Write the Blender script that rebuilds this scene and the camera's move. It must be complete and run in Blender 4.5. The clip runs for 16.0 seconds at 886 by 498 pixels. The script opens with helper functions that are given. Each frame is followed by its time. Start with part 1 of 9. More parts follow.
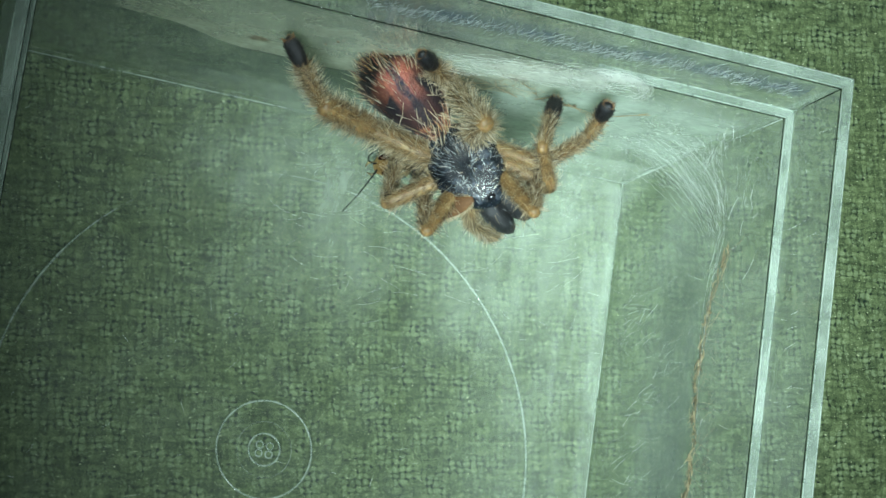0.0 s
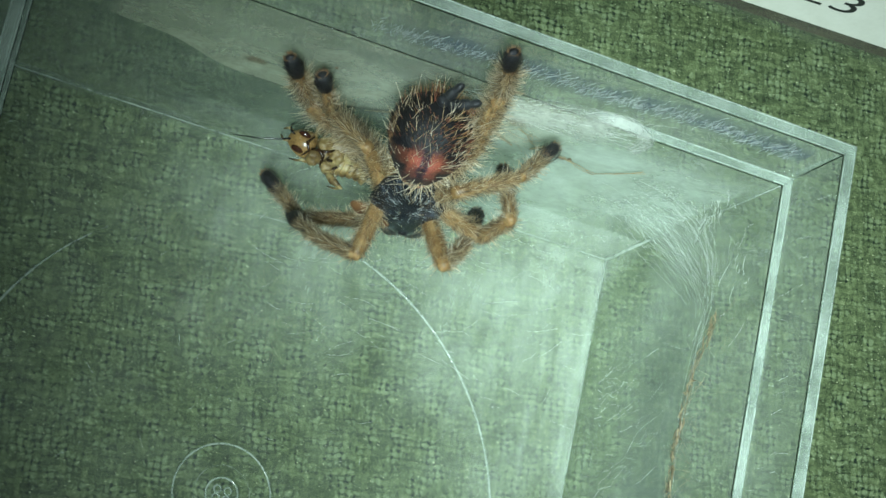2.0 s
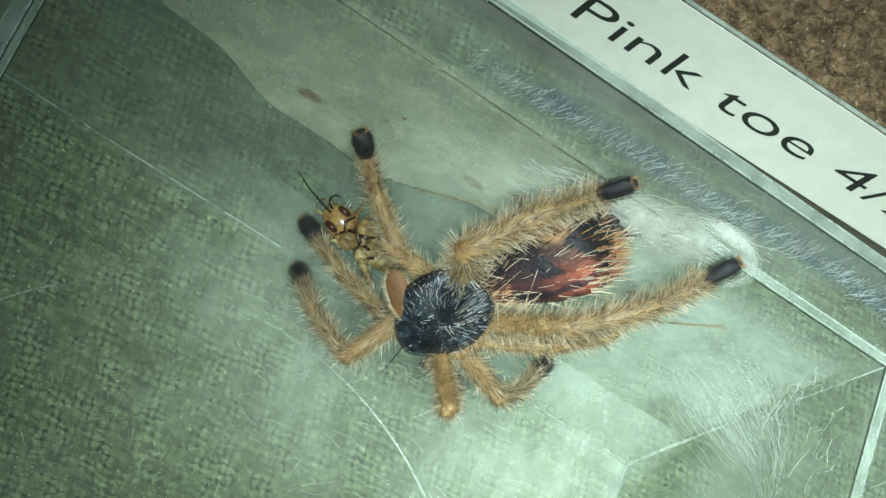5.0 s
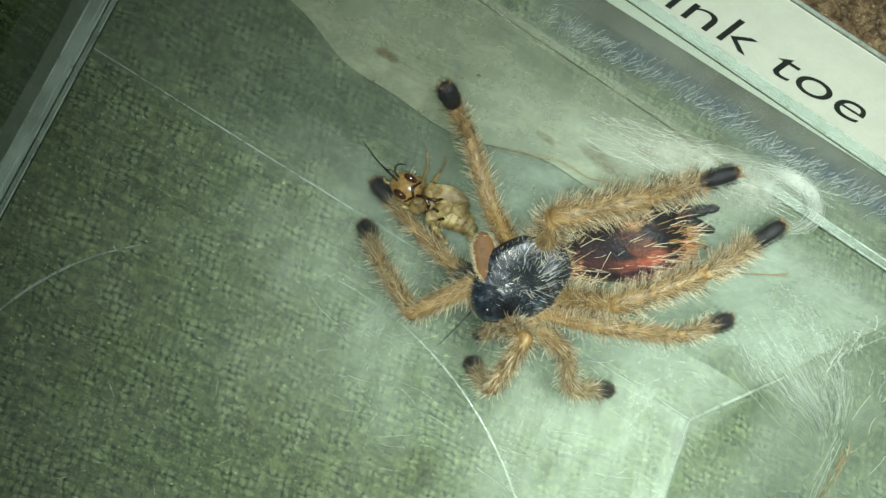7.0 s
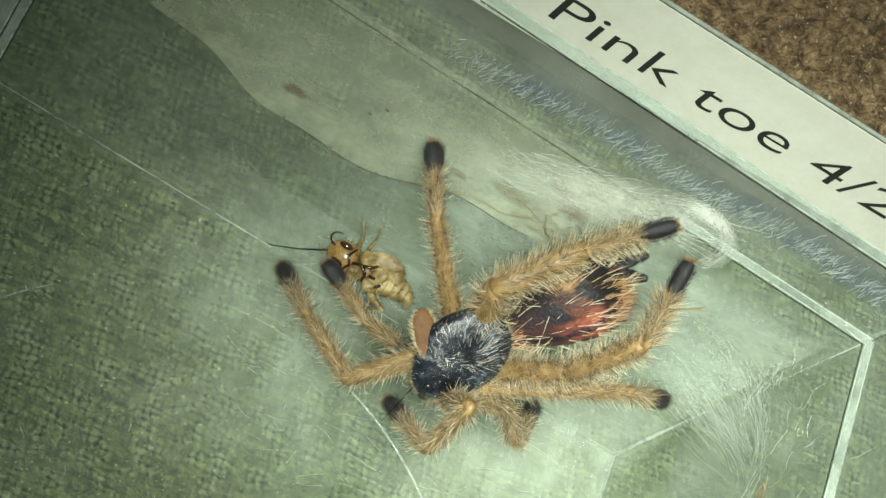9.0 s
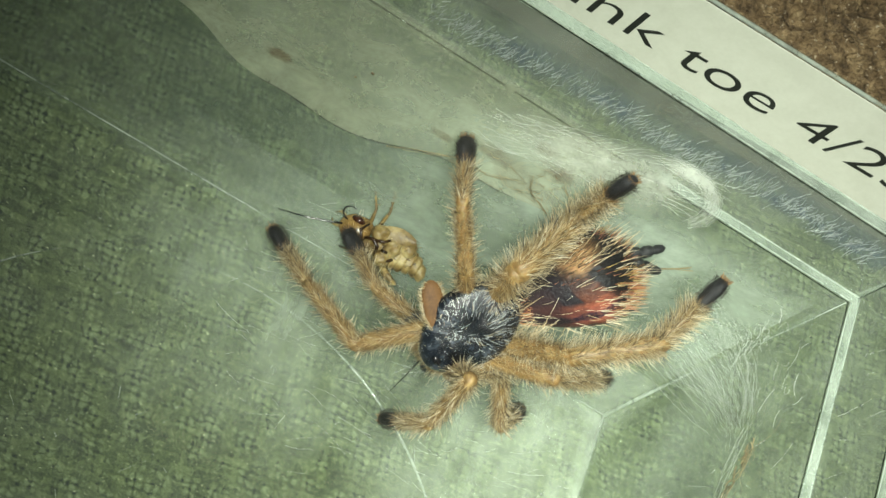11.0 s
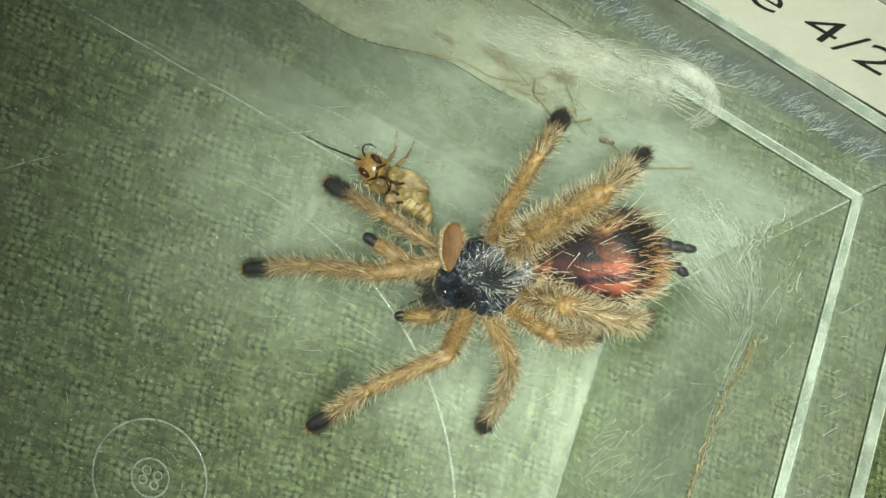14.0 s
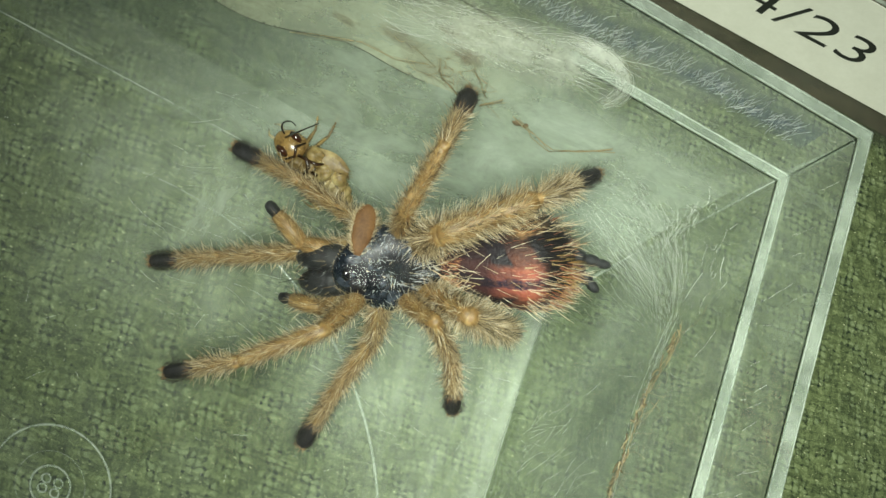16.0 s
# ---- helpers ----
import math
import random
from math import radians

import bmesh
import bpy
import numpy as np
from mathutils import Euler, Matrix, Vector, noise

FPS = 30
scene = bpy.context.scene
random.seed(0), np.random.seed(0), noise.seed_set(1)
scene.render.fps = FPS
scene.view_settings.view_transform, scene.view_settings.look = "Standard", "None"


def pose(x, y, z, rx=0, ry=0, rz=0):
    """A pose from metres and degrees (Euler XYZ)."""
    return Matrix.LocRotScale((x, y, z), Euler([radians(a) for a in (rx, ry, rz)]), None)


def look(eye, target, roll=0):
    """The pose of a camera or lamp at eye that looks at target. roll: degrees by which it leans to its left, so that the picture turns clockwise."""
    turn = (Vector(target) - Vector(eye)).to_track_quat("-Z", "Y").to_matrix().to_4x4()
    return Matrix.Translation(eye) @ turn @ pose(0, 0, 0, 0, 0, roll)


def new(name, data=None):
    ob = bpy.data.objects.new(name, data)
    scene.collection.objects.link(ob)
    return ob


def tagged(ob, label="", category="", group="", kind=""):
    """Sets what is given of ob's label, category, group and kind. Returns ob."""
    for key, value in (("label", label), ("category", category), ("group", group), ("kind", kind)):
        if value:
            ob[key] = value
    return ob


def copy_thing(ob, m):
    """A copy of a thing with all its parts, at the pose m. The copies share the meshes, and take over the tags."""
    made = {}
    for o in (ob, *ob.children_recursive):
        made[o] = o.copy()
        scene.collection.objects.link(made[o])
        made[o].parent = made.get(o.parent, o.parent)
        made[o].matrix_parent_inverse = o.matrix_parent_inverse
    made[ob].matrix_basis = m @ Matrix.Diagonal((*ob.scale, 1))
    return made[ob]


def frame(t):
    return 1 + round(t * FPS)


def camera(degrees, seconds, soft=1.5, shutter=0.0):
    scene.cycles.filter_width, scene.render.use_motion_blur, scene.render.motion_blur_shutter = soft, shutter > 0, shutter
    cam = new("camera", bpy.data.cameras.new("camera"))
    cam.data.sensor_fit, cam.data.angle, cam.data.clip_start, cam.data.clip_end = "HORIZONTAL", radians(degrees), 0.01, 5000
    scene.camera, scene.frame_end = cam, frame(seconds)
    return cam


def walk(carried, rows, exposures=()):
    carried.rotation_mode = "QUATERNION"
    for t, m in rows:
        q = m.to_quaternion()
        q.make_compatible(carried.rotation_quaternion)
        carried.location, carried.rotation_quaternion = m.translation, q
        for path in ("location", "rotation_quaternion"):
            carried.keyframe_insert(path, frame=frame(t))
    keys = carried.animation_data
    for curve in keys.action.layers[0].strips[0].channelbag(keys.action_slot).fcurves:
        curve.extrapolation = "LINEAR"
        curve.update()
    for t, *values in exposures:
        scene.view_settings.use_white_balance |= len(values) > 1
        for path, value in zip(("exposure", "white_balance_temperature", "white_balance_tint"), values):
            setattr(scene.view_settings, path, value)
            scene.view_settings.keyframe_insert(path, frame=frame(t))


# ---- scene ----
cam = camera(22.571, 16.0, soft=1.5)
PATH = [
    (0.0, pose(-0.07872, -0.03493, 0.30644, 9.410, -19.734, 8.099)),
    (0.5, pose(-0.08121, -0.03373, 0.30813, 9.859, -19.713, 8.214)),
    (1.0, pose(-0.08311, -0.03208, 0.30544, 10.536, -20.062, 8.695)),
    (1.5, pose(-0.08100, -0.04391, 0.29749, 11.566, -20.958, 10.012)),
    (2.0, pose(-0.07737, -0.05361, 0.29331, 13.025, -22.231, 12.319)),
    (2.5, pose(-0.08119, -0.06262, 0.28953, 14.810, -24.446, 15.200)),
    (2.7, pose(-0.08428, -0.05933, 0.28566, 14.443, -25.635, 17.086)),
    (3.0, pose(-0.07804, -0.06093, 0.26769, 16.608, -26.858, 18.122)),
    (3.2, pose(-0.07818, -0.06803, 0.25215, 18.004, -28.043, 18.835)),
    (3.5, pose(-0.07435, -0.07058, 0.24495, 17.916, -28.326, 20.702)),
    (4.0, pose(-0.06832, -0.07576, 0.22968, 18.536, -29.026, 22.562)),
    (4.2, pose(-0.06685, -0.07603, 0.22854, 19.077, -29.301, 22.794)),
    (6.3, pose(-0.06902, -0.09418, 0.23397, 21.435, -29.180, 21.950)),
    (6.5, pose(-0.07123, -0.09581, 0.23096, 21.512, -29.107, 21.846)),
    (7.0, pose(-0.07060, -0.09309, 0.23146, 21.782, -28.836, 21.677)),
    (7.2, pose(-0.07073, -0.08853, 0.22978, 21.697, -29.590, 21.336)),
    (7.5, pose(-0.06334, -0.09634, 0.22862, 21.875, -28.908, 21.485)),
    (8.0, pose(-0.06430, -0.09751, 0.22717, 22.150, -29.023, 21.272)),
    (8.5, pose(-0.06631, -0.08956, 0.23042, 22.525, -29.014, 21.207)),
    (9.0, pose(-0.06413, -0.08885, 0.23366, 22.914, -29.115, 20.899)),
    (9.5, pose(-0.06190, -0.08903, 0.23483, 23.047, -29.111, 20.694)),
    (9.7, pose(-0.06228, -0.08978, 0.23402, 23.146, -29.052, 20.505)),
    (11.8, pose(-0.06442, -0.08757, 0.23565, 21.468, -28.934, 20.375)),
    (12.0, pose(-0.06560, -0.08664, 0.23765, 21.268, -28.773, 20.416)),
    (12.5, pose(-0.06698, -0.08583, 0.24099, 20.770, -28.566, 20.434)),
    (13.0, pose(-0.06567, -0.09164, 0.24282, 20.384, -28.379, 20.385)),
    (13.5, pose(-0.06298, -0.08742, 0.24205, 20.158, -28.098, 20.223)),
    (14.0, pose(-0.06051, -0.08923, 0.23771, 19.988, -27.903, 20.060)),
    (14.5, pose(-0.05628, -0.08882, 0.23785, 19.753, -27.724, 19.871)),
    (15.0, pose(-0.05138, -0.08449, 0.23955, 19.724, -27.426, 19.623)),
    (15.5, pose(-0.04698, -0.08104, 0.23845, 19.794, -27.029, 19.347)),
    (16.0, pose(-0.04536, -0.07775, 0.23511, 19.740, -26.490, 19.203)),
]
EXPOSURES = [(0.0, -0.40, 5500, 2), (2.0, -0.38, 5500, 2), (2.5, -0.25, 5500, 2), (3.0, 0.07, 5550, 2), (3.5, 0.04, 5550, 3), (4.0, -0.08, 5600, 4), (6.5, -0.15, 5900, 5), (7.5, -0.15, 6300, 8), (9.0, -0.16, 6500, 10), (9.7, -0.2, 6500, 10), (12.0, -0.25, 6700, 8), (14.5, -0.34, 6750, 8), (16.0, -0.52, 6650, 8)]
walk(cam, PATH, EXPOSURES)


# ---------------------------------------------------------------- light
world = bpy.data.worlds.new("room")
scene.world = world
world.use_nodes = True
wbg = world.node_tree.nodes["Background"]
wbg.inputs[0].default_value = (0.62, 0.78, 0.66, 1)
wbg.inputs[1].default_value = 0.10

CM = 0.01


def torch(name, eye, target, watts, size, blend, radius, colour):
    lamp = bpy.data.lights.new(name, "SPOT")
    lamp.energy, lamp.spot_size, lamp.spot_blend = watts, radians(size), blend
    lamp.shadow_soft_size, lamp.color = radius, colour
    ob = new(name, lamp)
    ob.matrix_world = look(eye, target)
    return ob


torch("torch", (-0.045, -0.105, 0.270), (0.060, 0.048, 0.0), 15.3, 32, 1.0, 0.055, (0.93, 1.0, 0.88))


# ---------------------------------------------------------------- materials
def material(name):
    m = bpy.data.materials.new(name)
    m.use_nodes = True
    nt = m.node_tree
    nt.nodes.clear()
    out = nt.nodes.new("ShaderNodeOutputMaterial")
    return m, nt, out


def node(nt, kind, values=None, **attrs):
    n = nt.nodes.new(kind)
    for key, value in attrs.items():
        setattr(n, key, value)
    for key, value in (values or {}).items():
        n.inputs[key].default_value = value
    return n


def ramp(nt, source, stops):
    r = nt.nodes.new("ShaderNodeValToRGB")
    els = r.color_ramp.elements
    while len(els) < len(stops):
        els.new(0.5)
    for e, (p, c) in zip(els, stops):
        e.position, e.color = p, (*c, 1)
    nt.links.new(source, r.inputs[0])
    return r.outputs[0]


def coords(nt, scale=(1, 1, 1), turn=(0, 0, 0)):
    tc = nt.nodes.new("ShaderNodeTexCoord")
    mp = node(nt, "ShaderNodeMapping", {"Scale": scale, "Rotation": turn})
    nt.links.new(tc.outputs["Object"], mp.inputs[0])
    return mp.outputs[0]


def noise_tex(nt, vec, scale, detail=4, rough=0.6, distort=0.0):
    n = node(nt, "ShaderNodeTexNoise", {"Scale": scale, "Detail": detail, "Roughness": rough, "Distortion": distort})
    nt.links.new(vec, n.inputs["Vector"])
    return n.outputs["Fac"]


def math_node(nt, op, a, b=None, clamp=False):
    n = node(nt, "ShaderNodeMath", operation=op, use_clamp=clamp)
    for i, v in enumerate((a, b)):
        if v is None:
            continue
        if isinstance(v, (int, float)):
            n.inputs[i].default_value = v
        else:
            nt.links.new(v, n.inputs[i])
    return n.outputs[0]


def mix_col(nt, fac, a, b, blend="MIX"):
    n = node(nt, "ShaderNodeMix", data_type="RGBA", blend_type=blend)
    for sock, v in ((n.inputs[0], fac), (n.inputs[6], a), (n.inputs[7], b)):
        if isinstance(v, (int, float)):
            sock.default_value = v
        elif isinstance(v, tuple):
            sock.default_value = (*v, 1)
        else:
            nt.links.new(v, sock)
    return n.outputs[2]


def bump(nt, height, strength, distance):
    b = node(nt, "ShaderNodeBump", {"Strength": strength, "Distance": distance})
    nt.links.new(height, b.inputs["Height"])
    return b.outputs[0]


def surface(nt, out, colour, rough=0.6, normal=None, spec=0.5, metal=0.0, **more):
    p = node(nt, "ShaderNodeBsdfPrincipled", {"Roughness": rough, "Metallic": metal, "Specular IOR Level": spec})
    for key, value in more.items():
        p.inputs[key].default_value = value
    if isinstance(colour, tuple):
        p.inputs["Base Color"].default_value = (*colour, 1)
    else:
        nt.links.new(colour, p.inputs["Base Color"])
    if normal is not None:
        nt.links.new(normal, p.inputs["Normal"])
    nt.links.new(p.outputs[0], out.inputs[0])
    return p


def cloth_material():
    m, nt, out = material("green_woven_linen")
    turn = (0, 0, radians(-9))
    v0 = coords(nt, (1, 1, 1), turn)

    def push(vec, scale, amount, detail):
        nz = node(nt, "ShaderNodeTexNoise", {"Scale": scale, "Detail": detail})
        nt.links.new(vec, nz.inputs["Vector"])
        shift = node(nt, "ShaderNodeVectorMath", {1: (0.5, 0.5, 0.5)}, operation="SUBTRACT")
        nt.links.new(nz.outputs["Color"], shift.inputs[0])
        scaled = node(nt, "ShaderNodeVectorMath", {"Scale": amount}, operation="SCALE")
        nt.links.new(shift.outputs[0], scaled.inputs[0])
        added = node(nt, "ShaderNodeVectorMath", operation="ADD")
        nt.links.new(vec, added.inputs[0])
        nt.links.new(scaled.outputs[0], added.inputs[1])
        return added.outputs[0]

    # threads that wander, and swell and thin along their length
    v = push(push(v0, 150.0, 0.0018, 3.0), 800.0, 0.0013, 3.0)
    sep = nt.nodes.new("ShaderNodeSeparateXYZ")
    nt.links.new(v, sep.inputs[0])

    def stretched(x, y, detail):
        mp = node(nt, "ShaderNodeMapping", {"Scale": (x, y, 1)})
        nt.links.new(v, mp.inputs[0])
        return noise_tex(nt, mp.outputs[0], 1.0, detail, 0.65)

    def thread(c, pitch):
        """The thread's number and the round of its section."""
        u = math_node(nt, "DIVIDE", c, pitch)
        f = math_node(nt, "MULTIPLY_ADD", math_node(nt, "FRACT", u), 2.0)
        f.node.inputs[2].default_value = -1.0
        return math_node(nt, "FLOOR", u), math_node(nt, "SUBTRACT", 1.0, math_node(nt, "POWER", math_node(nt, "ABSOLUTE", f), 2.4))

    row, weft = thread(sep.outputs[1], 0.00100)
    col, warp = thread(sep.outputs[0], 0.00112)
    over = math_node(nt, "ABSOLUTE", math_node(nt, "MODULO", math_node(nt, "ADD", row, col), 2.0))

    def bow(a, b):
        h = math_node(nt, "MULTIPLY_ADD", b, 0.45)
        h.node.inputs[2].default_value = 0.55
        return math_node(nt, "MULTIPLY", a, h)

    weave = node(nt, "ShaderNodeMix")
    nt.links.new(over, weave.inputs[0])
    nt.links.new(bow(weft, warp), weave.inputs[2])
    nt.links.new(bow(warp, weft), weave.inputs[3])
    height = weave.outputs[0]
    slub_a, slub_b = stretched(240, 1050, 4), stretched(950, 300, 4)
    fuzz = noise_tex(nt, v, 3200, 4, 0.7)
    blur = noise_tex(nt, v0, 260, 4, 0.6)
    relief = math_node(nt, "ADD", math_node(nt, "MULTIPLY", height, math_node(nt, "MULTIPLY", blur, 0.11)), math_node(nt, "MULTIPLY", slub_a, 0.44))
    relief = math_node(nt, "ADD", relief, math_node(nt, "MULTIPLY", slub_b, 0.32))
    relief = math_node(nt, "ADD", relief, math_node(nt, "MULTIPLY", fuzz, 0.52))
    spot = nt.nodes.new("ShaderNodeCombineXYZ")
    nt.links.new(col, spot.inputs[0])
    nt.links.new(row, spot.inputs[1])
    own = node(nt, "ShaderNodeTexWhiteNoise", noise_dimensions="2D")
    nt.links.new(spot.outputs[0], own.inputs["Vector"])
    relief = math_node(nt, "ADD", relief, math_node(nt, "MULTIPLY", own.outputs[0], 0.11))
    tone = math_node(nt, "SUBTRACT", relief, 0.282)
    base = ramp(nt, tone, [(0.26, (0.014, 0.023, 0.012)), (0.39, (0.062, 0.084, 0.041)), (0.51, (0.122, 0.156, 0.080)), (0.70, (0.27, 0.32, 0.18))])
    # small dark holes where the threads part, in loose groups
    gap = ramp(nt, math_node(nt, "MAXIMUM", weft, warp), [(0.50, (1, 1, 1)), (0.80, (0, 0, 0))])
    groups = ramp(nt, noise_tex(nt, v0, 300, 5, 0.8), [(0.505, (0, 0, 0)), (0.56, (1, 1, 1))])
    # sparkle round the holes, painted as paler thread crests
    crest = ramp(nt, height, [(0.62, (0, 0, 0)), (0.85, (0.34, 0.34, 0.34))])
    base = mix_col(nt, math_node(nt, "MULTIPLY", crest, groups), base, (0.34, 0.42, 0.28))
    base = mix_col(nt, math_node(nt, "MULTIPLY", gap, groups), base, (0.006, 0.016, 0.012))
    patch = noise_tex(nt, v0, 60, 4)
    base = mix_col(nt, patch, mix_col(nt, 1.0, base, (0.80, 0.81, 0.60), "MULTIPLY"), mix_col(nt, 1.0, base, (1.12, 1.10, 1.02), "MULTIPLY"))
    # small glints on the threads, coloured in as pale flecks
    fleck = noise_tex(nt, coords(nt, (1500, 2600, 1), turn), 1.0, 2)
    base = mix_col(nt, ramp(nt, fleck, [(0.66, (0, 0, 0)), (0.72, (0.8, 0.8, 0.8))]), base, (0.60, 0.64, 0.38))
    surface(nt, out, base, 0.85, bump(nt, relief, 0.8, 0.0005), 0.25)
    return m


def clear_material(name, tint, gloss_rough, ior=1.49, haze=0.0, haze_scale=300, steep=(0.35, 0.75), least=0.35):
    m, nt, out = material(name)
    v = coords(nt)
    clear = node(nt, "ShaderNodeBsdfTransparent")
    clear.inputs[0].default_value = (*tint, 1)
    gloss = node(nt, "ShaderNodeBsdfGlossy", {"Roughness": gloss_rough, "Color": (1, 1, 1, 1)})
    wav = bump(nt, noise_tex(nt, v, 60, 2), 0.12, 0.002)
    nt.links.new(wav, gloss.inputs["Normal"])
    lw = node(nt, "ShaderNodeLayerWeight")
    nt.links.new(wav, lw.inputs["Normal"])
    f5 = math_node(nt, "POWER", lw.outputs["Facing"], 5.0)
    reflect = math_node(nt, "MULTIPLY_ADD", f5, 0.96)
    reflect.node.inputs[2].default_value = ((ior - 1) / (ior + 1)) ** 2
    body = node(nt, "ShaderNodeMixShader")
    nt.links.new(reflect, body.inputs[0])
    nt.links.new(clear.outputs[0], body.inputs[1])
    nt.links.new(gloss.outputs[0], body.inputs[2])
    last = body.outputs[0]
    # pale haze: scuffs on panels, painted shine on rims and edges
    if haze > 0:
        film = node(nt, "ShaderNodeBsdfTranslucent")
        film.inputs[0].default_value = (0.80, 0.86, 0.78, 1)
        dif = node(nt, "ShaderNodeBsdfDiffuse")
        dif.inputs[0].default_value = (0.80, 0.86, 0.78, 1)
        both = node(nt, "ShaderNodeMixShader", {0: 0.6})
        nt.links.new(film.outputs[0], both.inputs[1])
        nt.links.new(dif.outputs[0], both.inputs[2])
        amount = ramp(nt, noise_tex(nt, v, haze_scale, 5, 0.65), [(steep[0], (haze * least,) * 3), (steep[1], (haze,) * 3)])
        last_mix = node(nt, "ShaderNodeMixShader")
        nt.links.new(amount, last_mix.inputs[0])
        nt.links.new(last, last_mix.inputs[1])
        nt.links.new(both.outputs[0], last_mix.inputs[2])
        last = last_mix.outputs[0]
    nt.links.new(last, out.inputs[0])
    return m


def plain_material(name, low, high, scale, rough=0.6, strength=0.3, distance=0.0002, spec=0.4, metal=0.0, **more):
    m, nt, out = material(name)
    v = coords(nt)
    n1, n2 = noise_tex(nt, v, scale, 5), noise_tex(nt, v, scale * 7, 3)
    f = math_node(nt, "ADD", math_node(nt, "MULTIPLY", n1, 0.65), math_node(nt, "MULTIPLY", n2, 0.35))
    surface(nt, out, ramp(nt, f, [(0.32, low), (0.68, high)]), rough, bump(nt, f, strength, distance), spec, metal, **more)
    return m


CLOTH = cloth_material()
ACRYLIC = clear_material("clear_polystyrene", (0.93, 0.965, 0.94), 0.03, haze=0.17, haze_scale=120)
ACRYLIC_FLOOR = clear_material("scuffed_clear_floor", (0.95, 0.97, 0.95), 0.05, haze=0.07, haze_scale=150)
# the light that rims and edges catch is coloured in as haze
RIM = clear_material("painted_edge_shine", (0.82, 0.87, 0.85), 0.08, haze=0.22, haze_scale=130, steep=(0.44, 0.58), least=0.45)
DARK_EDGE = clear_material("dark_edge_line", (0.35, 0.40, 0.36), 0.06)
EDGE = clear_material("painted_glint", (0.85, 0.9, 0.88), 0.08, haze=0.52, haze_scale=170, steep=(0.42, 0.62))
RING = clear_material("moulded_ridge", (0.9, 0.95, 0.92), 0.1, haze=0.45, haze_scale=400)
LABEL = plain_material("white_paper_label", (0.60, 0.60, 0.52), (0.68, 0.68, 0.60), 250, 0.75, 0.05)
INK = plain_material("black_ink", (0.012, 0.014, 0.012), (0.02, 0.022, 0.02), 900, 0.6)
def soil_material():
    m, nt, out = material("brown_coir_soil")
    v = coords(nt)
    n1, n2 = noise_tex(nt, v, 420, 5, 0.7), noise_tex(nt, v, 1500, 3)
    base = ramp(nt, n1, [(0.32, (0.05, 0.030, 0.014)), (0.50, (0.20, 0.13, 0.065)), (0.68, (0.42, 0.30, 0.16))])
    base = mix_col(nt, ramp(nt, n2, [(0.62, (0, 0, 0)), (0.70, (0.85, 0.85, 0.85))]), base, (0.62, 0.52, 0.38))
    surface(nt, out, base, 0.6, bump(nt, n1, 1.0, 0.003), 0.5)
    return m


SOIL = soil_material()
TUB_CLEAR = clear_material("clear_tub_wall", (0.93, 0.94, 0.92), 0.05, haze=0.05, haze_scale=90)
PACKED = plain_material("packed_dark_soil", (0.018, 0.013, 0.009), (0.085, 0.062, 0.042), 260, 0.7, 0.6, 0.0006)


# ---------------------------------------------------------------- mesh helpers
def mesh_object(name, verts, faces, mat, smooth=False, parent=None):
    me = bpy.data.meshes.new(name)
    me.from_pydata([tuple(v) for v in verts], [], faces)
    me.materials.append(mat)
    if smooth:
        me.shade_smooth()
    ob = new(name, me)
    ob.parent = parent
    return ob


def part(name, bm, mat, parent, label="", smooth=False):
    me = bpy.data.meshes.new(name)
    bm.to_mesh(me)
    bm.free()
    for mt in mat if isinstance(mat, (list, tuple)) else [mat]:
        me.materials.append(mt)
    if smooth:
        me.shade_smooth()
    ob = new(name, me)
    ob.parent = parent
    if label:
        ob["label"] = label
    return ob


def box_bm(lo, hi, bevel=0.0):
    bm = bmesh.new()
    bmesh.ops.create_cube(bm, size=1)
    for v in bm.verts:
        v.co = [lo[i] + (v.co[i] + 0.5) * (hi[i] - lo[i]) for i in range(3)]
    if bevel:
        bmesh.ops.bevel(bm, geom=bm.edges[:], offset=bevel, segments=2, affect="EDGES", profile=0.5)
    return bm


def profile_bm(profile, a, b, axis):
    """Extrudes a closed profile of (out, z) along x (axis 'x') or y; a, b give the ends for every profile point, which meet the corners."""
    bm = bmesh.new()
    rings = []
    for end in (a, b):
        row = []
        for (o, z), e in zip(profile, end):
            row.append(bm.verts.new((e, o, z) if axis == "x" else (o, e, z)))
        rings.append(row)
    n = len(profile)
    for i in range(n):
        bm.faces.new((rings[0][i], rings[0][(i + 1) % n], rings[1][(i + 1) % n], rings[1][i]))
    bm.faces.new(rings[0][::-1])
    bm.faces.new(rings[1])
    bmesh.ops.recalc_face_normals(bm, faces=bm.faces[:])
    return bm


def torus_bm(bm, c, major, minor, seg=96, ring=8, squash=1.0):
    vs = []
    for i in range(seg):
        a = 2 * math.pi * i / seg
        row = []
        for j in range(ring):
            b = 2 * math.pi * j / ring
            r = major + minor * math.cos(b)
            row.append(bm.verts.new((c[0] + r * math.cos(a), c[1] + r * math.sin(a), c[2] + minor * squash * math.sin(b))))
        vs.append(row)
    for i in range(seg):
        for j in range(ring):
            bm.faces.new((vs[i][j], vs[(i + 1) % seg][j], vs[(i + 1) % seg][(j + 1) % ring], vs[i][(j + 1) % ring]))


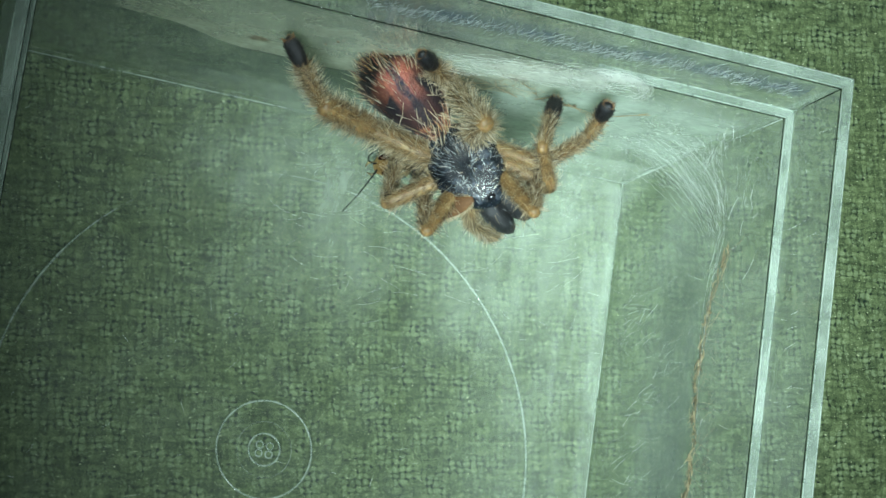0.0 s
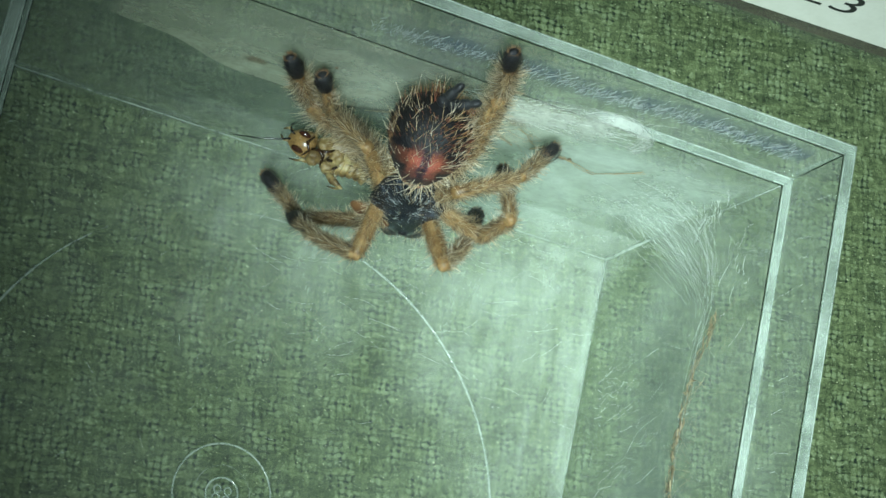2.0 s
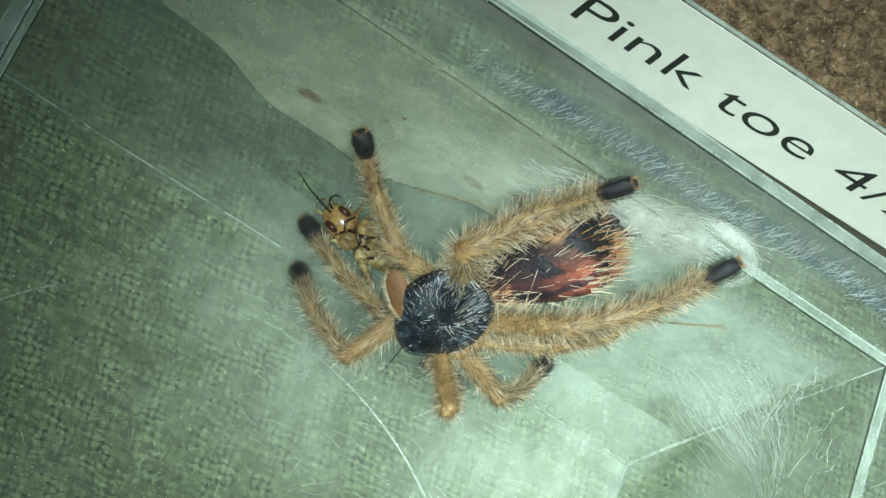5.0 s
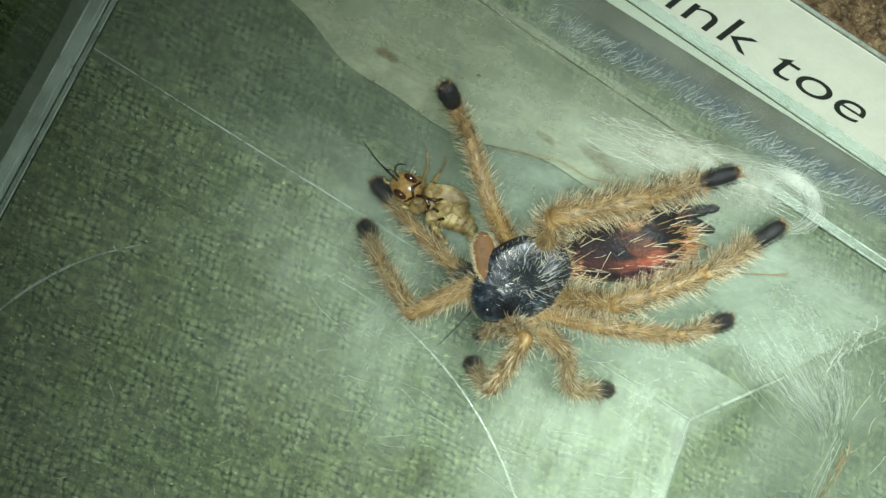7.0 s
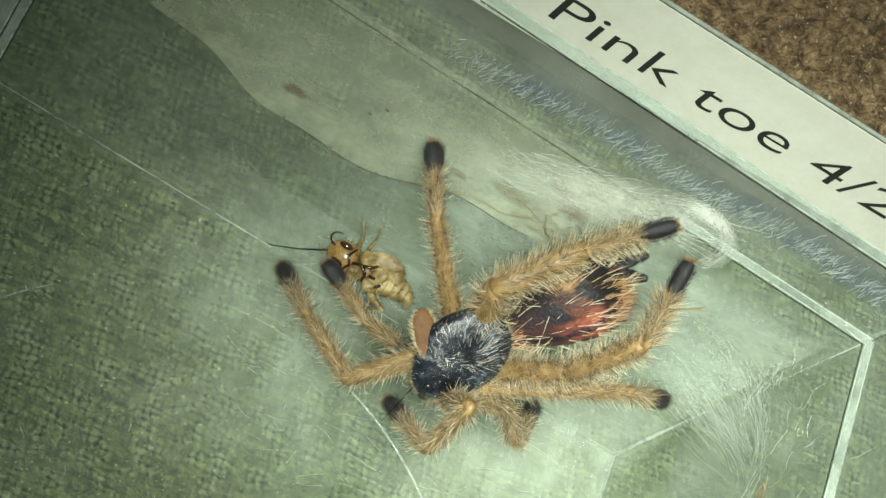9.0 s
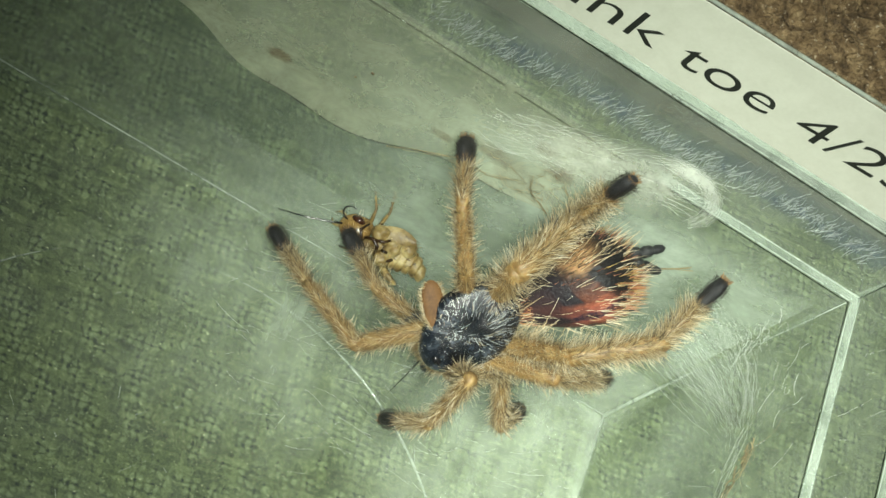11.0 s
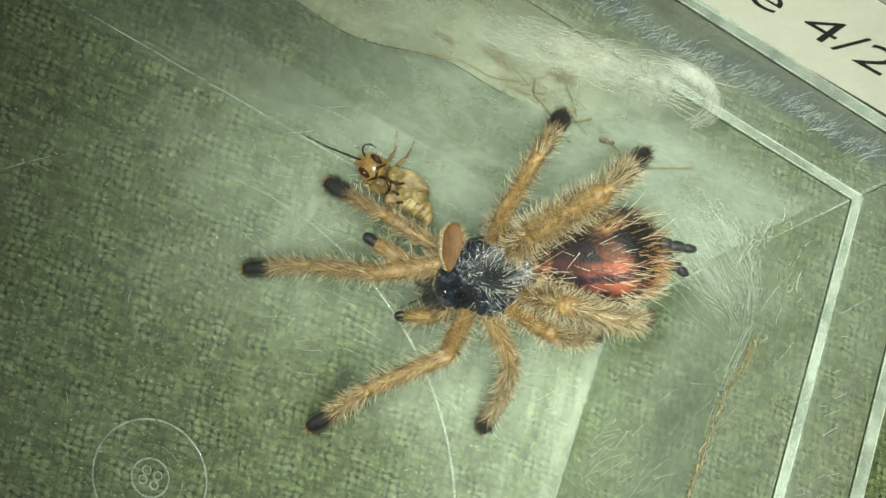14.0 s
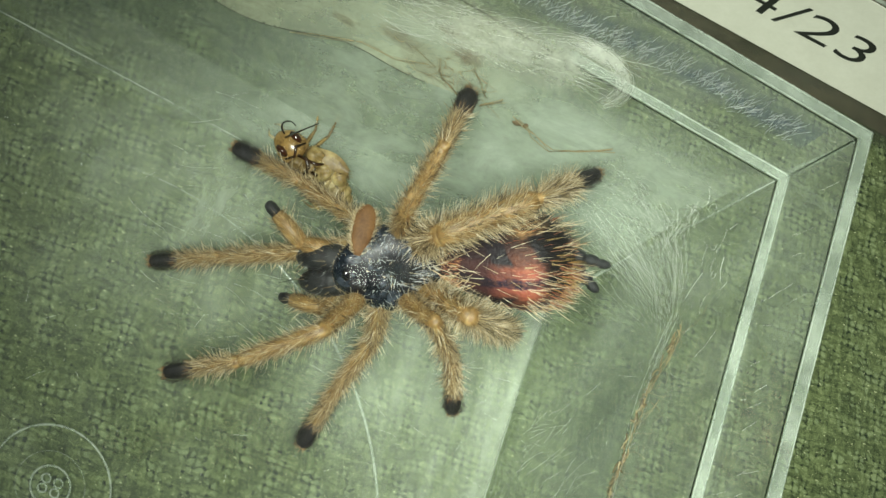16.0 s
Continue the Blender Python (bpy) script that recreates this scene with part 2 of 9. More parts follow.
def tube(bm, pts, radii, sides=6, cap=True):
    """A tube through points with a radius at each."""
    pts = [Vector(p) for p in pts]
    if isinstance(radii, (int, float)):
        radii = [radii] * len(pts)
    rows = []
    up = Vector((0.31, 0.52, 0.79))
    for i, p in enumerate(pts):
        d = (pts[min(i + 1, len(pts) - 1)] - pts[max(i - 1, 0)]).normalized()
        u = d.cross(up)
        if u.length < 1e-4:
            u = d.cross(Vector((1, 0, 0)))
        u.normalize()
        w = d.cross(u)
        rows.append([bm.verts.new(p + radii[i] * (math.cos(2 * math.pi * k / sides) * u + math.sin(2 * math.pi * k / sides) * w)) for k in range(sides)])
    for a, b in zip(rows, rows[1:]):
        for k in range(sides):
            bm.faces.new((a[k], a[(k + 1) % sides], b[(k + 1) % sides], b[k]))
    if cap:
        bm.faces.new(rows[0][::-1])
        bm.faces.new(rows[-1])


# ---------------------------------------------------------------- setting
CLOTH_Z = -0.0028


def build_ground():
    n, size = 110, 0.6
    verts, faces = [], []
    for i in range(n + 1):
        for j in range(n + 1):
            u, v = (i / n * 2 - 1), (j / n * 2 - 1)
            x, y = size * u * abs(u), size * v * abs(v)
            far = max(0.0, math.hypot(x, y) - 0.12)
            h = 0.05 * far * (noise.noise((x * 9, y * 9, 0)) - 0.2)
            verts.append((x, y, CLOTH_Z + min(h, 0)))
    for i in range(n):
        for j in range(n):
            a = i * (n + 1) + j
            faces.append((a, a + n + 1, a + n + 2, a + 1))
    ob = mesh_object("tablecloth", verts, faces, CLOTH, True)
    tagged(ob, "green woven linen cloth under the clear box", "cloth", kind="structure")


def build_box():
    box = new("plastic_box")
    tagged(box, "scuffed clear square plastic box with a stepped rim", "box")
    fl = part("floor_panel", box_bm((-0.0505, -0.0505, -0.0016), (0.0505, 0.0505, 0.0), 0.0), ACRYLIC_FLOOR, box, "clear floor with moulded rings")
    fl.visible_shadow = False
    bm = bmesh.new()
    # the ridge is drawn thinner along the back, where it catches no glint
    pts = [(0.0401 * math.cos(a), 0.0401 * math.sin(a), 0.0001) for a in np.linspace(0, 2 * math.pi, 161)]
    tube(bm, pts, [0.00017 - 0.000163 * math.exp(-((math.degrees(math.atan2(y, x)) - 115) / 22) ** 4) - 0.00009 * math.exp(-((math.degrees(math.atan2(y, x)) - 83) / 12) ** 4) for x, y, z in pts], 6, False)
    part("large_ridge", bm, RING, box, smooth=True)
    for r, w in ((0.0070, 0.00014), (0.0040, 0.00003), (0.0023, 0.00014)):
        bm = bmesh.new()
        torus_bm(bm, (0, 0, 0.0001), r, w, 72, 6, 0.8)
        part("small_ridge", bm, RING, box, smooth=True)
    for dx in (-0.00075, 0.00075):
        for dy in (-0.0006, 0.0006):
            bm = bmesh.new()
            torus_bm(bm, (dx, dy, 0.0001), 0.0005, 0.00012, 20, 5, 0.8)
            part("mould_mark", bm, RING, box, smooth=True)
    # wall section: outward distance and height, with the step at mid height
    north_in, west_in = 0.0013, 0.0024
    for axis, sign, inset, low_in, high_in in (("x", 1, north_in, west_in, 0.0), ("x", -1, 0.0, west_in, 0.0), ("y", 1, 0.0, 0.0, north_in), ("y", -1, west_in, 0.0, north_in)):
        d = -inset
        sect = [(0.0502, 0.0, 0), (0.0511, 0.0500, 1), (0.0522, 0.0500, 1), (0.0531, 0.0612, 1), (0.0545, 0.0612, 1), (0.0535, 0.0485, 1), (0.0520, 0.0470, 0), (0.0516, CLOTH_Z, 0), (0.0502, CLOTH_Z, 0)]
        prof = [(sign * (o + k * d), z) for o, z, k in sect]
        bm = profile_bm(prof, [-(o - k * low_in) for o, z, k in sect], [o - k * high_in for o, z, k in sect], axis)
        ob = part("wall", bm, ACRYLIC, box)
        ob.visible_shadow = False
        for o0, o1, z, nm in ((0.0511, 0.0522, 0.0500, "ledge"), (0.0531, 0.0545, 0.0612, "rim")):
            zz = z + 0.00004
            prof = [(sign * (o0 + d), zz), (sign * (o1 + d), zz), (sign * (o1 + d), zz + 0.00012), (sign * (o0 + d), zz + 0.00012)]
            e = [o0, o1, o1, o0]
            # painted shine on the back ledge stops where silk film lies over it
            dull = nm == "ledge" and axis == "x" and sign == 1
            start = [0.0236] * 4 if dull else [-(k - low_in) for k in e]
            ob = part(nm, profile_bm(prof, start, [k - high_in for k in e], axis), RIM, box, "pale strip painted as edge shine")
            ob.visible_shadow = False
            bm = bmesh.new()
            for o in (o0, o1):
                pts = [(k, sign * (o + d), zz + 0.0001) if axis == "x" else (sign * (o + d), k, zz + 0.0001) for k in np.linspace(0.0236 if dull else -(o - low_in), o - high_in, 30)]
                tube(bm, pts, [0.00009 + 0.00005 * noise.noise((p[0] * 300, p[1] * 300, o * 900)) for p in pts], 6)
            part(nm + "_glint", bm, EDGE, box, "thin pale line painted as a glint", True)
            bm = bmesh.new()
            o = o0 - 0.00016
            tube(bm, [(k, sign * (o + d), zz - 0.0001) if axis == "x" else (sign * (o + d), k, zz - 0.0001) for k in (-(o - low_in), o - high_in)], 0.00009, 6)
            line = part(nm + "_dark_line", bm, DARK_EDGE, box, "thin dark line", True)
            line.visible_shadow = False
    bm = bmesh.new()
    tube(bm, [(0.0520, 0.0507, 0.0502), (0.0529, 0.0516, 0.0610)], 0.00009, 6)
    part("corner_line", bm, DARK_EDGE, box, smooth=True)
    bm = bmesh.new()
    tube(bm, [(0.0502, 0.0494, 0.030), (0.0508, 0.0496, 0.0498)], 0.00007, 6)
    part("corner_line", bm, EDGE, box, smooth=True)
    return box


def build_neighbour():
    """A clear tub filled with soil; its front leans back a little and draws in under the label."""
    tub = new("soil_tub")
    tagged(tub, "clear plastic tub filled with brown soil behind the box", "tub")
    place = pose(0, 0.09003, 0, 0, 0, 2.26)
    tub.matrix_world = place
    x0, x1, back = -0.07, 0.19, 0.16
    front = [(0.0125, CLOTH_Z), (-0.0004, 0.0064), (-0.0008, 0.0074), (0.0008, 0.0319), (0.0018, 0.0319), (0.0003, 0.0078), (0.0138, CLOTH_Z)]
    wall = part("front_wall", profile_bm(front, [x0] * 7, [x1] * 7, "x"), TUB_CLEAR, tub, "clear leaning front wall")
    wall.visible_shadow = False
    for a, b in (((x0 - 0.001, 0.0022, CLOTH_Z), (x0, back, 0.0324)), ((x1, 0.0022, CLOTH_Z), (x1 + 0.001, back, 0.0324)), ((x0, back, CLOTH_Z), (x1, back + 0.001, 0.0324))):
        side = part("side_wall", box_bm(a, b), TUB_CLEAR, tub)
        side.visible_shadow = False
    bm = bmesh.new()
    tube(bm, [(x, 0.0011, 0.0320) for x in np.linspace(x0, x1, 40)], 0.0003, 8)
    part("wall_edge", bm, EDGE, tub, "pale rounded top edge", True)
    body = [(0.0145, CLOTH_Z + 0.0004), (0.0006, 0.0080), (0.0020, 0.0270), (back - 0.001, 0.0270), (back - 0.001, CLOTH_Z + 0.0004)]
    part("packed_soil", profile_bm(body, [x0 + 0.0005] * 5, [x1 - 0.0005] * 5, "x"), PACKED, tub, "dark packed soil behind the clear wall")
    rng = np.random.RandomState(5)
    n, m = 300, 150
    verts, faces = [], []
    for i in range(n + 1):
        for j in range(m + 1):
            x, y = x0 + 0.001 + (x1 - x0 - 0.002) * i / n, 0.0026 + 0.11 * (j / m) ** 1.3
            h = 0.0016 * noise.noise((x * 160, y * 160, 0.3)) + 0.0014 * noise.noise((x * 520, y * 520, 2)) + 0.0012 * rng.rand()
            verts.append((x, y, 0.0282 + h))
    for i in range(n):
        for j in range(m):
            a = i * (m + 1) + j
            faces.append((a, a + m + 1, a + m + 2, a + 1))
    soil = mesh_object("soil", verts, faces, SOIL, False, tub)
    soil["kind"] = "stuff"
    label = part("paper_label", box_bm((-0.06, -0.0062, 0.0001), (0.105, 0.0118, 0.0003), 0.00006), LABEL, None)
    label.matrix_world = place @ pose(0, 0, 0.02, 85.83, 0, 0)
    tagged(label, "white printed paper label on the front of the tub", "label")
    words = "Pink toe 4/23"

    def glyphs(body):
        txt = bpy.data.curves.new("writing", "FONT")
        txt.body, txt.size, txt.extrude, txt.offset = body, 0.0079, 0.00002, -0.00005
        tmp = bpy.data.objects.new("tmp", txt)
        scene.collection.objects.link(tmp)
        bpy.context.view_layer.update()
        me = bpy.data.meshes.new_from_object(tmp.evaluated_get(bpy.context.evaluated_depsgraph_get()))
        bpy.data.objects.remove(tmp)
        return me, max(v.co.x for v in me.vertices), min(v.co.x for v in me.vertices)

    _, right, left = glyphs(words)
    k = (LABEL_X1 - LABEL_X0) / (right - left)
    for n, ch in enumerate(words):
        if ch == " ":
            continue
        me, own_right, _ = glyphs(ch)
        end = glyphs(words[:n + 1])[1]
        for v in me.vertices:
            x = (v.co.x + end - own_right - left) * k
            v.co = (LABEL_X0 + x, v.co.y - 0.0012 + 0.018 * x, v.co.z + 0.00034)
        me.materials.clear()
        me.materials.append(INK)
        letter = new("letter", me)
        letter.parent = label
        letter["label"] = "black printed character " + ch


LABEL_X0, LABEL_X1 = 0.0122, 0.0735


# ---------------------------------------------------------------- spider
def island_tone(nt, low, high):
    g = nt.nodes.new("ShaderNodeNewGeometry")
    return ramp(nt, g.outputs["Random Per Island"], [(0.0, low), (1.0, high)])


def hair_material(name, low, high, glow=0.45, rough=0.45):
    m, nt, out = material(name)
    tone = island_tone(nt, low, high)
    p = node(nt, "ShaderNodeBsdfPrincipled", {"Roughness": rough, "Specular IOR Level": 0.5})
    nt.links.new(tone, p.inputs["Base Color"])
    tr = node(nt, "ShaderNodeBsdfTranslucent")
    nt.links.new(tone, tr.inputs[0])
    mx = node(nt, "ShaderNodeMixShader", {0: glow})
    nt.links.new(p.outputs[0], mx.inputs[1])
    nt.links.new(tr.outputs[0], mx.inputs[2])
    nt.links.new(mx.outputs[0], out.inputs[0])
    return m


def leg_material():
    m, nt, out = material("amber_leg_cuticle")
    v = coords(nt, (1, 1, 1))
    n1 = noise_tex(nt, v, 900, 4)
    n2 = noise_tex(nt, coords(nt, (250, 1800, 1800)), 1.0, 3)
    f = math_node(nt, "ADD", math_node(nt, "MULTIPLY", n1, 0.5), math_node(nt, "MULTIPLY", n2, 0.5))
    base = ramp(nt, f, [(0.30, (0.072, 0.042, 0.015)), (0.50, (0.225, 0.140, 0.053)), (0.72, (0.41, 0.29, 0.13))])
    p = surface(nt, out, base, 0.48, bump(nt, n2, 0.9, 0.0002), 0.4)
    p.inputs["Subsurface Weight"].default_value = 0.25
    p.inputs["Subsurface Radius"].default_value = (0.0012, 0.0006, 0.0003)
    return m


def carapace_material():
    m, nt, out = material("blue_black_carapace")
    tc = nt.nodes.new("ShaderNodeTexCoord")
    sep = nt.nodes.new("ShaderNodeSeparateXYZ")
    nt.links.new(tc.outputs["Object"], sep.inputs[0])
    # streaks that run outward from the dent
    x = math_node(nt, "ADD", sep.outputs[0], 0.0008)
    angle = math_node(nt, "ARCTAN2", sep.outputs[1], x)
    dist = math_node(nt, "SQRT", math_node(nt, "ADD", math_node(nt, "MULTIPLY", x, x), math_node(nt, "MULTIPLY", sep.outputs[1], sep.outputs[1])))
    both = nt.nodes.new("ShaderNodeCombineXYZ")
    nt.links.new(math_node(nt, "MULTIPLY", angle, 7.0), both.inputs[0])
    nt.links.new(math_node(nt, "MULTIPLY", dist, 420.0), both.inputs[1])
    streak = noise_tex(nt, both.outputs[0], 1.0, 5, 0.7)
    patch = noise_tex(nt, coords(nt), 520, 3)
    f = math_node(nt, "ADD", math_node(nt, "MULTIPLY", streak, 0.45), math_node(nt, "MULTIPLY", patch, 0.55))
    base = ramp(nt, f, [(0.40, (0.003, 0.004, 0.006)), (0.56, (0.013, 0.017, 0.024)), (0.72, (0.10, 0.12, 0.15))])
    p = surface(nt, out, base, 0.17, bump(nt, f, 1.0, 0.0006), 0.75)
    p.inputs["Coat Weight"].default_value = 0.12
    p.inputs["Coat Roughness"].default_value = 0.3
    return m


def abdomen_material():
    m, nt, out = material("banded_abdomen")
    tc = nt.nodes.new("ShaderNodeTexCoord")
    sep = nt.nodes.new("ShaderNodeSeparateXYZ")
    nt.links.new(tc.outputs["Object"], sep.inputs[0])
    v = coords(nt)
    wob = noise_tex(nt, v, 520, 3)
    side = math_node(nt, "ABSOLUTE", sep.outputs[1])
    side = math_node(nt, "ADD", side, math_node(nt, "MULTIPLY", math_node(nt, "SUBTRACT", wob, 0.5), 0.0011))
    across = math_node(nt, "MULTIPLY", side, 205.0)
    base = ramp(nt, across, [(0.0, (0.010, 0.008, 0.022)), (0.09, (0.025, 0.012, 0.040)), (0.15, (0.31, 0.084, 0.062)), (0.38, (0.24, 0.064, 0.036)),
                             (0.55, (0.20, 0.05, 0.02)), (0.86, (0.055, 0.022, 0.010)), (0.97, (0.30, 0.18, 0.08))])
    bands = math_node(nt, "SINE", math_node(nt, "ADD", math_node(nt, "MULTIPLY", sep.outputs[0], 1300.0), math_node(nt, "MULTIPLY", across, -4.0)))
    zone = math_node(nt, "MULTIPLY", ramp(nt, across, [(0.35, (0, 0, 0)), (0.46, (1, 1, 1)), (0.90, (1, 1, 1)), (0.99, (0, 0, 0))]), ramp(nt, bands, [(0.0, (0.6, 0.6, 0.6)), (0.4, (1, 1, 1))]))
    fine = noise_tex(nt, v, 2600, 3)
    base = mix_col(nt, ramp(nt, fine, [(0.45, (0, 0, 0)), (0.7, (0.5, 0.5, 0.5))]), base, (0.42, 0.17, 0.09))
    base = mix_col(nt, zone, base, (0.006, 0.006, 0.009))
    blotch = ramp(nt, noise_tex(nt, coords(nt, (260, 420, 420)), 1.0, 3), [(0.50, (0, 0, 0)), (0.60, (0.85, 0.85, 0.85))])
    base = mix_col(nt, math_node(nt, "MULTIPLY", blotch, 0.55), base, (0.016, 0.010, 0.012))
    # darker towards the waist
    along = math_node(nt, "ADD", math_node(nt, "MULTIPLY", sep.outputs[0], 74.0), 1.0)
    base = mix_col(nt, ramp(nt, along, [(0.36, (0, 0, 0)), (0.60, (0.88, 0.88, 0.88))]), base, (0.014, 0.010, 0.014))
    base = mix_col(nt, ramp(nt, along, [(0.13, (1, 1, 1)), (0.25, (0, 0, 0))]), base, (0.006, 0.006, 0.007))
    surface(nt, out, base, 0.55, bump(nt, fine, 0.8, 0.00025), 0.4)
    return m


LEG = leg_material()
HAIR = hair_material("tan_leg_hair", (0.23, 0.158, 0.068), (0.74, 0.61, 0.38), 0.3)
PALE = hair_material("cream_long_hair", (0.66, 0.50, 0.27), (0.90, 0.84, 0.66), 0.2)
DARK_HAIR = hair_material("dark_bristle", (0.008, 0.007, 0.006), (0.040, 0.032, 0.024), 0.1)
GREY_HAIR = hair_material("grey_sheen_hair", (0.05, 0.06, 0.07), (0.74, 0.76, 0.72), 0.1, 0.22)
TOE_HAIR = hair_material("brown_toe_tuft", (0.14, 0.07, 0.03), (0.50, 0.32, 0.16), 0.3)
RUST = hair_material("rust_hair", (0.34, 0.09, 0.04), (0.68, 0.32, 0.19), 0.25)
GOLD = hair_material("golden_hair", (0.40, 0.22, 0.05), (0.80, 0.58, 0.22), 0.3)
CARAPACE = carapace_material()
ABDOMEN = abdomen_material()
JOINT = plain_material("bare_amber_flank", (0.075, 0.034, 0.012), (0.17, 0.088, 0.034), 420, 0.62, 0.5, 0.0002, 0.25)
TOE = plain_material("black_toe_pad", (0.003, 0.003, 0.004), (0.024, 0.025, 0.028), 1500, 0.34, 0.9, 0.0003, 0.5)
CHELICERA = plain_material("black_grooved_chelicera", (0.004, 0.004, 0.005), (0.03, 0.032, 0.034), 1300, 0.32, 0.9, 0.0003, 0.5)
GLOSS_BLACK = plain_material("glossy_black", (0.004, 0.004, 0.005), (0.012, 0.012, 0.014), 900, 0.15, 0.1, 0.0001, 0.7)


def lathe(bm, profile, sides=14, flat=1.0, mat=0, lift=None):
    """Rings round x from (x, radius); flat squeezes z, lift moves each ring in z."""
    rows = []
    for n, (x, r) in enumerate(profile):
        dz = lift[n] if lift else 0
        rows.append([bm.verts.new((x, r * math.cos(2 * math.pi * k / sides), dz + flat * r * math.sin(2 * math.pi * k / sides))) for k in range(sides)])
    for a, b in zip(rows, rows[1:]):
        for k in range(sides):
            bm.faces.new((a[k], a[(k + 1) % sides], b[(k + 1) % sides], b[k])).material_index = mat
    for row, rev in ((rows[0], True), (rows[-1], False)):
        bm.faces.new(row[::-1] if rev else row).material_index = mat


def hair_mesh(name, spots, mats):
    """Each spot: root, direction, length, radius, bend vector, material index. A three-sided tapered curved hair."""
    verts, faces, which = [], [], []
    for root, d, length, rad, bend, mi in spots:
        d = d.normalized()
        u = d.orthogonal().normalized()
        w = d.cross(u)
        base = len(verts)
        for s, r in ((0.0, rad), (0.38, rad * 0.8), (0.72, rad * 0.5)):
            c = root + d * (length * s) + bend * (length * s * s)
            for k in range(3):
                a = 2.0944 * k
                verts.append(tuple(c + (u * math.cos(a) + w * math.sin(a)) * r))
        verts.append(tuple(root + d * length + bend * length))
        for lev in (0, 1):
            for k in range(3):
                a, b = base + 3 * lev + k, base + 3 * lev + (k + 1) % 3
                faces.append((a, b, b + 3, a + 3))
        for k in range(3):
            faces.append((base + 6 + k, base + 6 + (k + 1) % 3, base + 9))
        which += [mi] * 9
    me = bpy.data.meshes.new(name)
    me.from_pydata(verts, [], faces)
    for m in mats:
        me.materials.append(m)
    me.polygons.foreach_set("material_index", which)
    me.shade_smooth()
    return me


def radius_at(profile, x):
    for (x0, r0), (x1, r1) in zip(profile, profile[1:]):
        if x0 <= x <= x1:
            return r0 + (r1 - r0) * (x - x0) / max(x1 - x0, 1e-9)
    return profile[-1][1]


def leg_hairs(profile, count, rng, long_part=0.12, scale=1.0, dark_from=None):
    spots = []
    x0, x1 = profile[0][0], profile[-1][0]
    for _ in range(count):
        x = x0 + (x1 - x0) * rng.uniform(0.02, 0.99)
        a = rng.uniform(0, 2 * math.pi)
        r = radius_at(profile, x) * 0.97
        n = Vector((0, math.cos(a), math.sin(a)))
        long_one = rng.random() < long_part
        if long_one:
            length = rng.uniform(0.0011, 0.0021) * scale
            d = n * rng.uniform(0.8, 1.3) + Vector((rng.uniform(0.0, 0.7), rng.uniform(-0.35, 0.35), rng.uniform(-0.35, 0.35)))
            mi = rng.choice((2, 2, 2, 0, 0, 1))
        else:
            length = rng.uniform(0.0004, 0.0011) * scale
            d = n * rng.uniform(0.35, 0.9) + Vector((rng.uniform(0.3, 1.1), rng.uniform(-0.3, 0.3), rng.uniform(-0.3, 0.3)))
            mi = 1 if rng.random() < 0.22 else 0
        if dark_from is not None and x > dark_from:
            mi = 1
            length *= 0.7
        spots.append((Vector((x, n.y * r, n.z * r)), d, length, 0.000030 if long_one else 0.000021, Vector((0.25, 0, 0)), mi))
    return spots


LEG_LENGTHS = {"1": (0.0095, 0.0100, 0.0095), "2": (0.0085, 0.0090, 0.0090), "3": (0.0085, 0.0085, 0.0085), "4": (0.0100, 0.0105, 0.0105)}
MOVING = {}
HEAD = {}


def with_hairs(name, bm, mats, hairs, parent, hair_mats=None):
    ob = part(name, bm, mats, parent, smooth=True)
    h = new("hairs", hair_mesh("hairs", hairs, hair_mats or [HAIR, DARK_HAIR, PALE]))
    h.parent = ob
    h["kind"] = "stuff"
    return ob


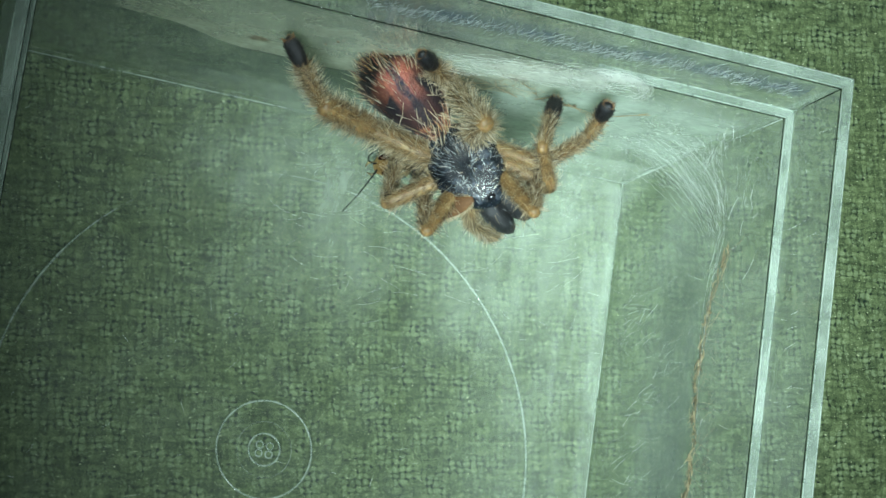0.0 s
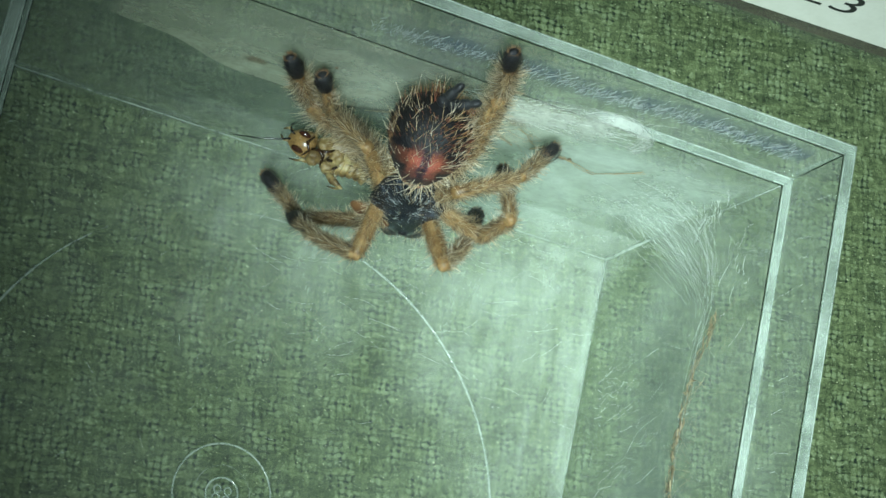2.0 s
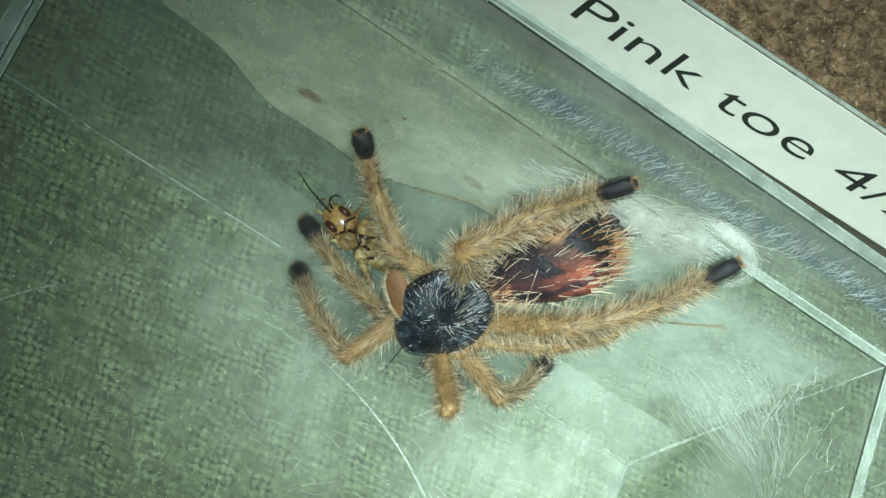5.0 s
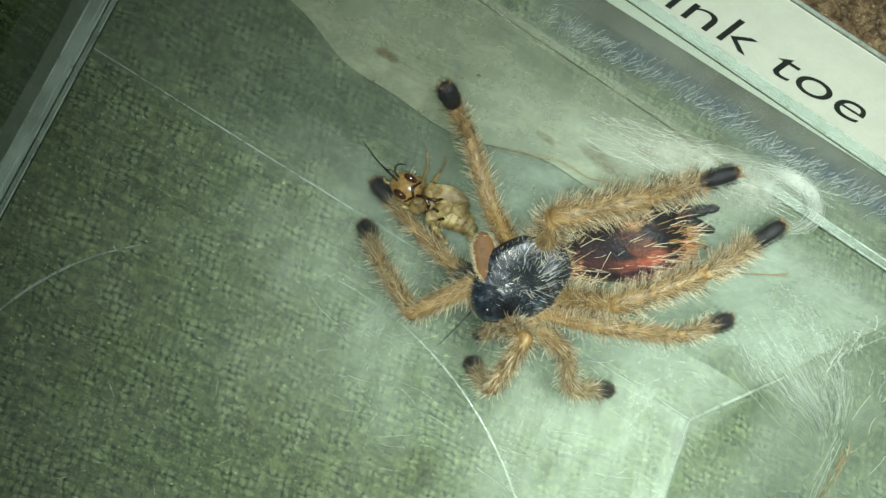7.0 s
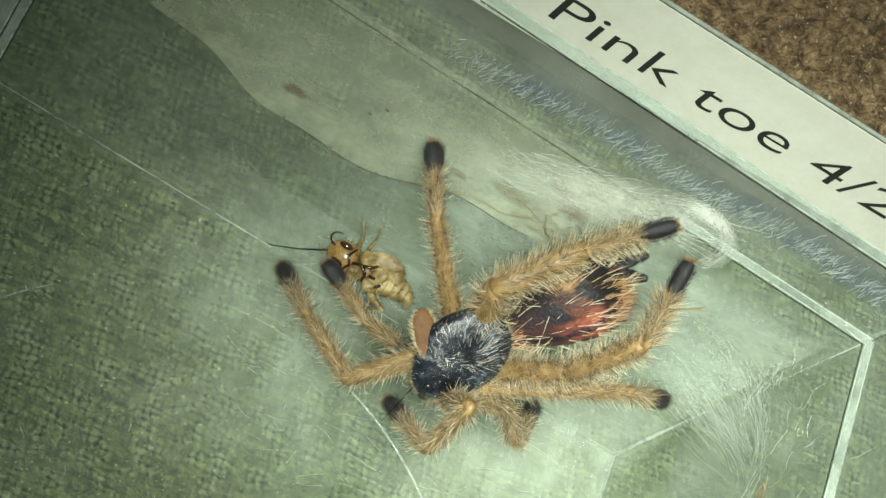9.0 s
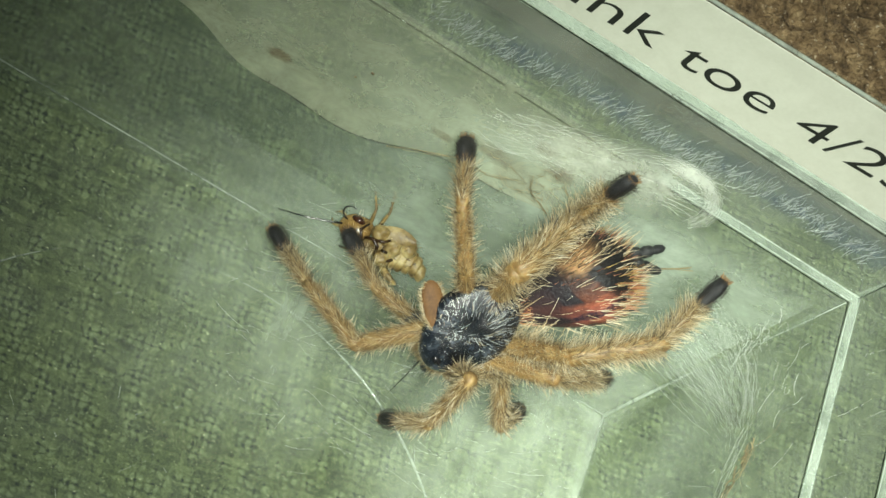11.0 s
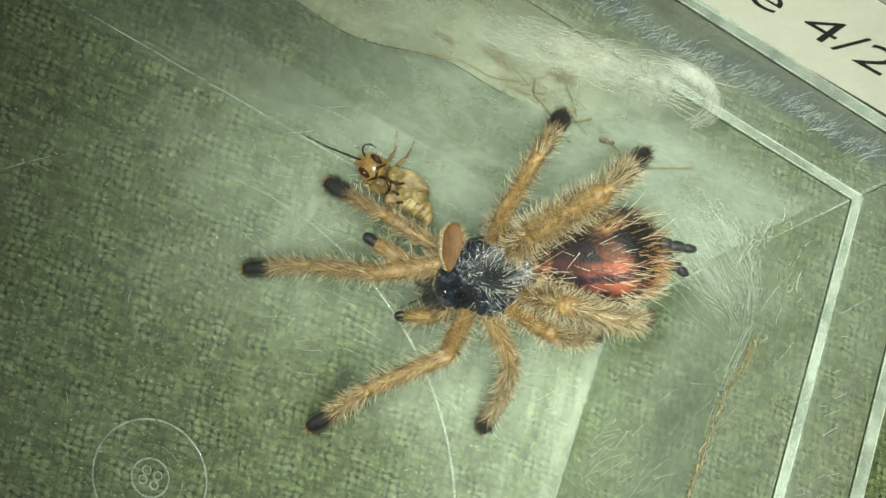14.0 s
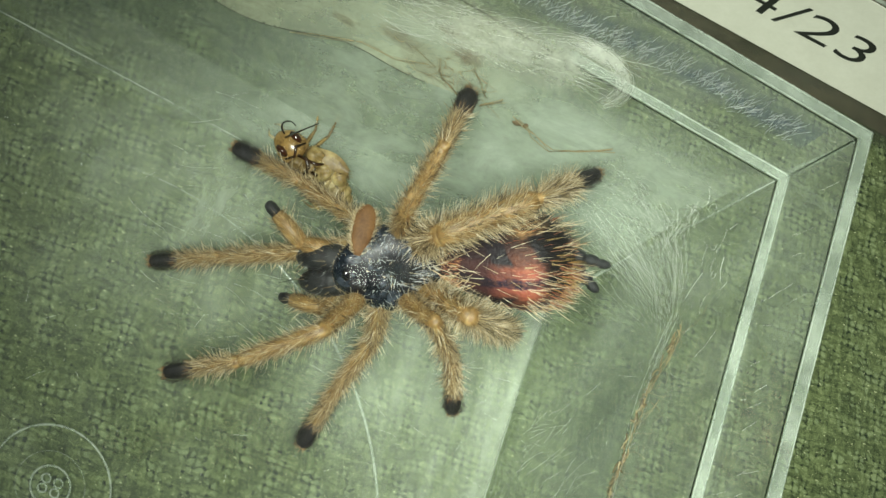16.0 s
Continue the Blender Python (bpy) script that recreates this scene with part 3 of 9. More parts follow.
def build_leg(spider, kind, side, rng, girth=1.42):
    lf, lt, lm = LEG_LENGTHS[kind]
    stout, fuzz, fringe, ln = (girth, 1.7, 0.20, 1.1) if kind == "4" else (0.95, 0.95, 0.12, 0.9)
    prof = [(-0.0006, 0.0006), (0.0, 0.00085), (lf * 0.25, 0.00102), (lf * 0.6, 0.00098), (lf * 0.9, 0.00088), (lf, 0.0008), (lf + 0.0005, 0.0005)]
    prof = [(x, r * stout * (1.0 if kind == "4" else 1.16)) for x, r in prof]
    bm = bmesh.new()
    lathe(bm, prof, 14)
    femur = with_hairs("femur", bm, LEG, leg_hairs(prof[1:-1], int(1350 * fuzz), rng, fringe, ln), spider)
    prof = [(-0.0007, 0.0005), (-0.0003, 0.00085), (lt * 0.10, 0.00100), (lt * 0.28, 0.00098), (lt * 0.36, 0.00080), (lt * 0.44, 0.00094), (lt * 0.75, 0.0009), (lt * 0.95, 0.00082), (lt + 0.0003, 0.0005)]
    prof = [(x, r * stout) for x, r in prof]
    bm = bmesh.new()
    lathe(bm, prof, 14)
    tibia = with_hairs("tibia", bm, LEG, leg_hairs(prof[1:-1], int(1500 * fuzz), rng, fringe, ln), spider)
    cut = lm * 0.58
    prof = [(-0.0005, 0.0005), (0.0, 0.00078), (lm * 0.3, 0.00080), (cut, 0.00074), (cut + 0.0002, 0.0005)]
    prof = [(x, r * (1.12 if kind == "4" else 0.95)) for x, r in prof]
    bm = bmesh.new()
    lathe(bm, prof, 14)
    meta = with_hairs("metatarsus", bm, LEG, leg_hairs(prof[1:-1], int(1200 * fuzz), rng, fringe, ln), spider)
    tl = lm - cut
    prof = [(cut - 0.0003, 0.0004), (cut, 0.00074), (cut + tl * 0.25, 0.00092), (cut + tl * 0.55, 0.00100), (cut + tl * 0.75, 0.00094), (cut + tl * 0.88, 0.00078), (cut + tl * 0.96, 0.0005), (lm, 0.0001)]
    prof = [(x, r * 1.10) for x, r in prof]
    bm = bmesh.new()
    lathe(bm, prof, 16, 0.80, 0)
    part("tarsus", bm, [TOE], meta, "black velvety toe with a brownish tip", True)
    spots = leg_hairs(prof[1:6], 560, rng, 0.10, 0.62, cut + 0.0006)
    for _ in range(130):
        a = rng.uniform(0, 2 * math.pi)
        q = Vector((lm - rng.uniform(0.0001, 0.0007), 0.0006 * math.cos(a), 0.0005 * math.sin(a)))
        spots.append((q, Vector((1, 0.7 * math.cos(a), 0.7 * math.sin(a))), rng.uniform(0.0003, 0.0007), 0.00003, Vector((0, 0, 0)), 0))
    me = hair_mesh("toe_hairs", spots, [TOE_HAIR, DARK_HAIR])
    h = new("toe_hairs", me)
    h.parent = meta
    h["kind"] = "stuff"
    for nm, ob in (("femur", femur), ("tibia", tibia), ("metatarsus", meta)):
        MOVING[side + kind + nm] = ob


def copy_leg(kind):
    for nm in ("femur", "tibia", "metatarsus"):
        src = MOVING["R" + kind + nm]
        MOVING["L" + kind + nm] = copy_thing(src, Matrix())


def build_spider():
    rng = random.Random(11)
    spider = new("tarantula")
    tagged(spider, "young tarantula with amber legs, black toes and banded abdomen", "spider")
    # carapace: a low shield, narrower in front, with a dent in the middle
    bm = bmesh.new()
    n, m = 22, 28
    rows = []
    for i in range(n + 1):
        a = math.pi * i / n
        x = 0.0050 * math.cos(a)
        w = 0.0044 * math.sin(a) ** 0.8 * (1.0 - 0.20 * max(0, x / 0.0047) - 0.05 * abs(x / 0.0047))
        w = max(w, 0.00002)
        row = []
        for k in range(m):
            b = 2 * math.pi * k / m
            y, z = w * math.cos(b), math.sin(b)
            top = 0.0017 * math.sin(a) ** 0.6 * (1 + 0.25 * x / 0.0047)
            zz = z * top if z > 0 else z * 0.0009 * math.sin(a) ** 0.5
            if z > 0:
                zz -= 0.0004 * math.exp(-(((x + 0.0008) / 0.0006) ** 2 + (y / 0.0008) ** 2))
                zz += 0.00005 * math.sin(8 * math.atan2(y, x + 0.0008)) * min(1, math.hypot(y, x) / 0.002)
            row.append(bm.verts.new((x, y, zz)))
        rows.append(row)
    for a, b in zip(rows, rows[1:]):
        for k in range(m):
            bm.faces.new((a[k], b[k], b[(k + 1) % m], a[(k + 1) % m]))
    spots = []
    for _ in range(560):
        x, y = rng.uniform(-0.0044, 0.0044), rng.uniform(-0.0034, 0.0034)
        if (x / 0.0046) ** 2 + (y / 0.0036) ** 2 > 0.95:
            continue
        z = 0.0016 * math.sqrt(max(0.03, 1 - (x / 0.0047) ** 2 - (y / 0.0038) ** 2))
        out_d = Vector((x + 0.0008, y, 0)).normalized()
        if math.hypot(x + 0.0008, y) < 0.0009:
            continue
        d = out_d * 0.55 + Vector((rng.uniform(-1.0, 0.0), rng.uniform(-0.45, 0.45), rng.uniform(0.05, 0.35)))
        spots.append((Vector((x, y, z)), d, rng.uniform(0.0006, 0.0014), 0.000022, Vector((-0.1, 0, -0.25)), 0 if rng.random() < 0.88 else 1))
    for _ in range(420):
        a = rng.uniform(0, 2 * math.pi)
        p = Vector((0.0045 * math.cos(a), 0.0035 * math.sin(a), 0.0002))
        spots.append((p, Vector((math.cos(a), math.sin(a), 0.5)), rng.uniform(0.0005, 0.0011), 0.000028, Vector((-0.3, 0, 0)), 1))
    MOVING["carapace"] = with_hairs("carapace", bm, CARAPACE, spots, spider, [GREY_HAIR, HAIR])
    MOVING["carapace"].scale = (1.27, 1.14, 1.1)
    # underside
    bm = bmesh.new()
    lathe(bm, [(-0.0035, 0.0006), (-0.003, 0.0018), (-0.001, 0.0025), (0.0015, 0.0024), (0.003, 0.0016), (0.0035, 0.0005)], 16, 0.45, 0, [-0.0009] * 6)
    part("sternum", bm, LEG, spider, smooth=True)
    for s in (1, -1):
        for hx, hy in ((0.0030, 0.0027), (0.0010, 0.0034), (-0.0012, 0.0033), (-0.0033, 0.0025)):
            bm = bmesh.new()
            lathe(bm, [(-0.0018, 0.0008), (-0.001, 0.0012), (0.0, 0.0014), (0.0009, 0.0012), (0.0014, 0.0005)], 14)
            c = with_hairs("coxa", bm, LEG, leg_hairs([(-0.001, 0.0012), (0.0, 0.0014), (0.0009, 0.0012)], 170, rng, 0.15, 0.8), spider)
            c.matrix_local = pose(hx, s * hy, -0.0006, 0, 0, math.degrees(math.atan2(s * hy, hx * 0.8)))
        bm = bmesh.new()
        lathe(bm, [(0.0, 0.0006), (0.0006, 0.0013), (0.0022, 0.00155), (0.0040, 0.00130), (0.0050, 0.0008), (0.0055, 0.0002)], 16, 1.1)
        spots = leg_hairs([(0.0004, 0.0011), (0.0022, 0.0015), (0.0048, 0.0009)], 320, rng, 0.2, 0.8)
        ch = with_hairs("chelicera", bm, CHELICERA, spots, spider, [DARK_HAIR, GREY_HAIR, HAIR])
        ch.scale = (1.15, 1.1, 1.1)
        HEAD["chelicera" + str(s)] = (ch, pose(0.0046, s * 0.00140, -0.0002, 0, 24, 0))
    for s in (-1,):
        # bare flat flank in front of the shoulder
        bm = bmesh.new()
        lathe(bm, [(-0.0036, 0.0004), (-0.0031, 0.0008), (-0.0016, 0.00135), (0.0003, 0.00152), (0.0016, 0.00138), (0.0024, 0.0010), (0.0028, 0.0006), (0.0030, 0.0001)], 20, 0.40)
        spots = []
        for _ in range(620):
            x = rng.uniform(-0.0034, 0.0027)
            r = radius_at([(-0.0036, 0.0004), (-0.0016, 0.00125), (0.0003, 0.00138), (0.0016, 0.00125), (0.0030, 0.0002)], x)
            e = rng.choice((1, -1))
            spots.append((Vector((x, e * r * 0.96, rng.uniform(-0.0003, 0.0003))), Vector((rng.uniform(-0.1, 0.7), e, rng.uniform(-0.2, 0.6))), rng.uniform(0.0004, 0.0011), 0.000022, Vector((0.2, 0, 0)), rng.choice((0, 0, 2))))
        tro = with_hairs("smooth_flank", bm, JOINT, spots, spider)
        tro.scale = (0.88, 0.84, 0.8)
        HEAD["flank"] = (tro, pose(0.0026, s * 0.0049, 0.0010, 0, 18, s * 108))
    bm = bmesh.new()
    bmesh.ops.create_uvsphere(bm, u_segments=16, v_segments=10, radius=0.0006, matrix=Matrix.Translation((0.0037, 0, 0.0014)) @ Matrix.Diagonal((0.8, 1.2, 0.6, 1)))
    mound = part("eye_mound", bm, GLOSS_BLACK, spider, smooth=True)
    HEAD["mound"] = (mound, pose(0.0011, 0, 0.0002))
    for y in (-0.0005, -0.0002, 0.0002, 0.0005):
        bm = bmesh.new()
        bmesh.ops.create_uvsphere(bm, u_segments=10, v_segments=8, radius=0.00012, matrix=Matrix.Translation((0.0039, y, 0.0017)))
        part("eye", bm, GLOSS_BLACK, mound, smooth=True)
    bm = bmesh.new()
    tube(bm, [(0.0070, 0.0002, -0.0016), (0.0095, 0.0007, -0.0018), (0.0124, 0.0010, -0.0016)], [0.00007, 0.00006, 0.00003], 6)
    HEAD["thread"] = (part("dark_thread", bm, GLOSS_BLACK, spider, "fine black thread at the mouth", True), Matrix())
    # abdomen: origin at the waist, body runs to -x
    L = 0.0140
    prof = [(0.0002, 0.0004), (-0.0004, 0.0011), (-L * 0.10, 0.0020), (-L * 0.25, 0.0032), (-L * 0.45, 0.0045), (-L * 0.65, 0.0053), (-L * 0.80, 0.0050), (-L * 0.92, 0.0036), (-L * 0.985, 0.0012), (-L, 0.0004)]
    bm = bmesh.new()
    fine = []
    for i in range(30):
        x = prof[0][0] + (prof[-1][0] - prof[0][0]) * i / 29
        fine.append((x, radius_at([(-a, r) for a, r in prof], -x)))
    lathe(bm, fine, 24, 0.97, 0, [0.0005 * math.sin(math.pi * i / 29) for i in range(30)])
    spots = []
    for k in range(5400):
        x = -L * rng.uniform(0.04, 0.985)
        a = rng.uniform(0, 2 * math.pi)
        r = radius_at([(-p, q) for p, q in prof], -x)
        nrm = Vector((-0.25 if x < -0.8 * L else 0.0, math.cos(a), 0.92 * math.sin(a)))
        root = Vector((x, r * math.cos(a), 0.92 * r * math.sin(a) + 0.0004))
        lie = Vector((-1.0 if x < -0.5 * L else rng.choice((-1.0, 0.4)), 0, 0))
        if k < 620 and not (root.y < -0.0012 and k % 5 > 1):
            spots.append((root, nrm * rng.uniform(0.15, 0.62) + lie * rng.uniform(0.5, 1.0) + Vector((0, rng.uniform(-0.35, 0.35), rng.uniform(-0.35, 0.35))), rng.uniform(0.0018, 0.0036), 0.000042, nrm * rng.uniform(-0.6, 0.2) + Vector((0, rng.uniform(-0.2, 0.2), 0)), 0))
        elif root.y < -0.0012 and rng.random() < 0.72:
            # the dark flank carries short black bristles
            spots.append((root, nrm * 0.5 + Vector((-0.9, 0, 0)), rng.uniform(0.0004, 0.0010), 0.00003, Vector((-0.2, 0, 0)), 3))
        elif abs(math.sin(a)) < 0.30:
            spots.append((root, nrm + Vector((-0.8, 0, 0)), rng.uniform(0.0006, 0.0013), 0.00003, Vector((-0.2, 0, 0)), (0, 2, 3, 3)[k % 4]))
        elif x < -0.80 * L:
            spots.append((root, nrm * 0.8 + Vector((-1.0, 0, 0)), rng.uniform(0.0008, 0.0018), 0.00003, Vector((-0.2, 0, 0)), rng.choice((3, 4, 1, 1))))
        else:
            mi = rng.choice((1, 1, 1, 4, 0)) if 0.0005 < abs(root.y) < 0.0025 and root.z > 0 else (1 if rng.random() < 0.25 else 3)
            spots.append((root, nrm * 0.6 + Vector((-0.9, 0, 0)), rng.uniform(0.0005, 0.0011), 0.00003, Vector((-0.2, 0, 0)), mi))
    abd = with_hairs("abdomen", bm, ABDOMEN, spots, spider, [PALE, RUST, HAIR, DARK_HAIR, GOLD])
    abd.scale = (1.13, 1.01, 1.01)
    MOVING["abdomen"] = abd
    for s in (1, -1):
        bm = bmesh.new()
        lathe(bm, [(0.0, 0.0006), (0.0003, 0.00092), (0.0010, 0.00090), (0.0013, 0.00055), (0.0016, 0.00080), (0.0023, 0.00074), (0.0026, 0.00046), (0.0029, 0.00064), (0.0036, 0.00048), (0.0039, 0.0001)], 14)
        sp = part("spinneret", bm, CHELICERA, abd, "segmented black spinneret", True)
        # both bend to the spider's left
        sp.matrix_local = pose(-L * 0.985, 0.0004 + s * 0.0006, -0.0006, 0, 2 - s * 6, 139 - s * 14) @ Matrix.Diagonal((1.08, 0.88, 0.88, 1))
    for kind in "1234":
        if kind == "4":
            build_leg(spider, kind, "R", rng, 1.58)
            build_leg(spider, kind, "L", rng, 1.25)
        else:
            build_leg(spider, kind, "R", rng)
            copy_leg(kind)
    # palps
    for side in "RL":
        prof = [(-0.0004, 0.0005), (0.0, 0.0009), (0.003, 0.00110), (0.0052, 0.00095), (0.0059, 0.0004)]
        bm = bmesh.new()
        lathe(bm, prof, 12)
        MOVING["P" + side + "femur"] = with_hairs("palp_femur", bm, LEG, leg_hairs(prof[1:-1], 260, rng), spider)
        prof = [(-0.0004, 0.0005), (0.0, 0.0009), (0.002, 0.00100), (0.0042, 0.0008), (0.0044, 0.0005)]
        bm = bmesh.new()
        lathe(bm, prof, 12)
        tip = with_hairs("palp_tibia", bm, LEG, leg_hairs(prof[1:-1], 260, rng), spider)
        bm = bmesh.new()
        lathe(bm, [(0.0041, 0.0004), (0.0043, 0.00068), (0.0052, 0.0008), (0.0058, 0.0006), (0.006, 0.0002)], 12, 0.85)
        part("palp_toe", bm, TOE, tip, "dark velvety palp tip", True)
        MOVING["P" + side + "tibia"] = tip
    MOVING["spider"] = spider


# ---------------------------------------------------------------- cricket
def cricket_material(name, dark_from):
    m, nt, out = material(name)
    v = coords(nt)
    n1, n2 = noise_tex(nt, v, 420, 4), noise_tex(nt, v, 1500, 4)
    base = ramp(nt, n1, [(0.34, (0.060, 0.036, 0.012)), (0.51, (0.20, 0.142, 0.052)), (0.68, (0.43, 0.36, 0.18))])
    base = mix_col(nt, ramp(nt, n2, [(dark_from, (0, 0, 0)), (dark_from + 0.04, (0.9, 0.9, 0.9))]), base, (0.03, 0.018, 0.008))
    p = surface(nt, out, base, 0.46, bump(nt, n2, 0.6, 0.00015), 0.4)
    p.inputs["Subsurface Weight"].default_value = 0.2
    p.inputs["Subsurface Radius"].default_value = (0.001, 0.0007, 0.0003)
    return m


CRICKET = cricket_material("cream_cricket_shell", 0.66)
SPECKLED = cricket_material("speckled_cricket_limb", 0.60)
CRICKET_HEAD = plain_material("tan_cricket_head", (0.03, 0.014, 0.006), (0.38, 0.24, 0.08), 620, 0.25, 0.2, 0.0001, 0.6)
DARK_BROWN = plain_material("dark_brown_marking", (0.010, 0.006, 0.003), (0.035, 0.016, 0.007), 900, 0.25)
RED_EYE = plain_material("glossy_red_brown_eye", (0.016, 0.006, 0.003), (0.06, 0.02, 0.009), 700, 0.15, 0.1, 0.0001, 0.7)


def blob_bm(centre, radii, wob, seed):
    """A rounded lump with an uneven skin."""
    bm = bmesh.new()
    bmesh.ops.create_uvsphere(bm, u_segments=18, v_segments=12, radius=1)
    for v in bm.verts:
        k = 1 + wob * noise.noise(v.co * 1.7 + Vector((seed, 0, 0)))
        v.co = [centre[i] + v.co[i] * radii[i] * k for i in range(3)]
    return bm


def build_cricket():
    c = new("cricket")
    tagged(c, "pale cream cricket with black markings held by the tarantula", "cricket")
    bm = bmesh.new()
    lathe(bm, [(0.0021, 0.0003), (0.0018, 0.0009), (0.0012, 0.0014), (0.0003, 0.0017), (-0.0006, 0.0017), (-0.0011, 0.0013), (-0.0013, 0.0006)], 20, 0.92)
    for v in bm.verts:
        v.co *= 1 + 0.08 * noise.noise(v.co * 1100)
    head = part("head", bm, CRICKET_HEAD, c, "glossy tan banded head", True)
    head.scale = (1.15, 1.12, 1.1)
    for s in (1, -1):
        part("eye", blob_bm((0.0005, s * 0.0010, 0.0010), (0.0008, 0.00042, 0.0006), 0.05, s), RED_EYE, head, "glossy red-brown eye", True)
        bm = bmesh.new()
        tube(bm, [(0.0017, s * 0.0006, -0.0006), (0.0026, s * 0.0008, -0.0012), (0.0031, s * 0.0004, -0.0018)], [0.0002, 0.00015, 0.00008], 6)
        part("mouth_feeler", bm, CRICKET, head, smooth=True)
    bm = bmesh.new()
    tube(bm, [(-0.0006, -0.0013, 0.0011), (-0.0002, -0.0003, 0.0017), (-0.0008, 0.0005, 0.0016), (-0.0003, 0.0014, 0.0010)], [0.0001, 0.00022, 0.00016, 0.0001], 6)
    part("head_marking", bm, DARK_BROWN, head, smooth=True)
    # swollen pale lumps of the thorax, parted by dark seams
    lumps = (((-0.0019, 0.0009, 0.0008), (0.0011, 0.0012, 0.0012)), ((-0.0026, -0.0012, 0.0009), (0.0014, 0.0011, 0.0011)), ((-0.0041, 0.0012, 0.0006), (0.0012, 0.0011, 0.0011)), ((-0.0046, -0.0007, 0.0007), (0.0012, 0.0012, 0.0011)))
    for n, (at, radii) in enumerate(lumps):
        part("thorax_plate", blob_bm(at, radii, 0.40, n * 3.1), CRICKET, c, smooth=True)
    for pts, w in ((((-0.0011, 0.0002, 0.0016), (-0.0021, -0.0002, 0.0019), (-0.0030, 0.0003, 0.0019), (-0.0032, 0.0014, 0.0014)), 0.00026), (((-0.0022, -0.0002, 0.0018), (-0.0034, -0.0006, 0.0018), (-0.0039, -0.0012, 0.0014)), 0.00022),
                   (((-0.0036, 0.0004, 0.0017), (-0.0044, 0.0003, 0.0018)), 0.00024), (((-0.0048, 0.0012, 0.0014), (-0.0054, 0.0006, 0.0013)), 0.00022)):
        bm = bmesh.new()
        tube(bm, pts, [w * (0.5 + 0.5 * math.sin(math.pi * (i + 0.6) / len(pts))) for i in range(len(pts))], 6)
        part("seam_marking", bm, DARK_BROWN, c, smooth=True)
    # ringed hind body that tapers away under the legs
    bm = bmesh.new()
    prof, lifts = [(-0.0022, 0.0004), (-0.0024, 0.0014)], [-0.0002, -0.0003]
    for i in range(8):
        r = 0.0019 * math.sqrt(max(0.05, 1 - (i / 8.3) ** 2))
        for dx, k in ((0.0, 0.90), (0.00018, 1.0), (0.00062, 1.0), (0.00080, 0.92)):
            prof.append((-0.0026 - 0.00086 * i - dx, r * k))
            lifts.append(-0.0004 - 0.00008 * i)
    prof.append((prof[-1][0] - 0.0003, 0.0002))
    lifts.append(lifts[-1])
    lathe(bm, prof, 18, 0.8, 0, lifts)
    for v in bm.verts:
        v.co.y += 0.0006 * noise.noise((v.co.x * 420, 0.4, 1.7))
    part("belly", bm, SPECKLED, c, "ringed cream hind body", smooth=True)
    part("hind_lobe", blob_bm((-0.0063, -0.0014, 0.0004), (0.0011, 0.0010, 0.0009), 0.15, 9), SPECKLED, c, "olive speckled lobe", True)
    # thin torn wing that lies along the back
    bm = bmesh.new()
    rows = []
    for i in range(11):
        u = i / 10
        row = []
        for j in range(5):
            w = j / 4 - 0.5
            wide = 0.0020 * math.sin(math.pi * (0.12 + 0.8 * u)) + 0.0001
            row.append((-0.0020 - 0.0046 * u, -0.0016 - 0.0010 * u + wide * w, 0.0015 + 0.0003 * u - 0.0008 * w * w))
        rows.append(row)
    for dz in (0.0, -0.00008):
        vs = [[bm.verts.new((x, y, z + dz)) for x, y, z in row] for row in rows]
        for a, b in zip(vs, vs[1:]):
            for k in range(4):
                bm.faces.new((a[k], b[k], b[k + 1], a[k + 1]))
    part("wing", bm, SPECKLED, c, "thin pale torn wing", True)
    rng = random.Random(9)
    spots = []
    for _ in range(120):
        x, a = rng.uniform(-0.0060, 0.0010), rng.uniform(0.1, 3.04)
        n = Vector((0, math.cos(a), math.sin(a)))
        spots.append((Vector((x, 0.0019 * n.y, 0.0016 * n.z)), n + Vector((rng.uniform(-0.7, 0.4), 0, 0)), rng.uniform(0.0004, 0.0011), 0.000022, Vector((0, 0, 0)), rng.choice((0, 0, 1))))
    h = new("bristles", hair_mesh("bristles", spots, [PALE, DARK_HAIR]))
    h.parent = c
    h["kind"] = "stuff"
    # thin speckled legs thrown up behind the head, with spines
    for root, knee, tip in (((-0.0008, -0.0013, 0.0004), (-0.0004, -0.0034, 0.0014), (0.0012, -0.0056, 0.0012)), ((-0.0018, -0.0017, 0.0004), (-0.0020, -0.0040, 0.0014), (-0.0012, -0.0066, 0.0014)), ((-0.0040, -0.0018, 0.0003), (-0.0062, -0.0028, 0.0012), (-0.0074, -0.0020, 0.0002))):
        bm = bmesh.new()
        tube(bm, [root, Vector(root).lerp(Vector(knee), 0.5), knee, Vector(knee).lerp(Vector(tip), 0.5), tip], [0.00026, 0.00024, 0.00016, 0.00011, 0.00004], 8)
        for k in range(7):
            p = Vector(knee).lerp(Vector(tip), (k + 0.5) / 8)
            tube(bm, [p, p + Vector((0.0004 * (-1) ** k, -0.0003, 0.0002))], [0.00005, 0.00002], 4)
        part("leg", bm, SPECKLED, c, "thin speckled leg with spines", True)
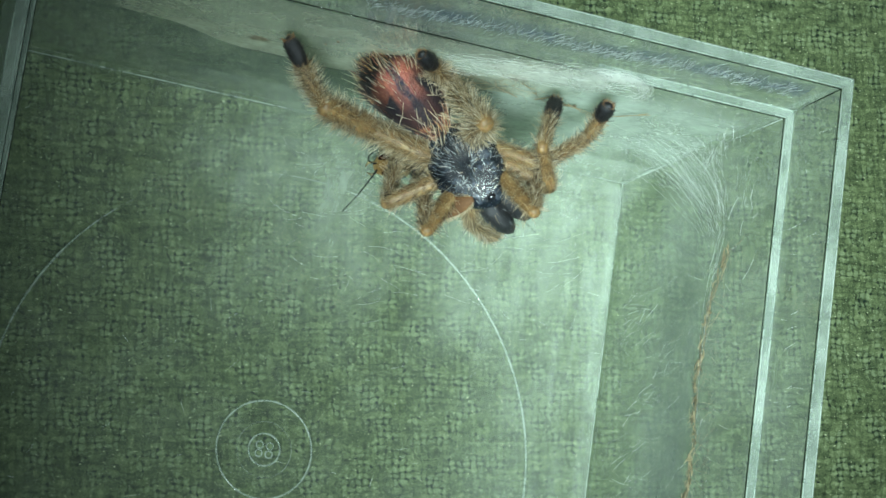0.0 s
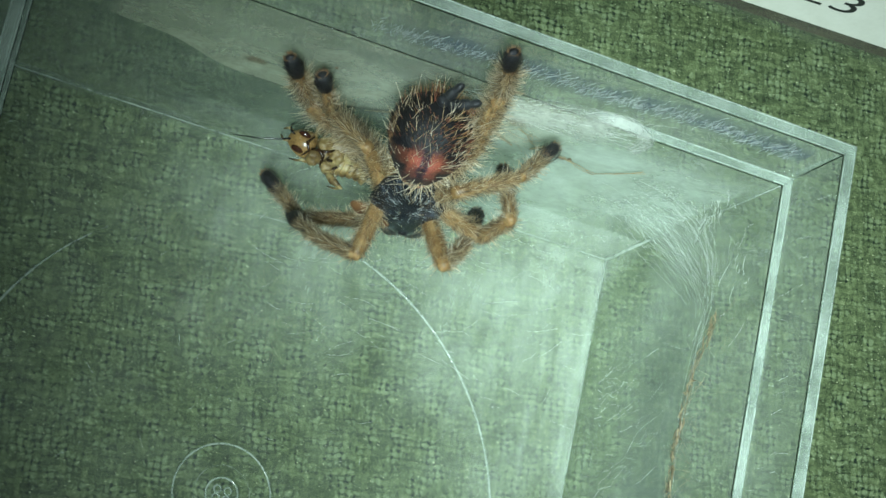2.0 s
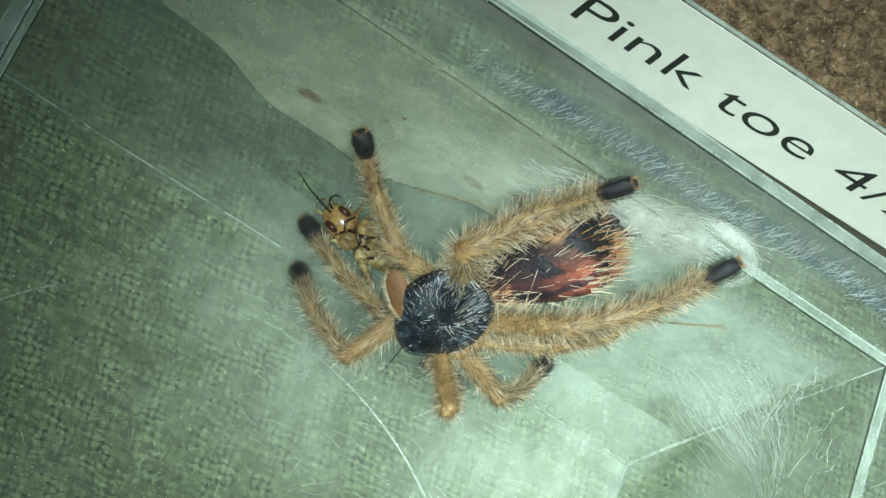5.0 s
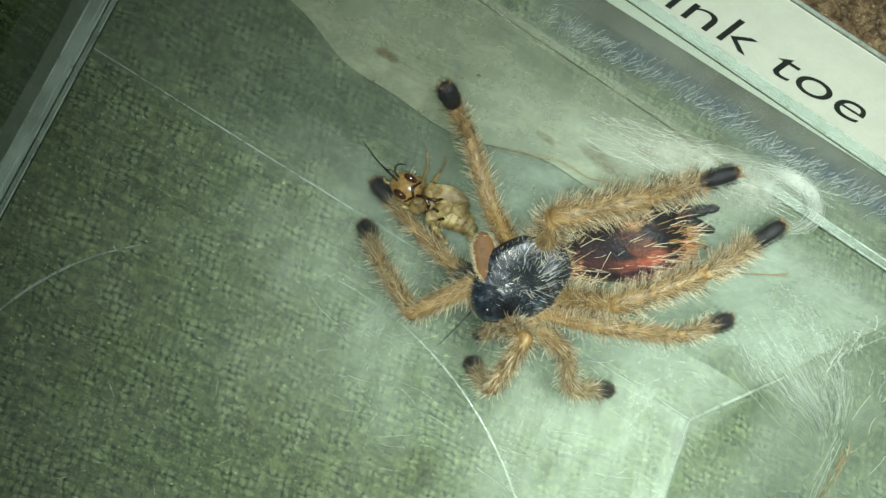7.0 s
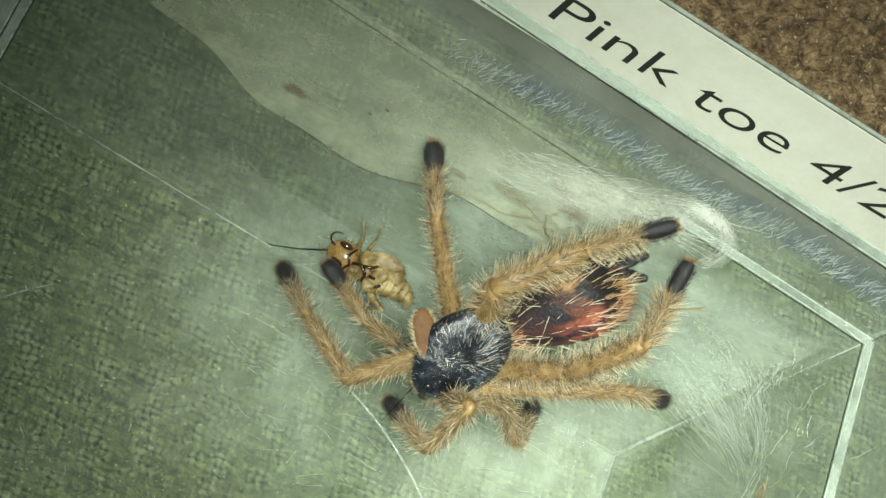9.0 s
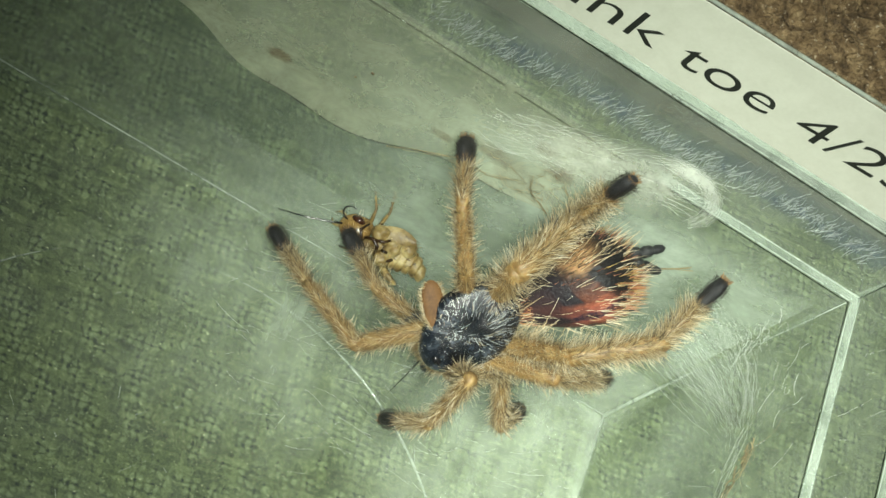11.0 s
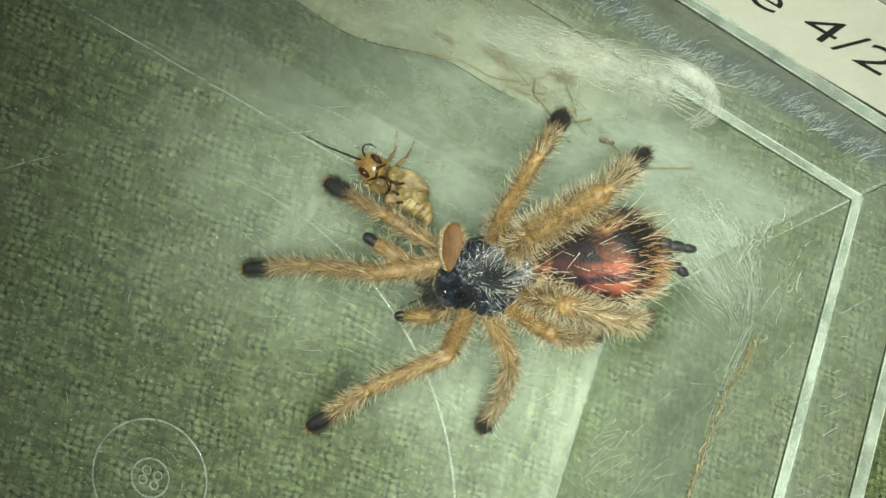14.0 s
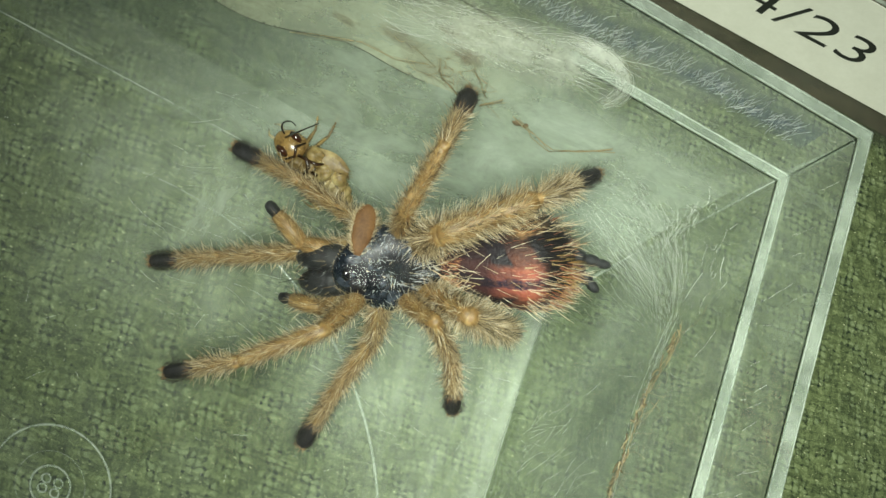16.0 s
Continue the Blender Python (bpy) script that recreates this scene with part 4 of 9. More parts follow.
    for x, ln in ((-0.0016, 0.0012), (-0.0042, 0.0048)):
        big = ln > 0.004
        bm = bmesh.new()
        k = (x + (-0.0030 if big else 0.0008), 0.0018 + ln * 0.22, 0.0010)
        tube(bm, [(x, 0.0017, -0.0004), ((x + k[0]) / 2, 0.0018 + ln * 0.16, 0.0006), k, (k[0] + 0.0008, k[1] + 0.0005, -0.0006), (k[0] + 0.0018, k[1] + 0.0007, -0.0018)],
             [0.00045 if big else 0.0003, 0.00055 if big else 0.0003, 0.00022, 0.00016, 0.00008], 8)
        part("hind_leg" if big else "leg", bm, SPECKLED, c, smooth=True)
    # the long feeler and the curled one
    bm = bmesh.new()
    tube(bm, [(0, 0, 0), (0.002, 0.0001, 0.0001), (0.005, 0.0001, 0.0002), (0.0085, -0.0002, 0.0001)], [0.00016, 0.00013, 0.0001, 0.00006], 6)
    MOVING["feeler"] = part("antenna", bm, GLOSS_BLACK, c, "long thin black antenna", True)
    bm = bmesh.new()
    pts = [(0.0018 + 0.0010 * math.sin(a), -0.0005 - 0.0008 * (1 - math.cos(a)), 0.0010 + 0.0003 * a) for a in np.linspace(0, 3.4, 12)]
    tube(bm, pts, [0.00013 - 0.000006 * i for i in range(12)], 6)
    part("curled_antenna", bm, GLOSS_BLACK, c, "curled black antenna", True)
    MOVING["cricket"] = c


# ---------------------------------------------------------------- silk and dirt in the box
def silk_sheet_material(name, colour, most, fibre, turn=(0, 0, 0)):
    m, nt, out = material(name)
    v = coords(nt, (fibre, fibre * 0.16, fibre), turn)
    n1 = noise_tex(nt, v, 1.0, 6, 0.7, 0.4)
    n2 = noise_tex(nt, coords(nt), 140, 4)
    thick = node(nt, "ShaderNodeAttribute", attribute_name="thickness")
    amount = math_node(nt, "MULTIPLY", ramp(nt, n1, [(0.34, (0.35, 0.35, 0.35)), (0.72, (1, 1, 1))]), ramp(nt, n2, [(0.25, (0.45, 0.45, 0.45)), (0.7, (1, 1, 1))]))
    amount = math_node(nt, "MULTIPLY", amount, thick.outputs["Fac"])
    amount = math_node(nt, "MULTIPLY", amount, most, True)
    clear = node(nt, "ShaderNodeBsdfTransparent")
    dif, tr = node(nt, "ShaderNodeBsdfDiffuse"), node(nt, "ShaderNodeBsdfTranslucent")
    dif.inputs[0].default_value = tr.inputs[0].default_value = (*colour, 1)
    both, mx = node(nt, "ShaderNodeMixShader", {0: 0.4}), node(nt, "ShaderNodeMixShader")
    nt.links.new(dif.outputs[0], both.inputs[1])
    nt.links.new(tr.outputs[0], both.inputs[2])
    nt.links.new(amount, mx.inputs[0])
    nt.links.new(clear.outputs[0], mx.inputs[1])
    nt.links.new(both.outputs[0], mx.inputs[2])
    nt.links.new(mx.outputs[0], out.inputs[0])
    return m


VEIL = silk_sheet_material("silk_veil", (0.62, 0.70, 0.60), 0.62, 420)
FILM = silk_sheet_material("dusty_silk_film", (0.73, 0.75, 0.56), 0.95, 160, (0, radians(25), 0))
HAZE = silk_sheet_material("silk_haze", (0.60, 0.69, 0.60), 0.85, 110)
RIM_BAND = silk_sheet_material("blue_grey_reflection", (0.13, 0.165, 0.195), 1.2, 500)
GREY_SHEET = silk_sheet_material("dark_grey_film", (0.16, 0.20, 0.16), 0.95, 160)
NEST = silk_sheet_material("dense_silk", (0.88, 0.91, 0.82), 0.85, 700)
SILK = hair_material("white_silk", (0.70, 0.74, 0.68), (0.92, 0.95, 0.92), 0.4)
BLUE_SILK = hair_material("greyish_silk_fuzz", (0.38, 0.42, 0.42), (0.82, 0.86, 0.84), 0.3)
BROWN = hair_material("brown_dirt", (0.12, 0.085, 0.04), (0.56, 0.46, 0.27), 0.3)
STAIN = silk_sheet_material("brown_stain", (0.17, 0.105, 0.05), 1.0, 600)
SPOT = plain_material("dried_brown_spot", (0.07, 0.052, 0.03), (0.19, 0.145, 0.085), 1200, 0.6)


def sheet(name, grid, thick, mat):
    """A curved sheet from rows of points, each with a silk thickness from 0 to 1."""
    n, m = len(grid), len(grid[0])
    verts = [p for row in grid for p in row]
    faces = [(i * m + j, (i + 1) * m + j, (i + 1) * m + j + 1, i * m + j + 1) for i in range(n - 1) for j in range(m - 1)]
    ob = mesh_object(name, verts, faces, mat, True)
    at = ob.data.attributes.new("thickness", "FLOAT", "POINT")
    at.data.foreach_set("value", [t for row in thick for t in row])
    ob.visible_shadow = False
    return ob


def strand_mesh(name, lines, mat, parent=None):
    """Fine threads: each line is (points, radius)."""
    verts, faces = [], []
    for pts, rad in lines:
        pts = [Vector(p) for p in pts]
        for i, p in enumerate(pts):
            d = (pts[min(i + 1, len(pts) - 1)] - pts[max(i - 1, 0)]).normalized()
            u = d.orthogonal().normalized()
            w = d.cross(u)
            base = len(verts)
            for k in range(3):
                a = 2.0944 * k
                verts.append(tuple(p + (u * math.cos(a) + w * math.sin(a)) * rad))
            if i:
                for k in range(3):
                    faces.append((base - 3 + k, base - 3 + (k + 1) % 3, base + (k + 1) % 3, base + k))
    ob = mesh_object(name, verts, faces, mat, True, parent)
    ob["kind"] = "stuff"
    return ob


def sag(a, b, rng, steps=7, drop=0.06, jitter=0.0):
    a, b = Vector(a), Vector(b)
    side = Vector((rng.uniform(-1, 1), rng.uniform(-1, 1), rng.uniform(-1, 0.4))) * (b - a).length * drop
    out = []
    for i in range(steps):
        s = i / (steps - 1)
        out.append(a.lerp(b, s) + side * (4 * s * (1 - s)) + Vector((rng.uniform(-1, 1), rng.uniform(-1, 1), rng.uniform(-1, 1))) * jitter)
    return out


def cm(x, y, z):
    return Vector((x * CM, y * CM, z * CM))


def smooth01(v):
    v = min(1.0, max(0.0, v))
    return v * v * (3 - 2 * v)


def build_silk():
    rng = random.Random(21)
    web = new("spider_web")
    tagged(web, "pale silk web stretched across the corner of the box", "web")
    # veil over the floor that climbs the back wall
    grid, thick = [], []
    for i in range(61):
        row, trow = [], []
        for j in range(41):
            x = -3.2 + 8.15 * i / 60
            y = 1.2 + 3.68 * j / 40
            z = 0.06 + 1.5 * max(0.0, (y - 3.2) / 1.7) ** 3 + 0.05 * noise.noise((x, y, 1.0))
            f = smooth01((x + 3.2) / 3.4) * smooth01((y - 1.2) / 2.4) * smooth01((5.1 - x) / 0.5)
            row.append(cm(x, y, z))
            trow.append(f * (0.72 + 0.6 * noise.noise((x * 0.9, y * 0.9, 5.0))))
        grid.append(row)
        thick.append(trow)
    ob = sheet("floor_veil", grid, thick, VEIL)
    ob.parent = web
    # thin veil along the floor's edge under the debris
    grid, thick = [], []
    for i in range(41):
        row, trow = [], []
        for j in range(15):
            y, w = -4.2 + 9.1 * i / 40, j / 14
            row.append(cm(2.0 + 2.96 * w, y, 0.05))
            trow.append(smooth01(w * 1.3) * smooth01((y + 4.2) / 3.0) * smooth01((4.9 - y) / 0.8) * (0.72 + 0.4 * noise.noise((y, w * 3, 8))))
        grid.append(row)
        thick.append(trow)
    ob = sheet("edge_veil", grid, thick, VEIL)
    ob.parent = web
    # fan of silk that spans the corner: from the back wall to the debris on the side wall
    def fan(s, q, u):
        """s spreads up the back wall, q along it, u runs to the debris on the side wall."""
        a = cm(3.15 + 0.8 * q, 4.90, 2.5 + 1.4 * s)
        c = cm(4.98, 4.86, 1.5 + 2.35 * s)
        b = cm(5.0, 3.38 + 0.55 * q, 3.45 + 0.15 * s)
        return a * (1 - u) ** 2 + c * 2 * u * (1 - u) + b * u * u

    for turn in (0.0, 1.0):
        grid, thick = [], []
        for i in range(41):
            row, trow = [], []
            s = i / 40
            q = (1 - s) * 0.8 if turn else 0.15 + 0.75 * s
            for j in range(31):
                u = j / 30
                row.append(fan(s, q, u) + cm(-0.02, -0.02, 0.05 * noise.noise((s * 6, u * 4, 1 + turn))))
                trow.append(smooth01(s * 3) * smooth01((1 - s) * 3) * smooth01(u * 3) * smooth01((1 - u) * 2) * (1 - 0.6 * u) * (0.42 + 0.5 * noise.noise((s * 5, u * 3, 2 + turn))))
            grid.append(row)
            thick.append(trow)
        ob = sheet("corner_veil", grid, thick, HAZE)
        ob.parent = web
    lines = []
    for _ in range(300):
        s, q, u0 = rng.random() ** 0.8, rng.random(), rng.uniform(0.0, 0.6)
        u1 = min(1.0, u0 + rng.uniform(0.05, 0.28))
        if rng.random() < 0.45:
            u0, u1 = rng.uniform(0.2, 0.5), rng.uniform(0.85, 1.0)
        off = cm(rng.gauss(0, 0.05), rng.gauss(0, 0.05), rng.gauss(0, 0.16))
        bend = rng.gauss(0, 0.12)
        swing = cm(rng.gauss(0, 0.07), rng.gauss(0, 0.07), rng.gauss(0, 0.09))
        pts = []
        for k in range(9):
            u = max(0.0, u0 + (u1 - u0) * k / 8)
            p = fan(min(1.0, max(0.0, s + bend * u * u)), q, u) + off * (1 - 0.6 * u)
            p += swing * (k / 8 - 0.5) + cm(0, 0, 0.02 * math.sin(3 * k + s * 9))
            pts.append(Vector((min(p.x, 0.0502), min(p.y, 0.0492), p.z)))
        lines.append((pts, rng.choice((0.000002, 0.000003, 0.000005, 0.000008))))
    # threads that run on along the debris line
    for _ in range(9):
        y = rng.uniform(1.0, 3.2)
        p, q = cm(4.99, 3.5 + rng.uniform(-0.2, 0.3), 3.65 + rng.uniform(-0.1, 0.15)), cm(5.0, y, 3.45 + rng.uniform(-0.08, 0.15))
        lines.append((sag(p, q, rng, 7, 0.03), rng.uniform(0.000006, 0.000014)))
    strand_mesh("corner_threads", lines, SILK, web)
    # thin haze of silk low on the two walls of the corner
    for wall in ("back", "side"):
        grid, thick = [], []
        for i in range(31):
            row, trow = [], []
            for j in range(21):
                u, w = i / 30, j / 20
                z = 0.05 + 4.85 * w
                row.append(cm(-1.6 + 6.5 * u, 4.955, z) if wall == "back" else cm(4.965 + 0.008 * z, -3.0 + 7.9 * u, z))
                f = smooth01(u * 2.2) * (smooth01(w * 8) * smooth01((1 - w) * 5) if wall == "back" else smooth01((w - 0.2) * 4) * smooth01((1 - w) * 2))
                f *= 1 - 0.85 * smooth01((u - 0.80) * 8) * smooth01((0.52 - w) * 4)
                trow.append(f * ((1.10 if wall == "back" else 0.55) + 0.5 * noise.noise((u * 4, w * 3, 7 if wall == "back" else 9))))
            grid.append(row)
            thick.append(trow)
        ob = sheet("wall_haze", grid, thick, HAZE)
        ob.parent = web
    lines = []
    for _ in range(120):
        x, y = rng.uniform(-0.5, 4.8), 2.2 + 2.6 * rng.random() ** 0.7
        z = 0.10 + 1.5 * max(0.0, (y - 3.2) / 1.7) ** 3
        a = rng.uniform(-0.5, 0.9)
        ln = rng.uniform(0.08, 0.55)
        p = cm(x, y, z)
        q = cm(x + ln * math.cos(a), min(4.88, y + ln * math.sin(a)), z + rng.uniform(-0.05, 0.12))
        lines.append((sag(p, q, rng, 5, 0.08), rng.uniform(0.000004, 0.000012)))
    strand_mesh("veil_threads", lines, SILK, web)
    # loose curls near the end of the corner web
    lines = []
    for _ in range(46):
        c = cm(4.88 - abs(rng.gauss(0, 0.06)), 4.84 - abs(rng.gauss(0, 0.08)), 3.62 + rng.gauss(0, 0.22)) if rng.random() < 0.75 else cm(5.0, 4.0 + rng.gauss(0, 0.3), 4.5 + rng.gauss(0, 0.3))
        d = Vector((rng.uniform(-0.2, 0.03), rng.uniform(-1, 1), rng.uniform(-0.8, 0.8)))
        pts, a, wl = [], rng.uniform(0, 6), rng.uniform(0.3, 0.9)
        for k in range(9):
            pts.append(c + d * 0.00045 * k + Vector((-0.0002, 0.0004 * math.sin(a + k * wl), 0.0004 * math.cos(a + k * wl))))
        lines.append((pts, rng.uniform(0.000008, 0.000022)))
    strand_mesh("loose_silk", lines, SILK, web)
    # upright strands on the east wall
    lines = []
    for k in range(150):
        y, z = rng.uniform(-2.5, 3.4), rng.uniform(0.6, 4.6)
        if k % 2:
            y, z = ((rng.gauss(2.75, 0.25), rng.gauss(0.95, 0.3)), (rng.gauss(1.75, 0.3), rng.gauss(1.9, 0.35)), (rng.gauss(0.2, 0.5), rng.gauss(1.3, 0.4)))[k % 3]
            z = max(0.2, z)
        ln = rng.uniform(0.10, 0.5)
        p = cm(4.99 + 0.008 * z, y, z)
        q = cm(4.98 + 0.008 * (z + ln), y + rng.uniform(-0.15, 0.2), z + ln)
        lines.append((sag(p, q, rng, 4, 0.03), rng.uniform(0.000004, 0.000014)))
    for _ in range(26):
        y, z = rng.uniform(-1.0, 4.8), rng.uniform(5.1, 5.7)
        p = cm(5.20 + 0.08 * (z - 5), y, z)
        q = p + cm(0.01, rng.uniform(-0.05, 0.05), rng.uniform(0.1, 0.35))
        lines.append((sag(p, q, rng, 4, 0.03), rng.uniform(0.000005, 0.000014)))
    strand_mesh("wall_threads", lines, SILK, web)
    # nest sleeve on the back wall near the rim
    for c0, r0, tk in ((cm(2.35, 4.80, 5.1), 0.0062, 0.75),):
        grid, thick = [], []
        for i in range(33):
            row, trow = [], []
            a = -0.35 + 2.6 * i / 32
            for j in range(17):
                u = j / 16
                r = r0 * (0.72 + 0.42 * u)
                row.append(c0 + Vector((r * math.cos(a), -0.0012 * math.sin(math.pi * u), r * math.sin(a))))
                trow.append(tk * (0.60 + 0.65 * u ** 2) * smooth01((1 - u) * 9) * smooth01((i / 32) * 6) * smooth01((1 - i / 32) * 4))
            grid.append(row)
            thick.append(trow)
        ob = sheet("nest_sleeve", grid, thick, NEST)
        ob.parent = web
    grid, thick = [], []
    for i in range(41):
        row, trow = [], []
        s = i / 40
        for j in range(17):
            u = j / 16
            x = 0.2 + 2.6 * s
            z = 4.3 + 0.95 * s + (u - 0.5) * (0.8 + 0.7 * s)
            row.append(cm(x, 4.86 - 0.10 * math.sin(math.pi * u) * s, z))
            trow.append(smooth01(s * 2.0) * smooth01((1 - s) * 5) * math.sin(math.pi * u) ** 0.7)
        grid.append(row)
        thick.append(trow)
    ob = sheet("nest_sheet", grid, thick, NEST)
    ob.parent = web
    lines = []
    for _ in range(130):
        s = rng.random()
        x = 0.3 + 2.3 * s
        p = cm(x, 4.84, 4.3 + 0.95 * s + rng.uniform(-0.4, 0.5))
        q = p + cm(rng.uniform(0.2, 0.6), rng.uniform(-0.04, 0.02), rng.uniform(0.0, 0.35))
        lines.append((sag(p, q, rng, 6, 0.12), rng.uniform(0.000006, 0.000014)))
    for _ in range(80):
        a0 = rng.uniform(-0.5, 1.4)
        r = 0.0062 * rng.uniform(0.80, 1.18)
        pts = [cm(2.35, 4.79, 5.1) + Vector((r * math.cos(a0 + 0.16 * k), rng.uniform(-0.0002, 0.0002), r * math.sin(a0 + 0.16 * k) + rng.uniform(-0.0002, 0.0002))) for k in range(7)]
        lines.append((pts, rng.uniform(0.000005, 0.000014)))
    strand_mesh("nest_threads", lines, SILK, web)
    # dusty film on the back wall; its lower edge wanders
    def edge(x):
        return 3.05 + 0.30 * math.tanh((x - 0.2) * 1.6) + 0.55 * smooth01((-1.6 - x) / 2.2) + 0.06 * math.sin(4 * x) - 0.12 * math.exp(-((x + 1.0) / 0.6) ** 2)
    grid, thick = [], []
    for i in range(81):
        row, trow = [], []
        x = -3.9 + 6.6 * i / 80
        for j in range(21):
            u = j / 20
            z = edge(x) + (5.3 - edge(x)) * u
            row.append(cm(x, 4.93 - 0.10 * u ** 3, z))
            trow.append((0.85 - 0.35 * u) * smooth01((x + 3.9) / 0.4) * smooth01((2.7 - x) / 1.2))
        grid.append(row)
        thick.append(trow)
    ob = sheet("wall_film", grid, thick, FILM)
    ob.parent = web
    pts = [cm(x, 4.925, edge(x)) for x in np.linspace(-1.7, 1.45, 60)]
    strand_mesh("film_edge", [(pts, 0.000035)], DARK_HAIR, web)
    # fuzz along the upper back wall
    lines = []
    # bluish band behind the fuzz: a reflection in the wall, painted as a sheet
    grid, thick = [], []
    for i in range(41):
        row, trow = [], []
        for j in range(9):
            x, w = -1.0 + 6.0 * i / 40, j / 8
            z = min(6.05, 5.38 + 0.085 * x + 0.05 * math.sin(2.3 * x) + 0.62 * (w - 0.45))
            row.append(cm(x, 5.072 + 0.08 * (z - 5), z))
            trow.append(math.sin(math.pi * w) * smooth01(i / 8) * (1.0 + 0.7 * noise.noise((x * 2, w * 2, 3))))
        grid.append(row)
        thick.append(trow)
    ob = sheet("rim_reflection", grid, thick, RIM_BAND)
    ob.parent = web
    for _ in range(760):
        x = -0.9 + 5.7 * rng.random()
        z = 5.34 + 0.085 * x + 0.05 * math.sin(2.3 * x) + rng.gauss(0, 0.09)
        z = max(5.12, min(5.9, z))
        p = cm(x, 5.055 + 0.08 * (z - 5), z)
        a = rng.gauss(1.5, 0.28)
        ln = rng.uniform(0.08, 0.21)
        q = p + cm(ln * math.cos(a), 0.0, ln * math.sin(a))
        lines.append((sag(p, q, rng, 4, 0.07), rng.uniform(0.00001, 0.000026)))
    strand_mesh("rim_fuzz", lines, BLUE_SILK, web)
    # dull haze on the back wall under the film, coloured darker for torch falloff
    grid, thick = [], []
    for i in range(41):
        row, trow = [], []
        for j in range(21):
            u, w = i / 40, j / 20
            z = 0.1 + 4.8 * w
            row.append(cm(-4.9 + 6.6 * u, 4.965, z))
            trow.append(smooth01(u * 5) * smooth01((1 - u) * 3) * smooth01(w * 6) * (0.72 + 0.8 * noise.noise((u * 3, w * 3, 12))))
        grid.append(row)
        thick.append(trow)
    ob = sheet("dim_wall_haze", grid, thick, GREY_SHEET)
    ob.parent = web
    # shade on the side wall below the debris, put in as a sheet
    grid, thick = [], []
    for i in range(41):
        row, trow = [], []
        for j in range(17):
            u, w = i / 40, j / 16
            y, z = -3.5 + 7.9 * u, 1.5 + 1.9 * w
            row.append(cm(4.975 + 0.008 * z, y, z))
            trow.append(smooth01(u * 3) * smooth01((1 - u) * 4) * smooth01(w * 1.6) * smooth01((1 - w) * 5) * (0.95 + 0.5 * noise.noise((u * 4, w * 2, 15))))
        grid.append(row)
        thick.append(trow)
    ob = sheet("side_shade", grid, thick, GREY_SHEET)
    ob.parent = web
    # streaky film on the wall opposite the debris
    grid, thick = [], []
    for i in range(41):
        row, trow = [], []
        for j in range(17):
            u, w = i / 40, j / 16
            z = 0.4 + 4.4 * w
            row.append(cm(-4.90 + 0.012 * z, -3.0 + 7.8 * u, z))
            trow.append(smooth01(u * 4) * smooth01(w * 5) * (0.45 + 0.9 * noise.noise((u * 2.0, w * 7, 4))))
        grid.append(row)
        thick.append(trow)
    ob = sheet("streaky_film", grid, thick, VEIL)
    ob.parent = web
    grid, thick = [], []
    for i in range(41):
        row, trow = [], []
        for j in range(33):
            u, w = i / 40, j / 32
            z = 0.15 + 4.7 * w
            row.append(cm(-4.87 + 0.012 * z, -3.0 + 7.8 * u, z))
            trow.append(smooth01(u * 4) * smooth01(w * 8) * max(0.0, 0.45 + 1.5 * noise.noise((u * 1.2, w * 9, 21))))
        grid.append(row)
        thick.append(trow)
    ob = sheet("dark_streaks", grid, thick, GREY_SHEET)
    ob.parent = web
    # whitish strips along the edges of the floor: the lit bevel, painted pale
    for name, x0, y0, x1, y1 in (("side_strip", 4.72, -4.6, 4.96, 4.9), ("back_strip", 3.7, 4.70, 4.9, 4.93)):
        grid, thick = [], []
        for i in range(41):
            row, trow = [], []
            for j in range(7):
                u, w = i / 40, j / 6
                lengthwise, crosswise = (u, w) if name == "side_strip" else (w, u)
                row.append(cm(x0 + (x1 - x0) * crosswise, y0 + (y1 - y0) * lengthwise, 0.06))
                trow.append(smooth01(w * 4) * smooth01(u * 6) * (0.62 + 0.35 * noise.noise((u * 6, w, 31))))
            grid.append(row)
            thick.append(trow)
        ob = sheet(name, grid, thick, VEIL)
        ob.parent = web


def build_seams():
    """Bright lines painted as glints where the floor meets the walls."""
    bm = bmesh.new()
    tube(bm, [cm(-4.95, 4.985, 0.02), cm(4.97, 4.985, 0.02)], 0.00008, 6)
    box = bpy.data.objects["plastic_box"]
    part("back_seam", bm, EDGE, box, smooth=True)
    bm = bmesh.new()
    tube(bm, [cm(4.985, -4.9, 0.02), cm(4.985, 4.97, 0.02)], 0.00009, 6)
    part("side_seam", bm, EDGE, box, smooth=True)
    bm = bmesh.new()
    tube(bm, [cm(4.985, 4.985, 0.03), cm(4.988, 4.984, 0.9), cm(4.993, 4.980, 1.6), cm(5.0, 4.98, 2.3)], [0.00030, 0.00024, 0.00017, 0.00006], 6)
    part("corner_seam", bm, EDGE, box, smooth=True)


